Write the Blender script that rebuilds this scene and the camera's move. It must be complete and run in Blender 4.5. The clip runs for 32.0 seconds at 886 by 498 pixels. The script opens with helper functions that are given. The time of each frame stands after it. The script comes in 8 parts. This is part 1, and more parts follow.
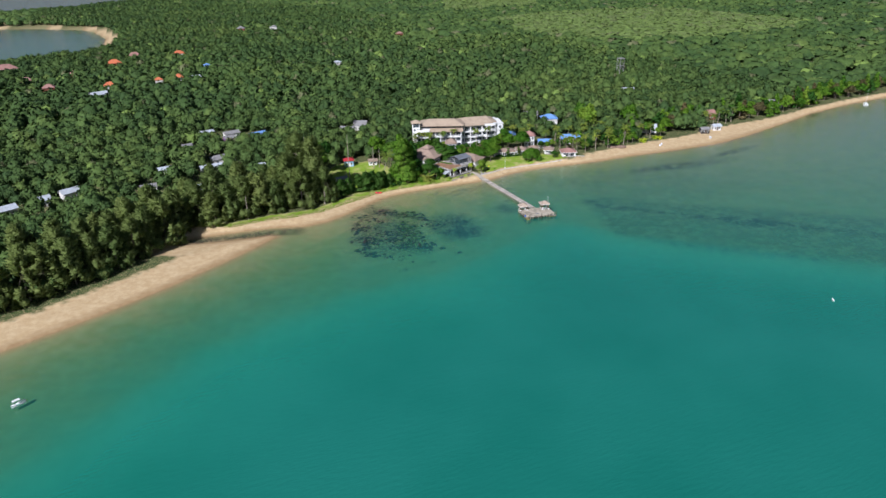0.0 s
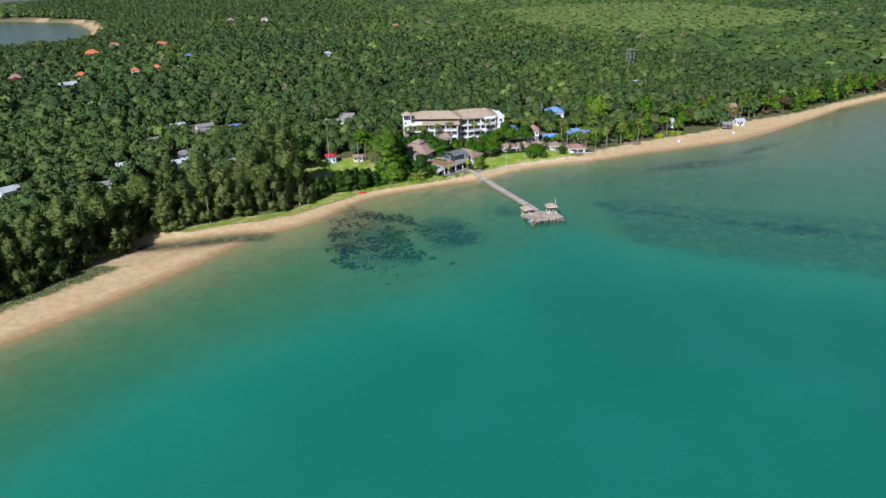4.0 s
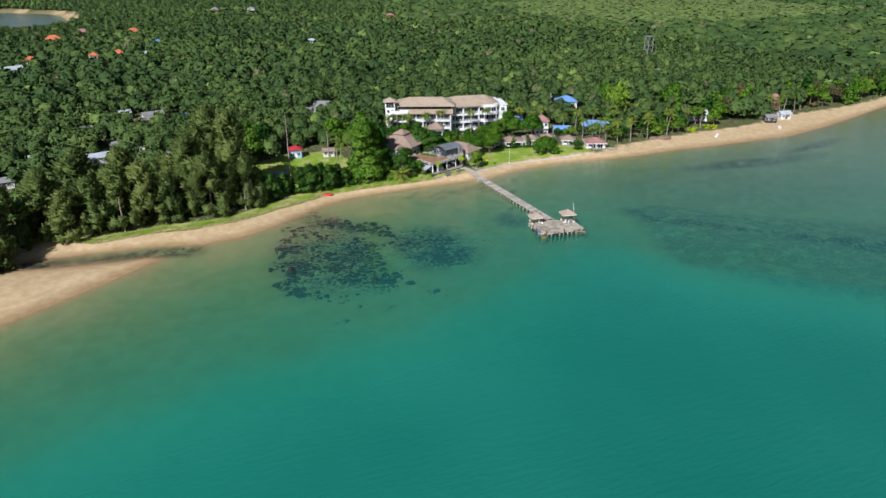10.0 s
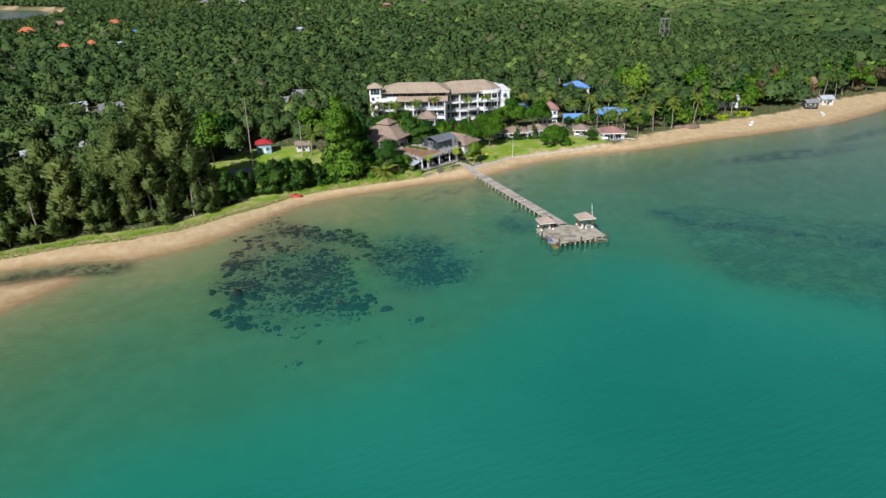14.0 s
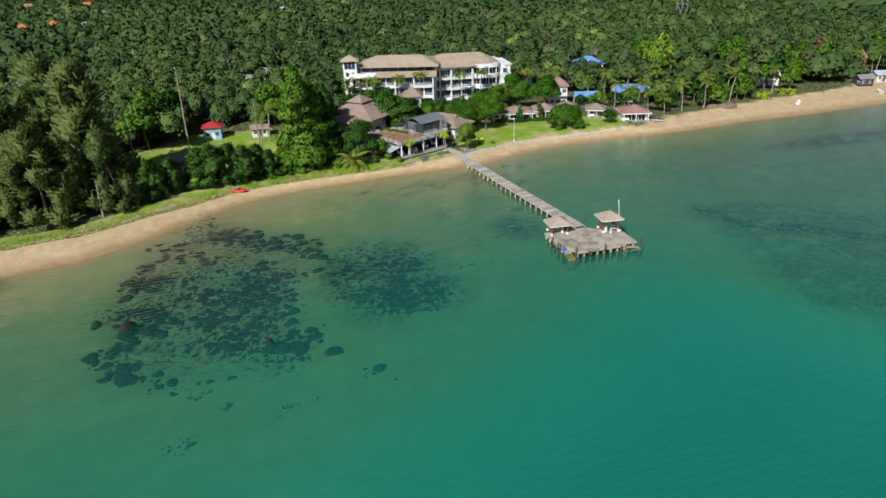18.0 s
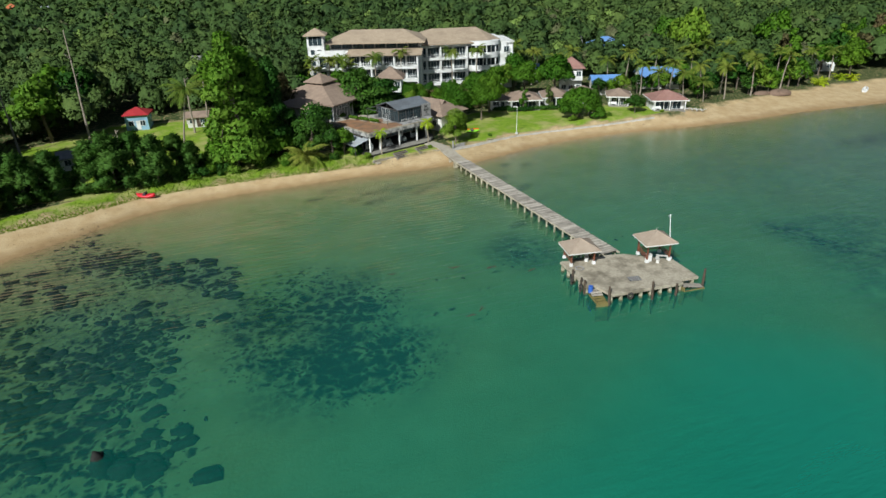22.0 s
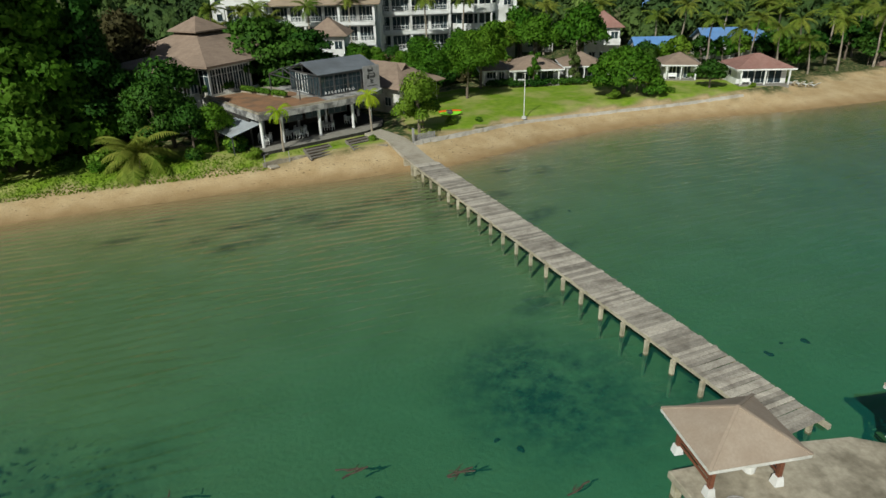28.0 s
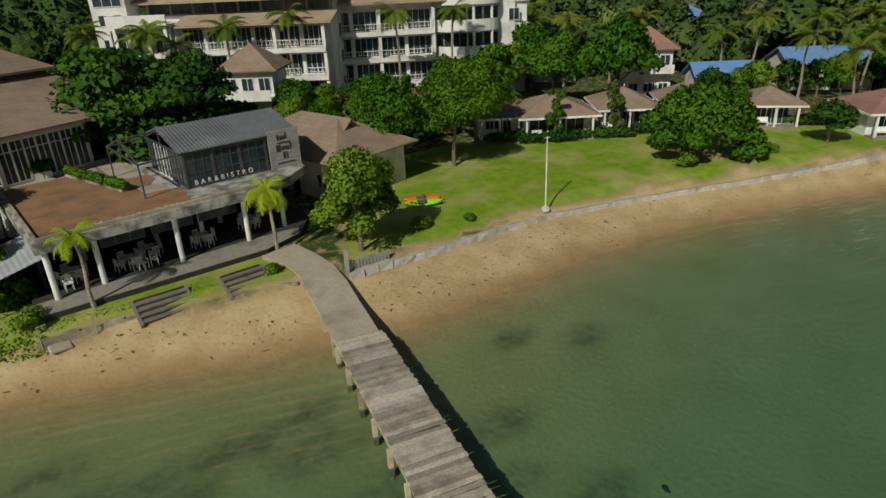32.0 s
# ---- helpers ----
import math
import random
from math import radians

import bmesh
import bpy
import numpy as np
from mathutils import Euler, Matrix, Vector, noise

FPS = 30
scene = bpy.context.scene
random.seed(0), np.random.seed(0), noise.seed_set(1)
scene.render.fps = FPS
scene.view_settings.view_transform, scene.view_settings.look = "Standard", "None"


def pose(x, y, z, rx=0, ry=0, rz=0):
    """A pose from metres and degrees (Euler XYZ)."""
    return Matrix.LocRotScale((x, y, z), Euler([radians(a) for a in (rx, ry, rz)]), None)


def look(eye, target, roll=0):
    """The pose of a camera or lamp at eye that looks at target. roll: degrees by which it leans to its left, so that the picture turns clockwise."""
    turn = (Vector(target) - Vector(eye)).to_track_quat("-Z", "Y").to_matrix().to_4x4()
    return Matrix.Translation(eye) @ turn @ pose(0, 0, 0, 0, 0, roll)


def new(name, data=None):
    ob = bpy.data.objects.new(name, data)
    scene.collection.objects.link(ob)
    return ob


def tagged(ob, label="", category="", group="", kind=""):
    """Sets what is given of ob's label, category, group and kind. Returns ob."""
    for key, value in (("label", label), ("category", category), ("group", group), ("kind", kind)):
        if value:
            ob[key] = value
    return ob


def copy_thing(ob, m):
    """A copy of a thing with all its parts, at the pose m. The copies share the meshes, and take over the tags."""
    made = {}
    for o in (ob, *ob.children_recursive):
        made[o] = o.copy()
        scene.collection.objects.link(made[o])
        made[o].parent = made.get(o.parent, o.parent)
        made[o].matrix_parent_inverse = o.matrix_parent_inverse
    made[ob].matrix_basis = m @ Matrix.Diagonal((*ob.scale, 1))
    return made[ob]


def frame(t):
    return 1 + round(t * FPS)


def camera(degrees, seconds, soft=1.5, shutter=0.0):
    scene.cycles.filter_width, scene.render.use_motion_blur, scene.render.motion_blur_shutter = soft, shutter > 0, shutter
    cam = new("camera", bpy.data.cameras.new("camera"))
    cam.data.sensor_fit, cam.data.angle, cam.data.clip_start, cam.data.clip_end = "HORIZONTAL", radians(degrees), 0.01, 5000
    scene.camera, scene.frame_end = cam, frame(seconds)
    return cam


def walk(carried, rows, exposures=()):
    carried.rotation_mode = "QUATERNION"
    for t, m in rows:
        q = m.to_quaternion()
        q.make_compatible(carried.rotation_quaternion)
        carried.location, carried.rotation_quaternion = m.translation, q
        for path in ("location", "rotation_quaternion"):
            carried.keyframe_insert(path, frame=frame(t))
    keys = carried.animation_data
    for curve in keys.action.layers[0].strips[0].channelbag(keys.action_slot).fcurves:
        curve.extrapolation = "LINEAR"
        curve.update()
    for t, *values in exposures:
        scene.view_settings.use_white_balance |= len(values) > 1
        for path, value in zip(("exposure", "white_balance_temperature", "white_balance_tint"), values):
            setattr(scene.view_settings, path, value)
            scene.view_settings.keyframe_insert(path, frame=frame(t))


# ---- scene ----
cam = camera(70.4, 32.0)
PATH = [
    (0, (-146.784, -270.965, 106.441), (-146.034, -269.316, 105.594), -1.6),
    (1.5, (-140.134, -259.602, 101.985), (-139.385, -257.952, 101.14), -1.6),
    (3, (-133.776, -248.193, 98.136), (-133.026, -246.546, 97.283), -1.5),
    (5.5, (-122.048, -228.783, 86.953), (-121.298, -227.129, 86.115), -1.0),
    (7.5, (-113.917, -213.532, 81.445), (-113.164, -211.879, 80.608), -0.9),
    (9, (-107.177, -202.196, 77.313), (-106.426, -200.543, 76.474), -0.9),
    (10.5, (-100.581, -190.772, 72.926), (-99.829, -189.119, 72.088), -0.8),
    (12, (-93.028, -180.371, 68.287), (-92.292, -178.712, 67.447), -1.3),
    (13.5, (-87.128, -169.19, 64.087), (-86.393, -167.531, 63.245), -1.5),
    (14.5, (-82.788, -161.799, 61.248), (-82.053, -160.142, 60.402), -1.5),
    (16.5, (-72.934, -146.072, 53.892), (-72.207, -144.415, 53.038), -1.9),
    (17.5, (-68.461, -138.657, 51.059), (-67.738, -137.002, 50.2), -1.9),
    (19, (-62.247, -127.298, 46.767), (-61.523, -125.645, 45.905), -1.7),
    (20.5, (-55.389, -116.196, 42.478), (-54.67, -114.54, 41.617), -2.0),
    (22, (-48.2, -104.385, 37.596), (-47.484, -102.726, 36.738), -1.6),
    (23, (-44.234, -97.256, 35.14), (-43.519, -95.596, 34.283), -1.8),
    (24, (-39.982, -89.861, 32.317), (-39.268, -88.201, 31.461), -1.7),
    (25, (-35.529, -82.297, 29.772), (-34.821, -80.634, 28.916), -2.2),
    (25.5, (-33.317, -78.576, 28.438), (-32.609, -76.912, 27.583), -2.2),
    (27.5, (-24.353, -62.661, 22.358), (-23.64, -60.997, 21.51), -1.6),
    (28, (-22.318, -59.017, 21.076), (-21.604, -57.353, 20.227), -1.5),
    (29, (-18.115, -50.951, 19.583), (-17.399, -49.286, 18.737), -1.6),
    (30, (-13.533, -43.02, 19.375), (-12.822, -41.353, 18.528), -1.7),
    (31, (-9.162, -34.782, 19.121), (-8.451, -33.11, 18.285), -1.8),
    (32, (-5.373, -28.293, 18.906), (-4.675, -26.604, 18.094), -2.5),
]

walk(cam, [(t, look(eye, target, roll)) for t, eye, target, roll in PATH],
     [(0, 0.39, 5650, 17), (9, 0.36, 5750, 14), (17, 0.25, 5900, 11), (22, 0.10, 5950, 4), (28, -0.27, 6250, 1), (32, -0.62, 6850, 3)])

# ---- light ----
SUN_FROM = Vector((-0.78, -0.63, 0.84))
world = bpy.data.worlds.new("world")
scene.world = world
world.use_nodes = True
_nt = world.node_tree
_sky = _nt.nodes.new("ShaderNodeTexSky")
_sky.sky_type = "NISHITA"
_sky.sun_disc = False
_sky.sun_elevation = radians(40)
_sky.sun_rotation = radians(231)
_sky.air_density, _sky.dust_density = 1.2, 1.5
_nt.links.new(_sky.outputs[0], _nt.nodes["Background"].inputs[0])
_nt.nodes["Background"].inputs[1].default_value = 0.036
_sun = bpy.data.lights.new("sun", "SUN")
_sun.energy, _sun.angle, _sun.color = 4.6, radians(0.6), (1.0, 0.95, 0.87)
sun = new("sun", _sun)
sun.matrix_world = look(SUN_FROM * 200, (0, 0, 0))


# ---- materials ----
def shader(name):
    m = bpy.data.materials.new(name)
    m.use_nodes = True
    nt = m.node_tree
    nt.nodes.clear()
    out = nt.nodes.new("ShaderNodeOutputMaterial")
    return m, nt, out


def node(nt, kind, **kw):
    n = nt.nodes.new(kind)
    for k, v in kw.items():
        if k in ("operation", "data_type", "blend_type", "attribute_name", "noise_dimensions", "feature", "wave_type", "bands_direction", "offset"):
            if k == "operation":
                n.operation = v
            elif k == "data_type":
                n.data_type = v
            elif k == "blend_type":
                n.blend_type = v
            elif k == "attribute_name":
                n.attribute_name = v
            elif k == "feature":
                n.feature = v
            elif k == "wave_type":
                n.wave_type = v
            elif k == "bands_direction":
                n.bands_direction = v
            elif k == "offset":
                n.offset = v
        else:
            n.inputs[k.replace("_", " ")].default_value = v
    return n


def mix(nt, fac, a, b, mode="MIX"):
    n = nt.nodes.new("ShaderNodeMix")
    n.data_type, n.blend_type = "RGBA", mode
    for sock, v in ((n.inputs[0], fac), (n.inputs[6], a), (n.inputs[7], b)):
        if isinstance(v, (int, float)):
            sock.default_value = v
        elif isinstance(v, tuple):
            sock.default_value = (*v[:3], 1)
        else:
            nt.links.new(v, sock)
    return n.outputs[2]


def calc(nt, op, a, b=None, clamp=False):
    n = nt.nodes.new("ShaderNodeMath")
    n.operation, n.use_clamp = op, clamp
    for k, v in enumerate((a, b)):
        if v is None:
            continue
        if isinstance(v, (int, float)):
            n.inputs[k].default_value = v
        else:
            nt.links.new(v, n.inputs[k])
    return n.outputs[0]


def noise_fac(nt, scale, detail=3.0, lo=0.35, hi=0.65, where=None, rough=0.55):
    t = nt.nodes.new("ShaderNodeTexNoise")
    t.inputs["Scale"].default_value, t.inputs["Detail"].default_value, t.inputs["Roughness"].default_value = scale, detail, rough
    nt.links.new(where or position(nt), t.inputs["Vector"])
    r = nt.nodes.new("ShaderNodeMapRange")
    r.inputs[1].default_value, r.inputs[2].default_value = lo, hi
    nt.links.new(t.outputs[0], r.inputs[0])
    return r.outputs[0]


def position(nt):
    g = nt.nodes.new("ShaderNodeNewGeometry")
    return g.outputs["Position"]


def attr(nt, name):
    a = nt.nodes.new("ShaderNodeAttribute")
    a.attribute_name = name
    return a.outputs["Fac"]


def bumped(nt, height, strength, dist=0.05):
    b = nt.nodes.new("ShaderNodeBump")
    b.inputs["Strength"].default_value, b.inputs["Distance"].default_value = strength, dist
    nt.links.new(height, b.inputs["Height"])
    return b.outputs[0]


def surface(name, a, b, dirt=None, big=0.35, fine=6.0, rough=0.7, metal=0.0, bump=0.25, piece=0.0, spec=0.4, stain=(0.48, 0.72)):
    """A surface of two close colours at two scales, with stains, relief and, for pieces, a shift of its own."""
    m, nt, out = shader(name)
    p = node(nt, "ShaderNodeBsdfPrincipled", Roughness=rough, Metallic=metal)
    p.inputs["Specular IOR Level"].default_value = spec
    nt.links.new(p.outputs[0], out.inputs[0])
    col = mix(nt, noise_fac(nt, fine, 4), a, b)
    if dirt:
        col = mix(nt, calc(nt, "MULTIPLY", noise_fac(nt, big, 5, *stain), 0.8), col, dirt)
    if piece:
        o = nt.nodes.new("ShaderNodeObjectInfo")
        h = nt.nodes.new("ShaderNodeHueSaturation")
        nt.links.new(calc(nt, "ADD", calc(nt, "MULTIPLY", o.outputs["Random"], 2 * piece), 1 - piece), h.inputs["Value"])
        nt.links.new(col, h.inputs["Color"])
        col = h.outputs[0]
    nt.links.new(col, p.inputs["Base Color"])
    if bump:
        nt.links.new(bumped(nt, noise_fac(nt, fine * 2.5, 4, 0.2, 0.8), bump, 0.03), p.inputs["Normal"])
    return m


def ribbed(name, a, b, dirt, pitch, rough=0.5, metal=0.0, bump=0.6, along="X", spec=0.4):
    """Sheet or shingle roofing: ribs or courses across the object's own axis, with weathering."""
    m, nt, out = shader(name)
    p = node(nt, "ShaderNodeBsdfPrincipled", Roughness=rough, Metallic=metal)
    p.inputs["Specular IOR Level"].default_value = spec
    nt.links.new(p.outputs[0], out.inputs[0])
    tc = nt.nodes.new("ShaderNodeTexCoord")
    w = nt.nodes.new("ShaderNodeTexWave")
    w.wave_type, w.bands_direction = "BANDS", along
    w.inputs["Scale"].default_value = 0.314 / pitch
    w.inputs["Distortion"].default_value = 0.0
    nt.links.new(tc.outputs["Object"], w.inputs["Vector"])
    col = mix(nt, noise_fac(nt, 1.3, 5), a, b)
    col = mix(nt, calc(nt, "MULTIPLY", noise_fac(nt, 0.3, 5, 0.45, 0.75), 0.75), col, dirt)
    col = mix(nt, calc(nt, "MULTIPLY", noise_fac(nt, 9.0, 3), 0.35), col, dirt)
    nt.links.new(col, p.inputs["Base Color"])
    nt.links.new(bumped(nt, w.outputs["Fac"], bump, 0.03), p.inputs["Normal"])
    return m


def foliage(name, dark, light, tip, translucent=0.35, spread=0.35):
    m, nt, out = shader(name)
    g = nt.nodes.new("ShaderNodeNewGeometry")
    o = nt.nodes.new("ShaderNodeObjectInfo")
    col = mix(nt, g.outputs["Random Per Island"], dark, light)
    col = mix(nt, calc(nt, "MULTIPLY", noise_fac(nt, 0.25, 3, 0.4, 0.65), 0.5), col, tip)
    h = nt.nodes.new("ShaderNodeHueSaturation")
    nt.links.new(calc(nt, "ADD", calc(nt, "MULTIPLY", o.outputs["Random"], 2 * spread), 1 - spread), h.inputs["Value"])
    nt.links.new(calc(nt, "ADD", calc(nt, "MULTIPLY", o.outputs["Random"], -0.03), 0.515), h.inputs["Hue"])
    nt.links.new(col, h.inputs["Color"])
    d = node(nt, "ShaderNodeBsdfPrincipled", Roughness=0.65)
    d.inputs["Specular IOR Level"].default_value = 0.12
    t = nt.nodes.new("ShaderNodeBsdfTranslucent")
    mx = nt.nodes.new("ShaderNodeMixShader")
    mx.inputs[0].default_value = translucent
    nt.links.new(h.outputs[0], d.inputs["Base Color"])
    nt.links.new(h.outputs[0], t.inputs[0])
    nt.links.new(d.outputs[0], mx.inputs[1])
    nt.links.new(t.outputs[0], mx.inputs[2])
    nt.links.new(mx.outputs[0], out.inputs[0])
    return m


def woods_leaf(name):
    """Leaves of the far woods: the tint changes from crown to crown."""
    m, nt, out = shader(name)
    g = nt.nodes.new("ShaderNodeNewGeometry")
    a = nt.nodes.new("ShaderNodeAttribute")
    a.attribute_name = "tint"
    ramp = nt.nodes.new("ShaderNodeValToRGB")
    e = ramp.color_ramp.elements
    e[0].position, e[0].color = 0.0, (0.026, 0.054, 0.016, 1)
    e[1].position, e[1].color = 1.0, (0.17, 0.25, 0.055, 1)
    for pos, c in ((0.3, (0.044, 0.082, 0.021, 1)), (0.6, (0.070, 0.114, 0.026, 1)), (0.78, (0.100, 0.146, 0.033, 1)), (0.84, (0.125, 0.18, 0.045, 1)), (0.92, (0.13, 0.135, 0.065, 1))):
        x = e.new(pos)
        x.color = c
    nt.links.new(a.outputs["Fac"], ramp.inputs[0])
    leafy = calc(nt, "MULTIPLY", noise_fac(nt, 1.1, 4, 0.42, 0.66, rough=0.7), 0.35)
    col = mix(nt, leafy, ramp.outputs[0], (0.035, 0.075, 0.024))
    col = mix(nt, calc(nt, "MULTIPLY", noise_fac(nt, 0.35, 3, 0.55, 0.72), 0.35), col, (0.12, 0.175, 0.04))
    hv = nt.nodes.new("ShaderNodeHueSaturation")
    nt.links.new(calc(nt, "ADD", calc(nt, "MULTIPLY", g.outputs["Random Per Island"], 0.42), 0.82), hv.inputs["Value"])
    nt.links.new(col, hv.inputs["Color"])
    d = node(nt, "ShaderNodeBsdfPrincipled", Roughness=0.65)
    d.inputs["Specular IOR Level"].default_value = 0.15
    nt.links.new(hv.outputs[0], d.inputs["Base Color"])
    nt.links.new(bumped(nt, noise_fac(nt, 0.9, 5, 0.25, 0.75, rough=0.7), 0.5, 0.9), d.inputs["Normal"])
    nt.links.new(d.outputs[0], out.inputs[0])
    return m


def glass(name, tint=(0.02, 0.03, 0.035), rough=0.08):
    m, nt, out = shader(name)
    p = node(nt, "ShaderNodeBsdfPrincipled", Roughness=rough)
    p.inputs["Specular IOR Level"].default_value = 0.35
    nt.links.new(mix(nt, noise_fac(nt, 0.8, 2), tint, tuple(c * 2.2 for c in tint)), p.inputs["Base Color"])
    nt.links.new(p.outputs[0], out.inputs[0])
    return m


def ground_material():
    m, nt, out = shader("ground")
    p = node(nt, "ShaderNodeBsdfPrincipled", Roughness=0.9)
    p.inputs["Specular IOR Level"].default_value = 0.15
    nt.links.new(p.outputs[0], out.inputs[0])
    sand = mix(nt, noise_fac(nt, 0.5, 6), (0.45, 0.325, 0.172), (0.54, 0.415, 0.245))
    sand = mix(nt, calc(nt, "MULTIPLY", noise_fac(nt, 5.0, 5, 0.52, 0.75), 0.6), sand, (0.26, 0.185, 0.11))
    sand = mix(nt, attr(nt, "wet"), sand, mix(nt, noise_fac(nt, 0.7, 4), (0.28, 0.185, 0.09), (0.34, 0.235, 0.12)))
    bed = mix(nt, noise_fac(nt, 0.25, 5), (0.225, 0.215, 0.098), (0.26, 0.25, 0.125))
    sand = mix(nt, attr(nt, "sea"), sand, bed)
    weedy = calc(nt, "MULTIPLY", attr(nt, "weed"), calc(nt, "MULTIPLY", noise_fac(nt, 0.3, 6, 0.32, 0.54, rough=0.7), calc(nt, "ADD", calc(nt, "MULTIPLY", noise_fac(nt, 1.1, 5, 0.38, 0.58, rough=0.7), 0.6), 0.4)))
    sand = mix(nt, weedy, sand, (0.018, 0.021, 0.022))
    bend = nt.nodes.new("ShaderNodeTexNoise")
    bend.inputs["Scale"].default_value, bend.inputs["Detail"].default_value = 0.5, 4.0
    nt.links.new(position(nt), bend.inputs["Vector"])
    push = nt.nodes.new("ShaderNodeVectorMath")
    push.operation = "MULTIPLY_ADD"
    push.inputs[1].default_value = (3.0, 3.0, 0.0)
    nt.links.new(bend.outputs["Color"], push.inputs[0])
    nt.links.new(position(nt), push.inputs[2])
    for size, reach in ((0.52, 0.60), (1.2, 0.60)):
        v = nt.nodes.new("ShaderNodeTexVoronoi")
        v.voronoi_dimensions = "2D"
        v.inputs["Scale"].default_value = size
        nt.links.new(push.outputs[0], v.inputs["Vector"])
        patch = calc(nt, "MULTIPLY", calc(nt, "SUBTRACT", calc(nt, "MULTIPLY", attr(nt, "reef"), reach), v.outputs["Distance"]), 3.8, True)
        sand = mix(nt, patch, sand, (0.013, 0.014, 0.017))
    grass = mix(nt, noise_fac(nt, 1.2, 5), (0.145, 0.25, 0.016), (0.225, 0.325, 0.028))
    grass = mix(nt, calc(nt, "MULTIPLY", noise_fac(nt, 0.22, 5, 0.43, 0.64), 0.85), grass, (0.37, 0.355, 0.13))
    forest = mix(nt, noise_fac(nt, 0.4, 4), (0.03, 0.055, 0.015), (0.06, 0.09, 0.025))
    edge = calc(nt, "MULTIPLY", attr(nt, "veg"), noise_fac(nt, 1.6, 5, 0.25, 0.5))
    keep = calc(nt, "MAXIMUM", calc(nt, "MULTIPLY", edge, calc(nt, "SUBTRACT", 1.0, attr(nt, "lawn"))), attr(nt, "lawn"))
    land = mix(nt, attr(nt, "lawn"), forest, grass)
    col = mix(nt, keep, sand, land)
    nt.links.new(col, p.inputs["Base Color"])
    h = calc(nt, "ADD", noise_fac(nt, 3.0, 6, 0.2, 0.8), calc(nt, "MULTIPLY", noise_fac(nt, 22.0, 3, 0.2, 0.8), 0.4))
    nt.links.new(bumped(nt, h, 0.5, 0.08), p.inputs["Normal"])
    return m


def water_material():
    """Clear water over a real bed: the deeper, the less of the bed comes through and the more of the water's own scatter."""
    m, nt, out = shader("sea_water")
    d = attr(nt, "depth")

    def through_rgb(ks):
        c = nt.nodes.new("ShaderNodeCombineColor")
        for k, v in enumerate(ks):
            nt.links.new(calc(nt, "EXPONENT", calc(nt, "MULTIPLY", d, -v)), c.inputs[k])
        return c.outputs[0]

    d2 = calc(nt, "MULTIPLY", d, d)
    share = calc(nt, "SUBTRACT", 1.0, calc(nt, "EXPONENT", calc(nt, "ADD", calc(nt, "ADD", calc(nt, "MULTIPLY", d, -0.045), calc(nt, "MULTIPLY", d2, -0.05)), calc(nt, "MULTIPLY", calc(nt, "MULTIPLY", d2, d), -0.06))))
    clear = nt.nodes.new("ShaderNodeBsdfTransparent")
    veil = calc(nt, "SUBTRACT", 1.0, calc(nt, "MULTIPLY", share, 0.22))
    grey = nt.nodes.new("ShaderNodeCombineColor")
    for k in range(3):
        nt.links.new(veil, grey.inputs[k])
    nt.links.new(mix(nt, 1.0, through_rgb((0.52, 0.205, 0.29)), grey.outputs[0], "MULTIPLY"), clear.inputs[0])
    body = nt.nodes.new("ShaderNodeBsdfDiffuse")
    murk = mix(nt, noise_fac(nt, 0.02, 3), (0.011, 0.131, 0.101), (0.015, 0.149, 0.117))
    nt.links.new(mix(nt, share, (0.0, 0.0, 0.0), murk), body.inputs[0])
    add = nt.nodes.new("ShaderNodeAddShader")
    nt.links.new(clear.outputs[0], add.inputs[0])
    nt.links.new(body.outputs[0], add.inputs[1])
    gl = node(nt, "ShaderNodeBsdfGlossy", Roughness=0.12)
    gl.inputs[0].default_value = (1, 1, 1, 1)
    fr = nt.nodes.new("ShaderNodeLayerWeight")
    fr.inputs[0].default_value = 0.5
    mx = nt.nodes.new("ShaderNodeMixShader")
    nt.links.new(calc(nt, "ADD", calc(nt, "MULTIPLY", calc(nt, "POWER", fr.outputs["Facing"], 5.0), 1.45), 0.016, True), mx.inputs[0])
    nt.links.new(add.outputs[0], mx.inputs[1])
    nt.links.new(gl.outputs[0], mx.inputs[2])
    nt.links.new(mx.outputs[0], out.inputs[0])
    mp = nt.nodes.new("ShaderNodeMapping")
    mp.inputs["Rotation"].default_value = (0, 0, radians(20))
    mp.inputs["Scale"].default_value = (0.35, 1.3, 1.0)
    nt.links.new(position(nt), mp.inputs[0])
    wv = nt.nodes.new("ShaderNodeTexWave")
    wv.wave_type, wv.bands_direction = "BANDS", "Y"
    for key, val in (("Scale", 0.26), ("Distortion", 9.0), ("Detail", 3.0), ("Detail Scale", 0.7)):
        wv.inputs[key].default_value = val
    nt.links.new(mp.outputs[0], wv.inputs["Vector"])
    swell = calc(nt, "MULTIPLY", wv.outputs["Fac"], calc(nt, "MULTIPLY", calc(nt, "MULTIPLY", noise_fac(nt, 0.05, 3, 0.3, 0.65), calc(nt, "EXPONENT", calc(nt, "MULTIPLY", calc(nt, "MULTIPLY", d, d), -0.45))), 1.9))
    sp = nt.nodes.new("ShaderNodeSeparateXYZ")
    nt.links.new(position(nt), sp.inputs[0])
    swell = calc(nt, "MULTIPLY", swell, calc(nt, "ADD", calc(nt, "MULTIPLY", calc(nt, "MULTIPLY", calc(nt, "SUBTRACT", 3.0, sp.outputs[0]), 0.2, True), 0.85), 0.15))
    h = calc(nt, "ADD", calc(nt, "ADD", swell, noise_fac(nt, 0.9, 3, 0.2, 0.8, mp.outputs[0])), calc(nt, "MULTIPLY", noise_fac(nt, 2.6, 2, 0.2, 0.8, mp.outputs[0]), 0.3))
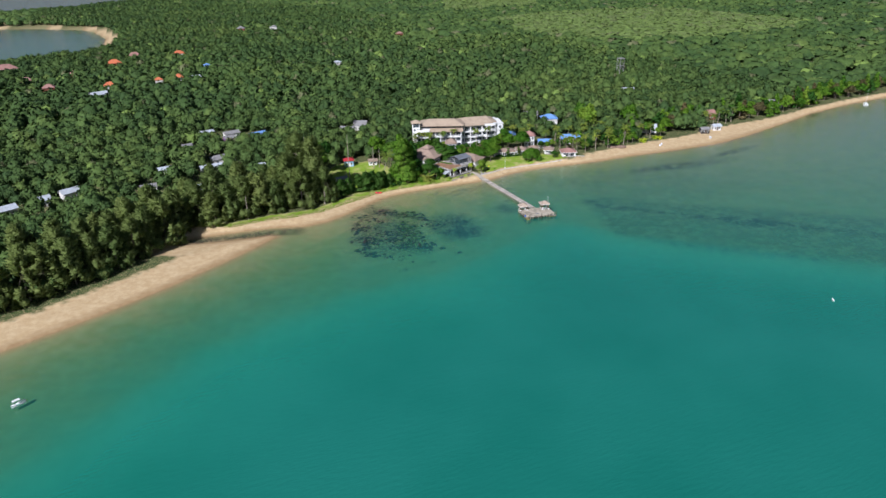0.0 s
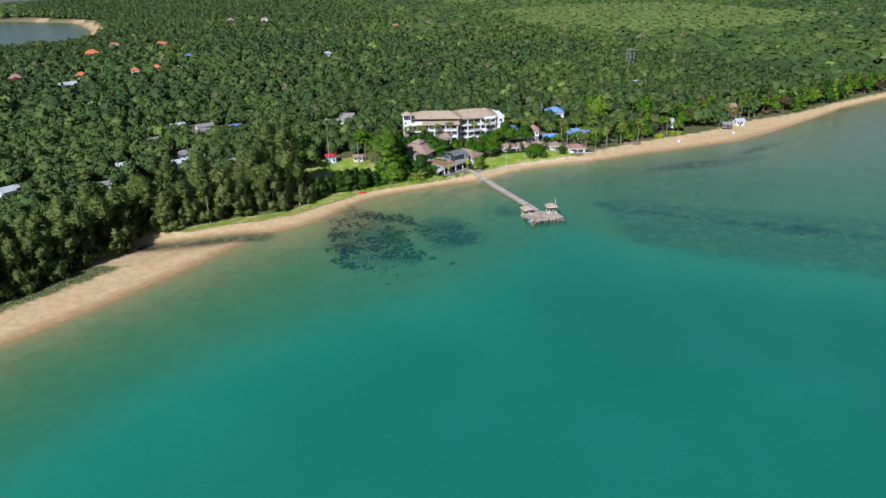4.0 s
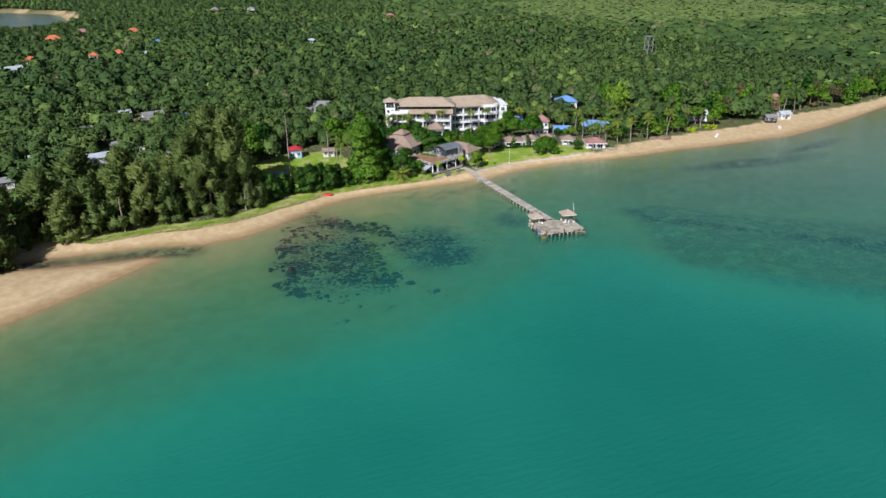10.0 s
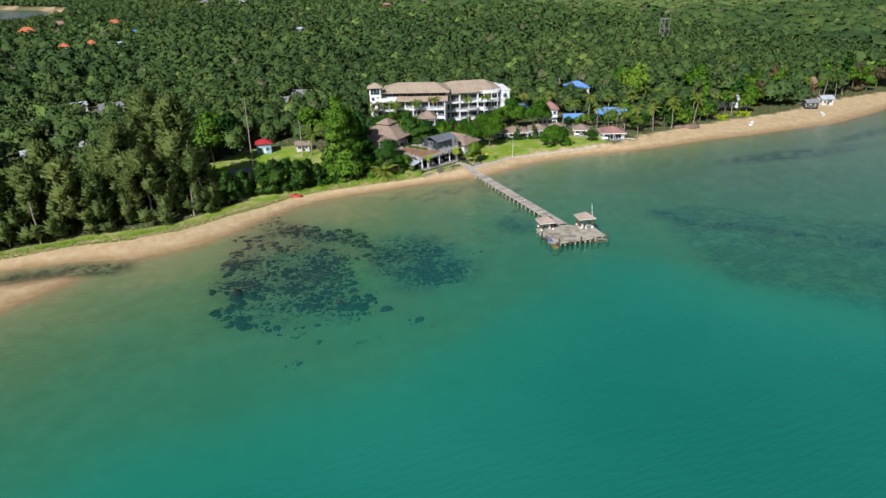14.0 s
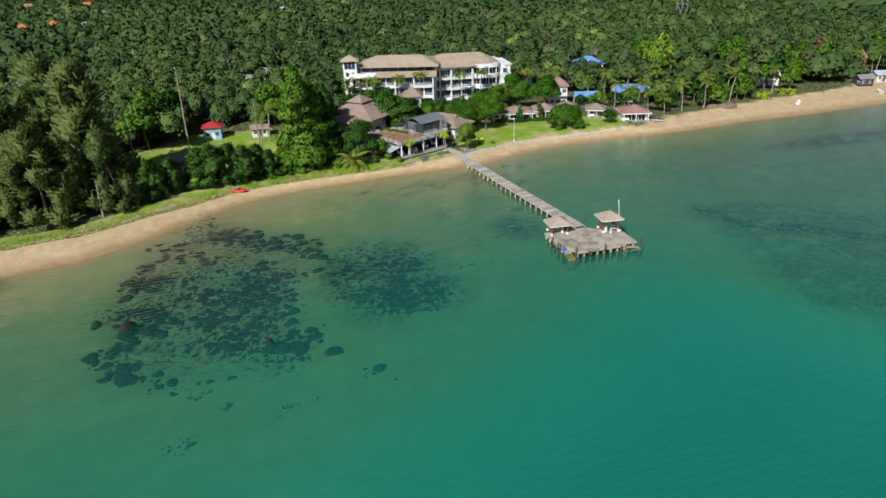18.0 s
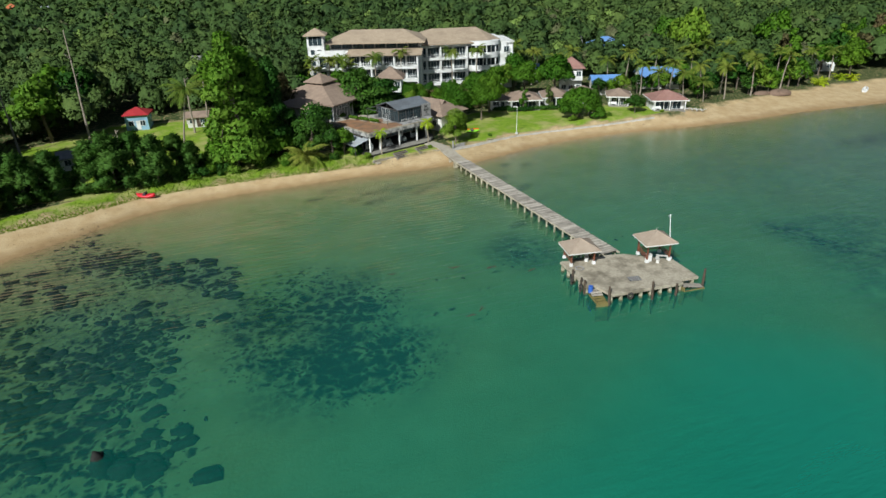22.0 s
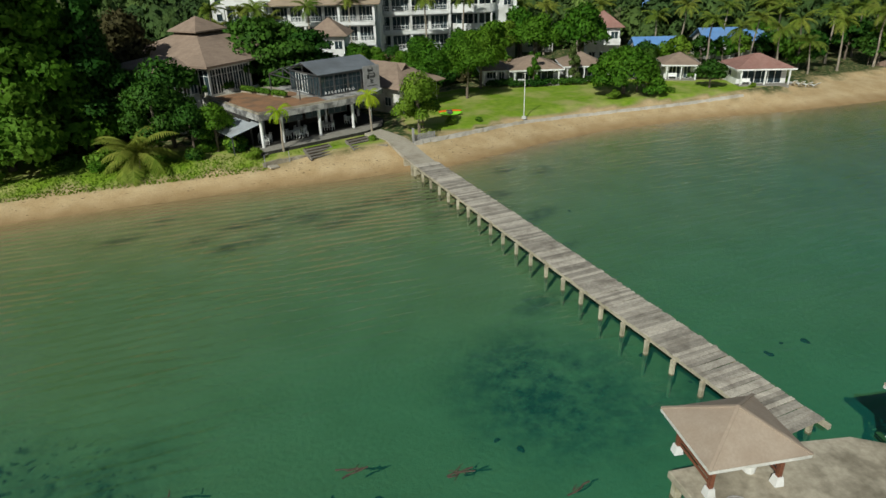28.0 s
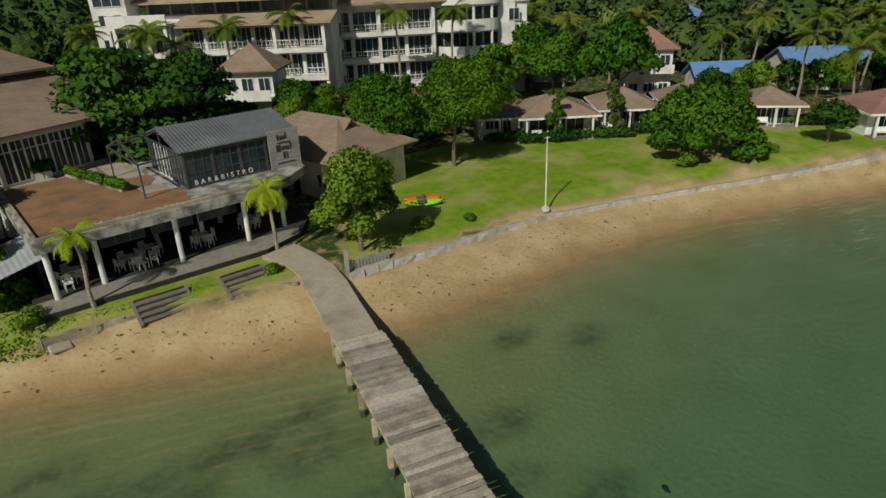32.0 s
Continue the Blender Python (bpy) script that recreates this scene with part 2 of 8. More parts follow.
    nb = bumped(nt, h, 0.36, 0.22)
    for n in (gl, fr, body):
        nt.links.new(nb, n.inputs["Normal"])
    return m


M = {
    "ground": ground_material(),
    "water": water_material(),
    "plank": surface("weathered_plank", (0.33, 0.295, 0.25), (0.46, 0.42, 0.36), (0.19, 0.165, 0.135), 1.2, 9, 0.85, piece=0.36),
    "concrete": surface("old_concrete", (0.34, 0.30, 0.23), (0.46, 0.41, 0.32), (0.135, 0.115, 0.08), 0.55, 3.5, 0.9, stain=(0.42, 0.64)),
    "path": surface("pale_concrete", (0.36, 0.32, 0.26), (0.42, 0.38, 0.31), (0.25, 0.21, 0.16), 0.6, 5, 0.9),
    "revet": surface("pale_stone_edge", (0.42, 0.40, 0.36), (0.50, 0.47, 0.42), (0.33, 0.28, 0.2), 0.8, 5, 0.9, piece=0.08),
    "post": surface("concrete_post", (0.42, 0.37, 0.27), (0.52, 0.47, 0.36), (0.20, 0.17, 0.10), 1.5, 8, 0.9, piece=0.15),
    "weedpost": surface("weedy_post_foot", (0.13, 0.12, 0.07), (0.19, 0.17, 0.10), (0.07, 0.07, 0.035), 1.5, 8, 0.9),
    # the water's veil is put into this colour: seabed tone, so pile tips fade
    "bedtone": surface("bed_toned_pile", (0.235, 0.225, 0.12), (0.28, 0.265, 0.15), None, 1.0, 5, 0.95, bump=0),
    "pile": surface("dark_timber_pile", (0.055, 0.04, 0.03), (0.11, 0.08, 0.055), (0.03, 0.025, 0.02), 1.5, 9, 0.9),
    "algae": surface("algae_wood", (0.17, 0.14, 0.045), (0.25, 0.20, 0.07), (0.08, 0.07, 0.03), 1.0, 8, 0.9),
    "redwood": surface("red_brown_timber", (0.16, 0.055, 0.03), (0.22, 0.085, 0.045), (0.09, 0.035, 0.02), 1.0, 8, 0.6),
    "white": surface("white_paint", (0.74, 0.74, 0.73), (0.81, 0.81, 0.80), (0.46, 0.45, 0.41), 0.5, 4, 0.7, bump=0.1),
    "greywhite": surface("aged_white_render", (0.60, 0.59, 0.55), (0.70, 0.68, 0.64), (0.33, 0.31, 0.27), 0.6, 5, 0.8, bump=0.15),
    "stained": surface("stained_concrete_edge", (0.34, 0.33, 0.32), (0.46, 0.45, 0.43), (0.07, 0.07, 0.07), 1.1, 4, 0.85, stain=(0.42, 0.60)),
    "shingle": ribbed("brown_shingle", (0.275, 0.20, 0.15), (0.335, 0.25, 0.19), (0.17, 0.125, 0.095), 0.22, 0.85, along="Z"),
    "paleshingle": ribbed("tan_shingle", (0.38, 0.295, 0.21), (0.45, 0.36, 0.26), (0.26, 0.20, 0.145), 0.22, 0.85, along="Z"),
    "redshingle": ribbed("faded_red_shingle", (0.30, 0.15, 0.125), (0.37, 0.215, 0.18), (0.20, 0.11, 0.09), 0.22, 0.85, along="Z"),
    "fibre": ribbed("fibre_roof", (0.35, 0.275, 0.21), (0.40, 0.325, 0.255), (0.27, 0.21, 0.165), 0.3, 0.9, bump=0.15, along="Z"),
    "greymetal": ribbed("grey_sheet", (0.15, 0.165, 0.185), (0.20, 0.22, 0.245), (0.10, 0.105, 0.11), 0.25, 0.5, bump=0.8),
    "bluemetal": ribbed("blue_sheet", (0.10, 0.24, 0.55), (0.14, 0.31, 0.64), (0.20, 0.27, 0.42), 0.3, 0.45, bump=0.6),
    "palemetal": ribbed("pale_sheet", (0.42, 0.47, 0.52), (0.52, 0.57, 0.62), (0.27, 0.27, 0.27), 0.3, 0.5, bump=0.6),
    "slate": ribbed("grey_roof", (0.20, 0.20, 0.20), (0.28, 0.275, 0.27), (0.13, 0.12, 0.115), 0.3, 0.8, bump=0.5),
    "redroof": ribbed("red_sheet", (0.40, 0.025, 0.035), (0.47, 0.045, 0.05), (0.27, 0.03, 0.03), 0.3, 0.5, bump=0.5),
    "orange": ribbed("orange_tile", (0.52, 0.13, 0.045), (0.60, 0.19, 0.075), (0.30, 0.10, 0.06), 0.3, 0.8, bump=0.5, along="Z"),
    "glass": glass("dark_window_glass"),
    "frame_dark": surface("dark_steel", (0.05, 0.052, 0.056), (0.08, 0.083, 0.09), (0.12, 0.10, 0.08), 1.0, 8, 0.5, bump=0.1),
    # near-black: shade put into colour indoors, true black on tyres and the shack
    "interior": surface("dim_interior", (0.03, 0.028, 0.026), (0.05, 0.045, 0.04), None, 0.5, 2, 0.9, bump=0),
    "paving": surface("worn_paving", (0.22, 0.205, 0.18), (0.30, 0.285, 0.25), (0.13, 0.12, 0.10), 0.6, 5, 0.9),
    "deckred": surface("red_brown_terrace", (0.27, 0.14, 0.07), (0.34, 0.19, 0.105), (0.15, 0.105, 0.07), 0.5, 5, 0.8, stain=(0.42, 0.64)),
    "greywood": surface("greyed_boards", (0.30, 0.29, 0.285), (0.37, 0.36, 0.35), (0.22, 0.21, 0.20), 1.0, 9, 0.85),
    "oldwood": surface("weathered_dark_wood", (0.15, 0.135, 0.115), (0.23, 0.205, 0.175), (0.08, 0.07, 0.055), 1.0, 9, 0.9, piece=0.15),
    "driftbrown": surface("dry_weed", (0.10, 0.07, 0.04), (0.17, 0.12, 0.07), None, 1.0, 8, 0.95, bump=0),
    "blackmark": surface("black_mark", (0.03, 0.03, 0.03), (0.05, 0.05, 0.05), None, 1, 5, 0.7, bump=0),
    "bark": surface("bark", (0.13, 0.10, 0.075), (0.21, 0.175, 0.135), (0.07, 0.055, 0.04), 1.0, 7, 0.95),
    "palebark": surface("pale_dead_bark", (0.26, 0.22, 0.17), (0.36, 0.31, 0.25), (0.15, 0.12, 0.09), 1.0, 7, 0.95),
    "rock": surface("wet_dark_rock", (0.018, 0.018, 0.017), (0.034, 0.034, 0.031), (0.012, 0.012, 0.012), 0.8, 4, 0.85, bump=0.6, spec=0.15),
    "kayakred": surface("red_plastic", (0.60, 0.015, 0.03), (0.66, 0.03, 0.05), None, 0.5, 4, 0.4, bump=0),
    "kayakorange": surface("orange_plastic", (0.75, 0.10, 0.01), (0.80, 0.14, 0.02), None, 0.5, 4, 0.4, bump=0),
    "kayakgreen": surface("lime_plastic", (0.22, 0.60, 0.02), (0.28, 0.66, 0.04), None, 0.5, 4, 0.4, bump=0),
    "plastic": surface("white_plastic", (0.72, 0.72, 0.70), (0.78, 0.78, 0.76), None, 0.5, 4, 0.5, bump=0),
    "lightblue": surface("light_blue_paint", (0.24, 0.42, 0.56), (0.30, 0.48, 0.62), (0.18, 0.28, 0.36), 0.5, 4, 0.8, bump=0.1),
    "bluedrum": surface("blue_plastic", (0.03, 0.10, 0.42), (0.05, 0.14, 0.5), None, 0.5, 4, 0.5, bump=0),
    "tarp": surface("brown_tarp", (0.16, 0.105, 0.075), (0.22, 0.15, 0.11), (0.10, 0.07, 0.05), 1.0, 5, 0.8),
    "purple": surface("purple_paint", (0.16, 0.05, 0.20), (0.22, 0.08, 0.26), None, 0.5, 4, 0.8, bump=0),
    "leaf": foliage("broad_leaf", (0.036, 0.105, 0.008), (0.13, 0.285, 0.02), (0.15, 0.29, 0.024), 0.38, 0.2),
    "leafdark": foliage("deep_green_leaf", (0.022, 0.068, 0.010), (0.062, 0.16, 0.018), (0.06, 0.13, 0.016), 0.25, 0.25),
    "leafbright": foliage("bright_leaf", (0.08, 0.18, 0.015), (0.17, 0.31, 0.03), (0.23, 0.34, 0.04), 0.35, 0.2),
    "needle": foliage("casuarina_needles", (0.125, 0.185, 0.05), (0.23, 0.30, 0.088), (0.23, 0.285, 0.085), 0.55, 0.16),
    "needledark": foliage("young_casuarina", (0.05, 0.125, 0.02), (0.115, 0.235, 0.04), (0.14, 0.25, 0.045), 0.42, 0.2),
    "frond": foliage("palm_frond", (0.085, 0.155, 0.015), (0.18, 0.25, 0.035), (0.27, 0.27, 0.06), 0.35, 0.2),
    "frondyellow": foliage("yellow_palm_frond", (0.24, 0.34, 0.01), (0.40, 0.50, 0.02), (0.46, 0.50, 0.04), 0.35, 0.12),
    "dryleaf": foliage("brownish_leaf", (0.07, 0.065, 0.025), (0.14, 0.12, 0.05), (0.16, 0.13, 0.06), 0.25),
    "blade": foliage("grass_blade", (0.14, 0.24, 0.015), (0.23, 0.34, 0.03), (0.28, 0.34, 0.05), 0.4, 0.1),
    "woods": woods_leaf("woods_leaf"),
}


# ---- mesh helpers ----
def box(bm, x0, x1, y0, y1, z0, z1, m=None):
    vs = [bm.verts.new((x, y, z)) for z in (z0, z1) for x, y in ((x0, y0), (x1, y0), (x1, y1), (x0, y1))]
    for f in ((3, 2, 1, 0), (4, 5, 6, 7), (0, 1, 5, 4), (1, 2, 6, 5), (2, 3, 7, 6), (3, 0, 4, 7)):
        bm.faces.new([vs[k] for k in f])
    if m is not None:
        bmesh.ops.transform(bm, matrix=m, verts=vs)
    return vs


def boxes(*dims):
    bm = bmesh.new()
    for d in dims:
        box(bm, *d)
    return bm


def bar(bm, a, b, r0, r1=None, n=6):
    """A round bar from a to b."""
    a, b = Vector(a), Vector(b)
    r1 = r0 if r1 is None else r1
    q = (b - a).to_track_quat("Z", "Y")
    rings = []
    for p, r in ((a, r0), (b, r1)):
        rings.append([bm.verts.new(p + q @ Vector((r * math.cos(6.2832 * k / n), r * math.sin(6.2832 * k / n), 0))) for k in range(n)])
    for k in range(n):
        bm.faces.new((rings[0][k], rings[0][(k + 1) % n], rings[1][(k + 1) % n], rings[1][k]))
    bm.faces.new(rings[0][::-1])
    bm.faces.new(rings[1])


def square_bar(bm, a, b, w, h=None):
    """A square bar from a to b."""
    a, b = Vector(a), Vector(b)
    h = w if h is None else h
    d = (b - a).normalized()
    s = d.cross((0, 0, 1))
    s = s.normalized() if s.length > 1e-4 else Vector((1, 0, 0))
    u = s.cross(d)
    vs = [bm.verts.new(p + s * sx * w / 2 + u * su * h / 2) for p in (a, b) for sx, su in ((-1, -1), (1, -1), (1, 1), (-1, 1))]
    for f in ((3, 2, 1, 0), (4, 5, 6, 7), (0, 1, 5, 4), (1, 2, 6, 5), (2, 3, 7, 6), (3, 0, 4, 7)):
        bm.faces.new([vs[k] for k in f])


def prism(bm, pts, z0, z1):
    """An upright prism over a plan outline, given anticlockwise."""
    lo = [bm.verts.new((x, y, z0)) for x, y in pts]
    hi = [bm.verts.new((x, y, z1)) for x, y in pts]
    bm.faces.new(lo[::-1])
    bm.faces.new(hi)
    n = len(pts)
    for k in range(n):
        bm.faces.new((lo[k], lo[(k + 1) % n], hi[(k + 1) % n], hi[k]))


def finish(bm, name, smooth=False):
    bmesh.ops.recalc_face_normals(bm, faces=bm.faces)
    me = bpy.data.meshes.new(name)
    bm.to_mesh(me)
    bm.free()
    if smooth:
        me.shade_smooth()
    return me


def part(name, bm, material, parent, label="", smooth=False, m=None):
    me = bm if isinstance(bm, bpy.types.Mesh) else finish(bm, name, smooth)
    if not me.materials:
        me.materials.append(M[material])
    ob = new(name, me)
    ob.parent = parent
    if m is not None:
        ob.matrix_basis = m
    if label:
        tagged(ob, label)
    return ob


def thing(name, m, label, category, group="", kind=""):
    ob = new(name)
    ob.empty_display_size = 0.2
    ob.matrix_basis = m
    return tagged(ob, label, category, group, kind)


def solo(name, bm, material, m, label, category, group="", kind="", smooth=False):
    me = bm if isinstance(bm, bpy.types.Mesh) else finish(bm, name, smooth)
    if not me.materials:
        me.materials.append(M[material])
    ob = new(name, me)
    ob.matrix_basis = m
    return tagged(ob, label, category, group, kind)


def quads_mesh(name, v, per=4):
    """A mesh of loose quads from an array of corners, or of corners and the way they face."""
    v, facing = v if isinstance(v, tuple) else (v, None)
    n = len(v) // per
    me = bpy.data.meshes.new(name)
    me.vertices.add(len(v))
    me.vertices.foreach_set("co", np.ascontiguousarray(v, dtype=np.float32).ravel())
    me.loops.add(len(v))
    me.loops.foreach_set("vertex_index", np.arange(len(v), dtype=np.int32))
    me.polygons.add(n)
    me.polygons.foreach_set("loop_start", np.arange(n, dtype=np.int32) * per)
    me.polygons.foreach_set("loop_total", np.full(n, per, dtype=np.int32))
    me.update(calc_edges=True)
    if facing is not None:
        a = me.attributes.new("custom_normal", "FLOAT_VECTOR", "POINT")
        a.data.foreach_set("vector", np.ascontiguousarray(facing, dtype=np.float32).ravel())
    return me


# ---- lie of the land ----
SHORE = [(-900, -420), (-500, -240), (-330, -140), (-250, -92), (-204, -67), (-189, -61.5), (-172, -54.5), (-154, -46), (-132, -33.5), (-119, -25.5),
         (-109.5, -19), (-112, -16.4), (-122, -15), (-139, -11), (-146, -7), (-140, -4.5), (-126, -6), (-110, -8.5), (-97, -13.5), (-86, -13),
         (-75, -8.5), (-65, -3), (-56, 2.5), (-48, 4.6), (-38, 5), (-28, 4.6), (-20, 4.4), (-12, 3.6), (-5, 2.6), (0, 2.3), (5, 1.8),
         (12, 3.2), (20, 5), (30, 6), (45, 5), (60, 2.0), (75, 0), (92, -0.5), (118, -4), (156, -7), (184, -3), (221, 5), (272, 17), (315, 22),
         (362, 24), (450, 22), (700, -10), (2600, -300)]
SHELF = [(-900, -480), (-330, -215), (-230, -150), (-150, -92), (-100, -80), (-60, -80), (-30, -70), (-2, -60), (13, -68), (20, -84), (41, -104),
         (56, -120), (100, -165), (200, -235), (400, -330), (2600, -900)]
BAY = [(-2600, 600), (-420, 615), (-291, 612), (-258, 612), (-232, 652), (-209, 692), (-193, 790), (-189, 889), (-205, 999), (-218, 1076), (-257, 1119), (-318, 1194), (-378, 1230), (-700, 1290), (-2600, 1350)]
OUTER = [(-2600, 1700), (-600, 1640), (-422, 1590), (-310, 1640), (-198, 1800), (-163, 1925), (-120, 2150), (-60, 2700), (0, 5000), (-2600, 5000)]
BEACH_W = [(-900, 16), (-204, 16), (-189, 16), (-172, 14), (-163, 12), (-150, 13), (-140, 11), (-126, 4), (-115, 6), (-95, 10), (-85, 9.5), (-74, 9), (-60, 5.5), (-45, 3.6), (-30, 3.0),
           (-18, 2.6), (-12, 3.0), (0, 4.0), (6, 5.0), (20, 5.2), (45, 4.0), (60, 4.0), (75, 9), (92, 10.5), (118, 15), (143, 15.5), (169, 20), (193, 16), (230, 8), (272, 5), (360, 3.5), (2600, 4)]


def line_distance(x, y, line):
    """The distance to a line of points, with a sign: above 0 on the left of it as it runs."""
    best = np.full(x.shape, 1e9)
    sign = np.ones(x.shape)
    for (ax, ay), (bx, by) in zip(line, line[1:]):
        dx, dy = bx - ax, by - ay
        t = np.clip(((x - ax) * dx + (y - ay) * dy) / (dx * dx + dy * dy), 0, 1)
        d = np.hypot(x - ax - t * dx, y - ay - t * dy)
        c = dx * (y - ay) - dy * (x - ax)
        near = d < best - 1e-9
        best = np.where(near, d, best)
        sign = np.where(near, np.where(c >= 0, 1, -1), sign)
    return best * sign


def inside(x, y, pts):
    hit = np.zeros(x.shape, bool)
    for (ax, ay), (bx, by) in zip(pts, pts[1:] + pts[:1]):
        if ay == by:
            continue
        c = ((ay > y) != (by > y)) & (x < (bx - ax) * (y - ay) / (by - ay) + ax)
        hit ^= c
    return hit


def wobble(x, y, scale, seed=0.0):
    """A cheap smooth field between -1 and 1."""
    a, b = x / scale + seed, y / scale - seed * 0.7
    return (np.sin(a * 1.7 + 1.3 * np.sin(b * 1.1 + seed)) + np.sin(b * 2.3 + 1.1 * np.sin(a * 0.9)) + np.sin((a + b) * 1.3 + seed)) / 3


def lie(x, y):
    """The height of the ground, and how far it is from the sea's edge, landward above 0."""
    x, y = np.asarray(x, float), np.asarray(y, float)
    s = np.abs(line_distance(x, y, SHORE)) * np.where(inside(x, y, [(-4000, -900)] + SHORE + [(4000, -500), (4000, 9000), (-4000, 9000)]), 1, -1)
    bay = np.abs(line_distance(x, y, BAY)) * np.where(inside(x, y, BAY), -1, 1)
    outer = np.abs(line_distance(x, y, OUTER)) * np.where(inside(x, y, OUTER), -1, 1)
    bay = np.where(np.abs(bay) < np.abs(outer), bay, outer)
    e = np.abs(line_distance(x, y, SHELF)) * np.where(inside(x, y, [(-4000, -900)] + SHELF + [(4000, -900), (4000, 9000), (-4000, 9000)]), 1, -1)
    w = np.interp(x, [p[0] for p in BEACH_W], [p[1] for p in BEACH_W])
    w = np.where((x < -106) & (y < -9.5), 15.0, w)
    crest = 1.45 + 0.08 * wobble(x, y, 4.0)
    rise = np.interp(x, [-120, -16, 3, 8, 70, 90], [1.8, 2.1, 2.1, 2.15, 2.1, 1.8])
    land = np.where(s < w, crest * (np.clip(s, 0, None) / w) ** 0.8, np.minimum(rise, crest + (s - w) * 0.45))
    land = land + np.clip(s - 30, 0, 60) * 0.035 + np.clip(s - 90, 0, 400) * 0.012 + 0.15 * wobble(x, y, 9.0) * np.clip((s - 25) / 30, 0, 1)
    ds, de = np.clip(-s, 0, None), np.clip(e, 0, None)
    east = np.clip((x - 4) / 16, 0, 1)
    shelf = 2.1 - 0.2 * east
    inner = shelf * (ds / (ds + de + 1e-6)) ** (0.72 - 0.2 * east)
    sea = np.where(e > 0, np.minimum(inner, (0.085 + 0.005 * east) * ds + 0.1), shelf + np.clip(-e * 0.10, 0, 6))
    sea = np.minimum(sea, (0.105 + 0.005 * east) * ds) + 0.10 * wobble(x, y, 6.0, 3) * np.clip(ds / 10, 0, 1)
    z = np.where(s > 0, land, -np.clip(sea, 0.0, 8))
    z = np.where(bay < 0, np.maximum(bay * 0.1, -4), np.where(bay < 60, np.minimum(z, bay * 0.12 + 0.1), z))
    return z, np.minimum(s, bay + 0 * s), w


def ground_z(x, y):
    """The height of the ground sheet at a place."""
    i, j = int(np.searchsorted(xs, x)) - 1, int(np.searchsorted(ys, y)) - 1
    u, v = (x - xs[i]) / (xs[i + 1] - xs[i]), (y - ys[j]) / (ys[j + 1] - ys[j])
    return float((gz[j, i] * (1 - u) + gz[j, i + 1] * u) * (1 - v) + (gz[j + 1, i] * (1 - u) + gz[j + 1, i + 1] * u) * v)


def axis_steps(lo, hi, dense_lo, dense_hi, step, grow):
    out = list(np.arange(dense_lo, dense_hi + 1e-6, step))
    d, p = step, dense_hi
    while p < hi:
        d *= grow
        p += d
        out.append(min(p, hi))
    d, p, left = step, dense_lo, []
    while p > lo:
        d *= grow
        p -= d
        left.append(max(p, lo))
    return np.array(left[::-1] + out)


def sheet(name, xs, ys, z):
    nx, ny = len(xs), len(ys)
    gx, gy = np.meshgrid(xs, ys)
    me = bpy.data.meshes.new(name)
    me.vertices.add(nx * ny)
    me.vertices.foreach_set("co", np.stack([gx, gy, z], -1).astype(np.float32).ravel())
    i = (np.arange(ny - 1)[:, None] * nx + np.arange(nx - 1)[None]).ravel()
    loops = np.stack([i, i + 1, i + nx + 1, i + nx], -1).astype(np.int32)
    me.loops.add(loops.size)
    me.loops.foreach_set("vertex_index", loops.ravel())
    me.polygons.add(len(loops))
    me.polygons.foreach_set("loop_start", np.arange(len(loops), dtype=np.int32) * 4)
    me.polygons.foreach_set("loop_total", np.full(len(loops), 4, dtype=np.int32))
    me.update(calc_edges=True)
    me.shade_smooth()
    return me


def paint(me, name, values):
    a = me.attributes.new(name, "FLOAT", "POINT")
    a.data.foreach_set("value", np.ascontiguousarray(values, dtype=np.float32).ravel())


def blob(x, y, cx, cy, rx, ry, turn=0.0):
    c, s = math.cos(radians(turn)), math.sin(radians(turn))
    u, v = (x - cx) * c + (y - cy) * s, -(x - cx) * s + (y - cy) * c
    return np.clip(1.6 - 1.6 * np.sqrt((u / rx) ** 2 + (v / ry) ** 2), 0, 1)


LAWN = [(3, 8), (12, 9.2), (20, 11.2), (33, 10.6), (45, 9.6), (54, 8.4), (60, 9), (63, 13), (50, 22), (40, 28), (28, 31), (16, 30), (6, 22)]
GRASSY = [(-68, 10), (-58, 7.5), (-50, 8.4), (-40, 8.0), (-28, 7.4), (-18, 6.6), (-13, 7.2), (-13, 12), (-24, 18), (-38, 24), (-36, 36), (-38, 55), (-60, 58), (-78, 46), (-82, 30), (-80, 14)]
xs = axis_steps(-3500, 3500, -215, 100, 0.9, 1.07)
xs = np.concatenate([xs[xs < 100], np.arange(100, 400, 1.8), axis_steps(-3500, 3500, 200, 400, 1.8, 1.07)[axis_steps(-3500, 3500, 200, 400, 1.8, 1.07) > 399.9]])
ys = axis_steps(-2500, 3800, -70, 34, 0.7, 1.07)
gx, gy = np.meshgrid(xs, ys)
gz, gs, gw = lie(gx, gy)
ground_me = sheet("ground", xs, ys, gz)
ragged = 1.2 * wobble(gx, gy, 2.2) + 0.8 * wobble(gx, gy, 0.9, 2)
paint(ground_me, "veg", np.clip((gs - gw + ragged) / 2.0, 0, 1))
paint(ground_me, "wet", np.clip(1.1 - gs / (gw * 0.26 + 0.5) + 0.15 * ragged, 0, 1))
paint(ground_me, "sea", np.clip(-gs / 3.6, 0, 1))
lawn = inside(gx, gy, LAWN) | inside(gx, gy, GRASSY) | ((gs > gw) & (gs < gw + 3.5) & (gx < -13) & (gx > -150) & (gy > -10)) | (inside(gx, gy, [(-14, 7.2), (0, 7.6), (0, 12), (-14, 9.8)]))
paint(ground_me, "lawn", lawn * np.clip((gs - gw + ragged + 0.6) / 1.2, 0, 1))
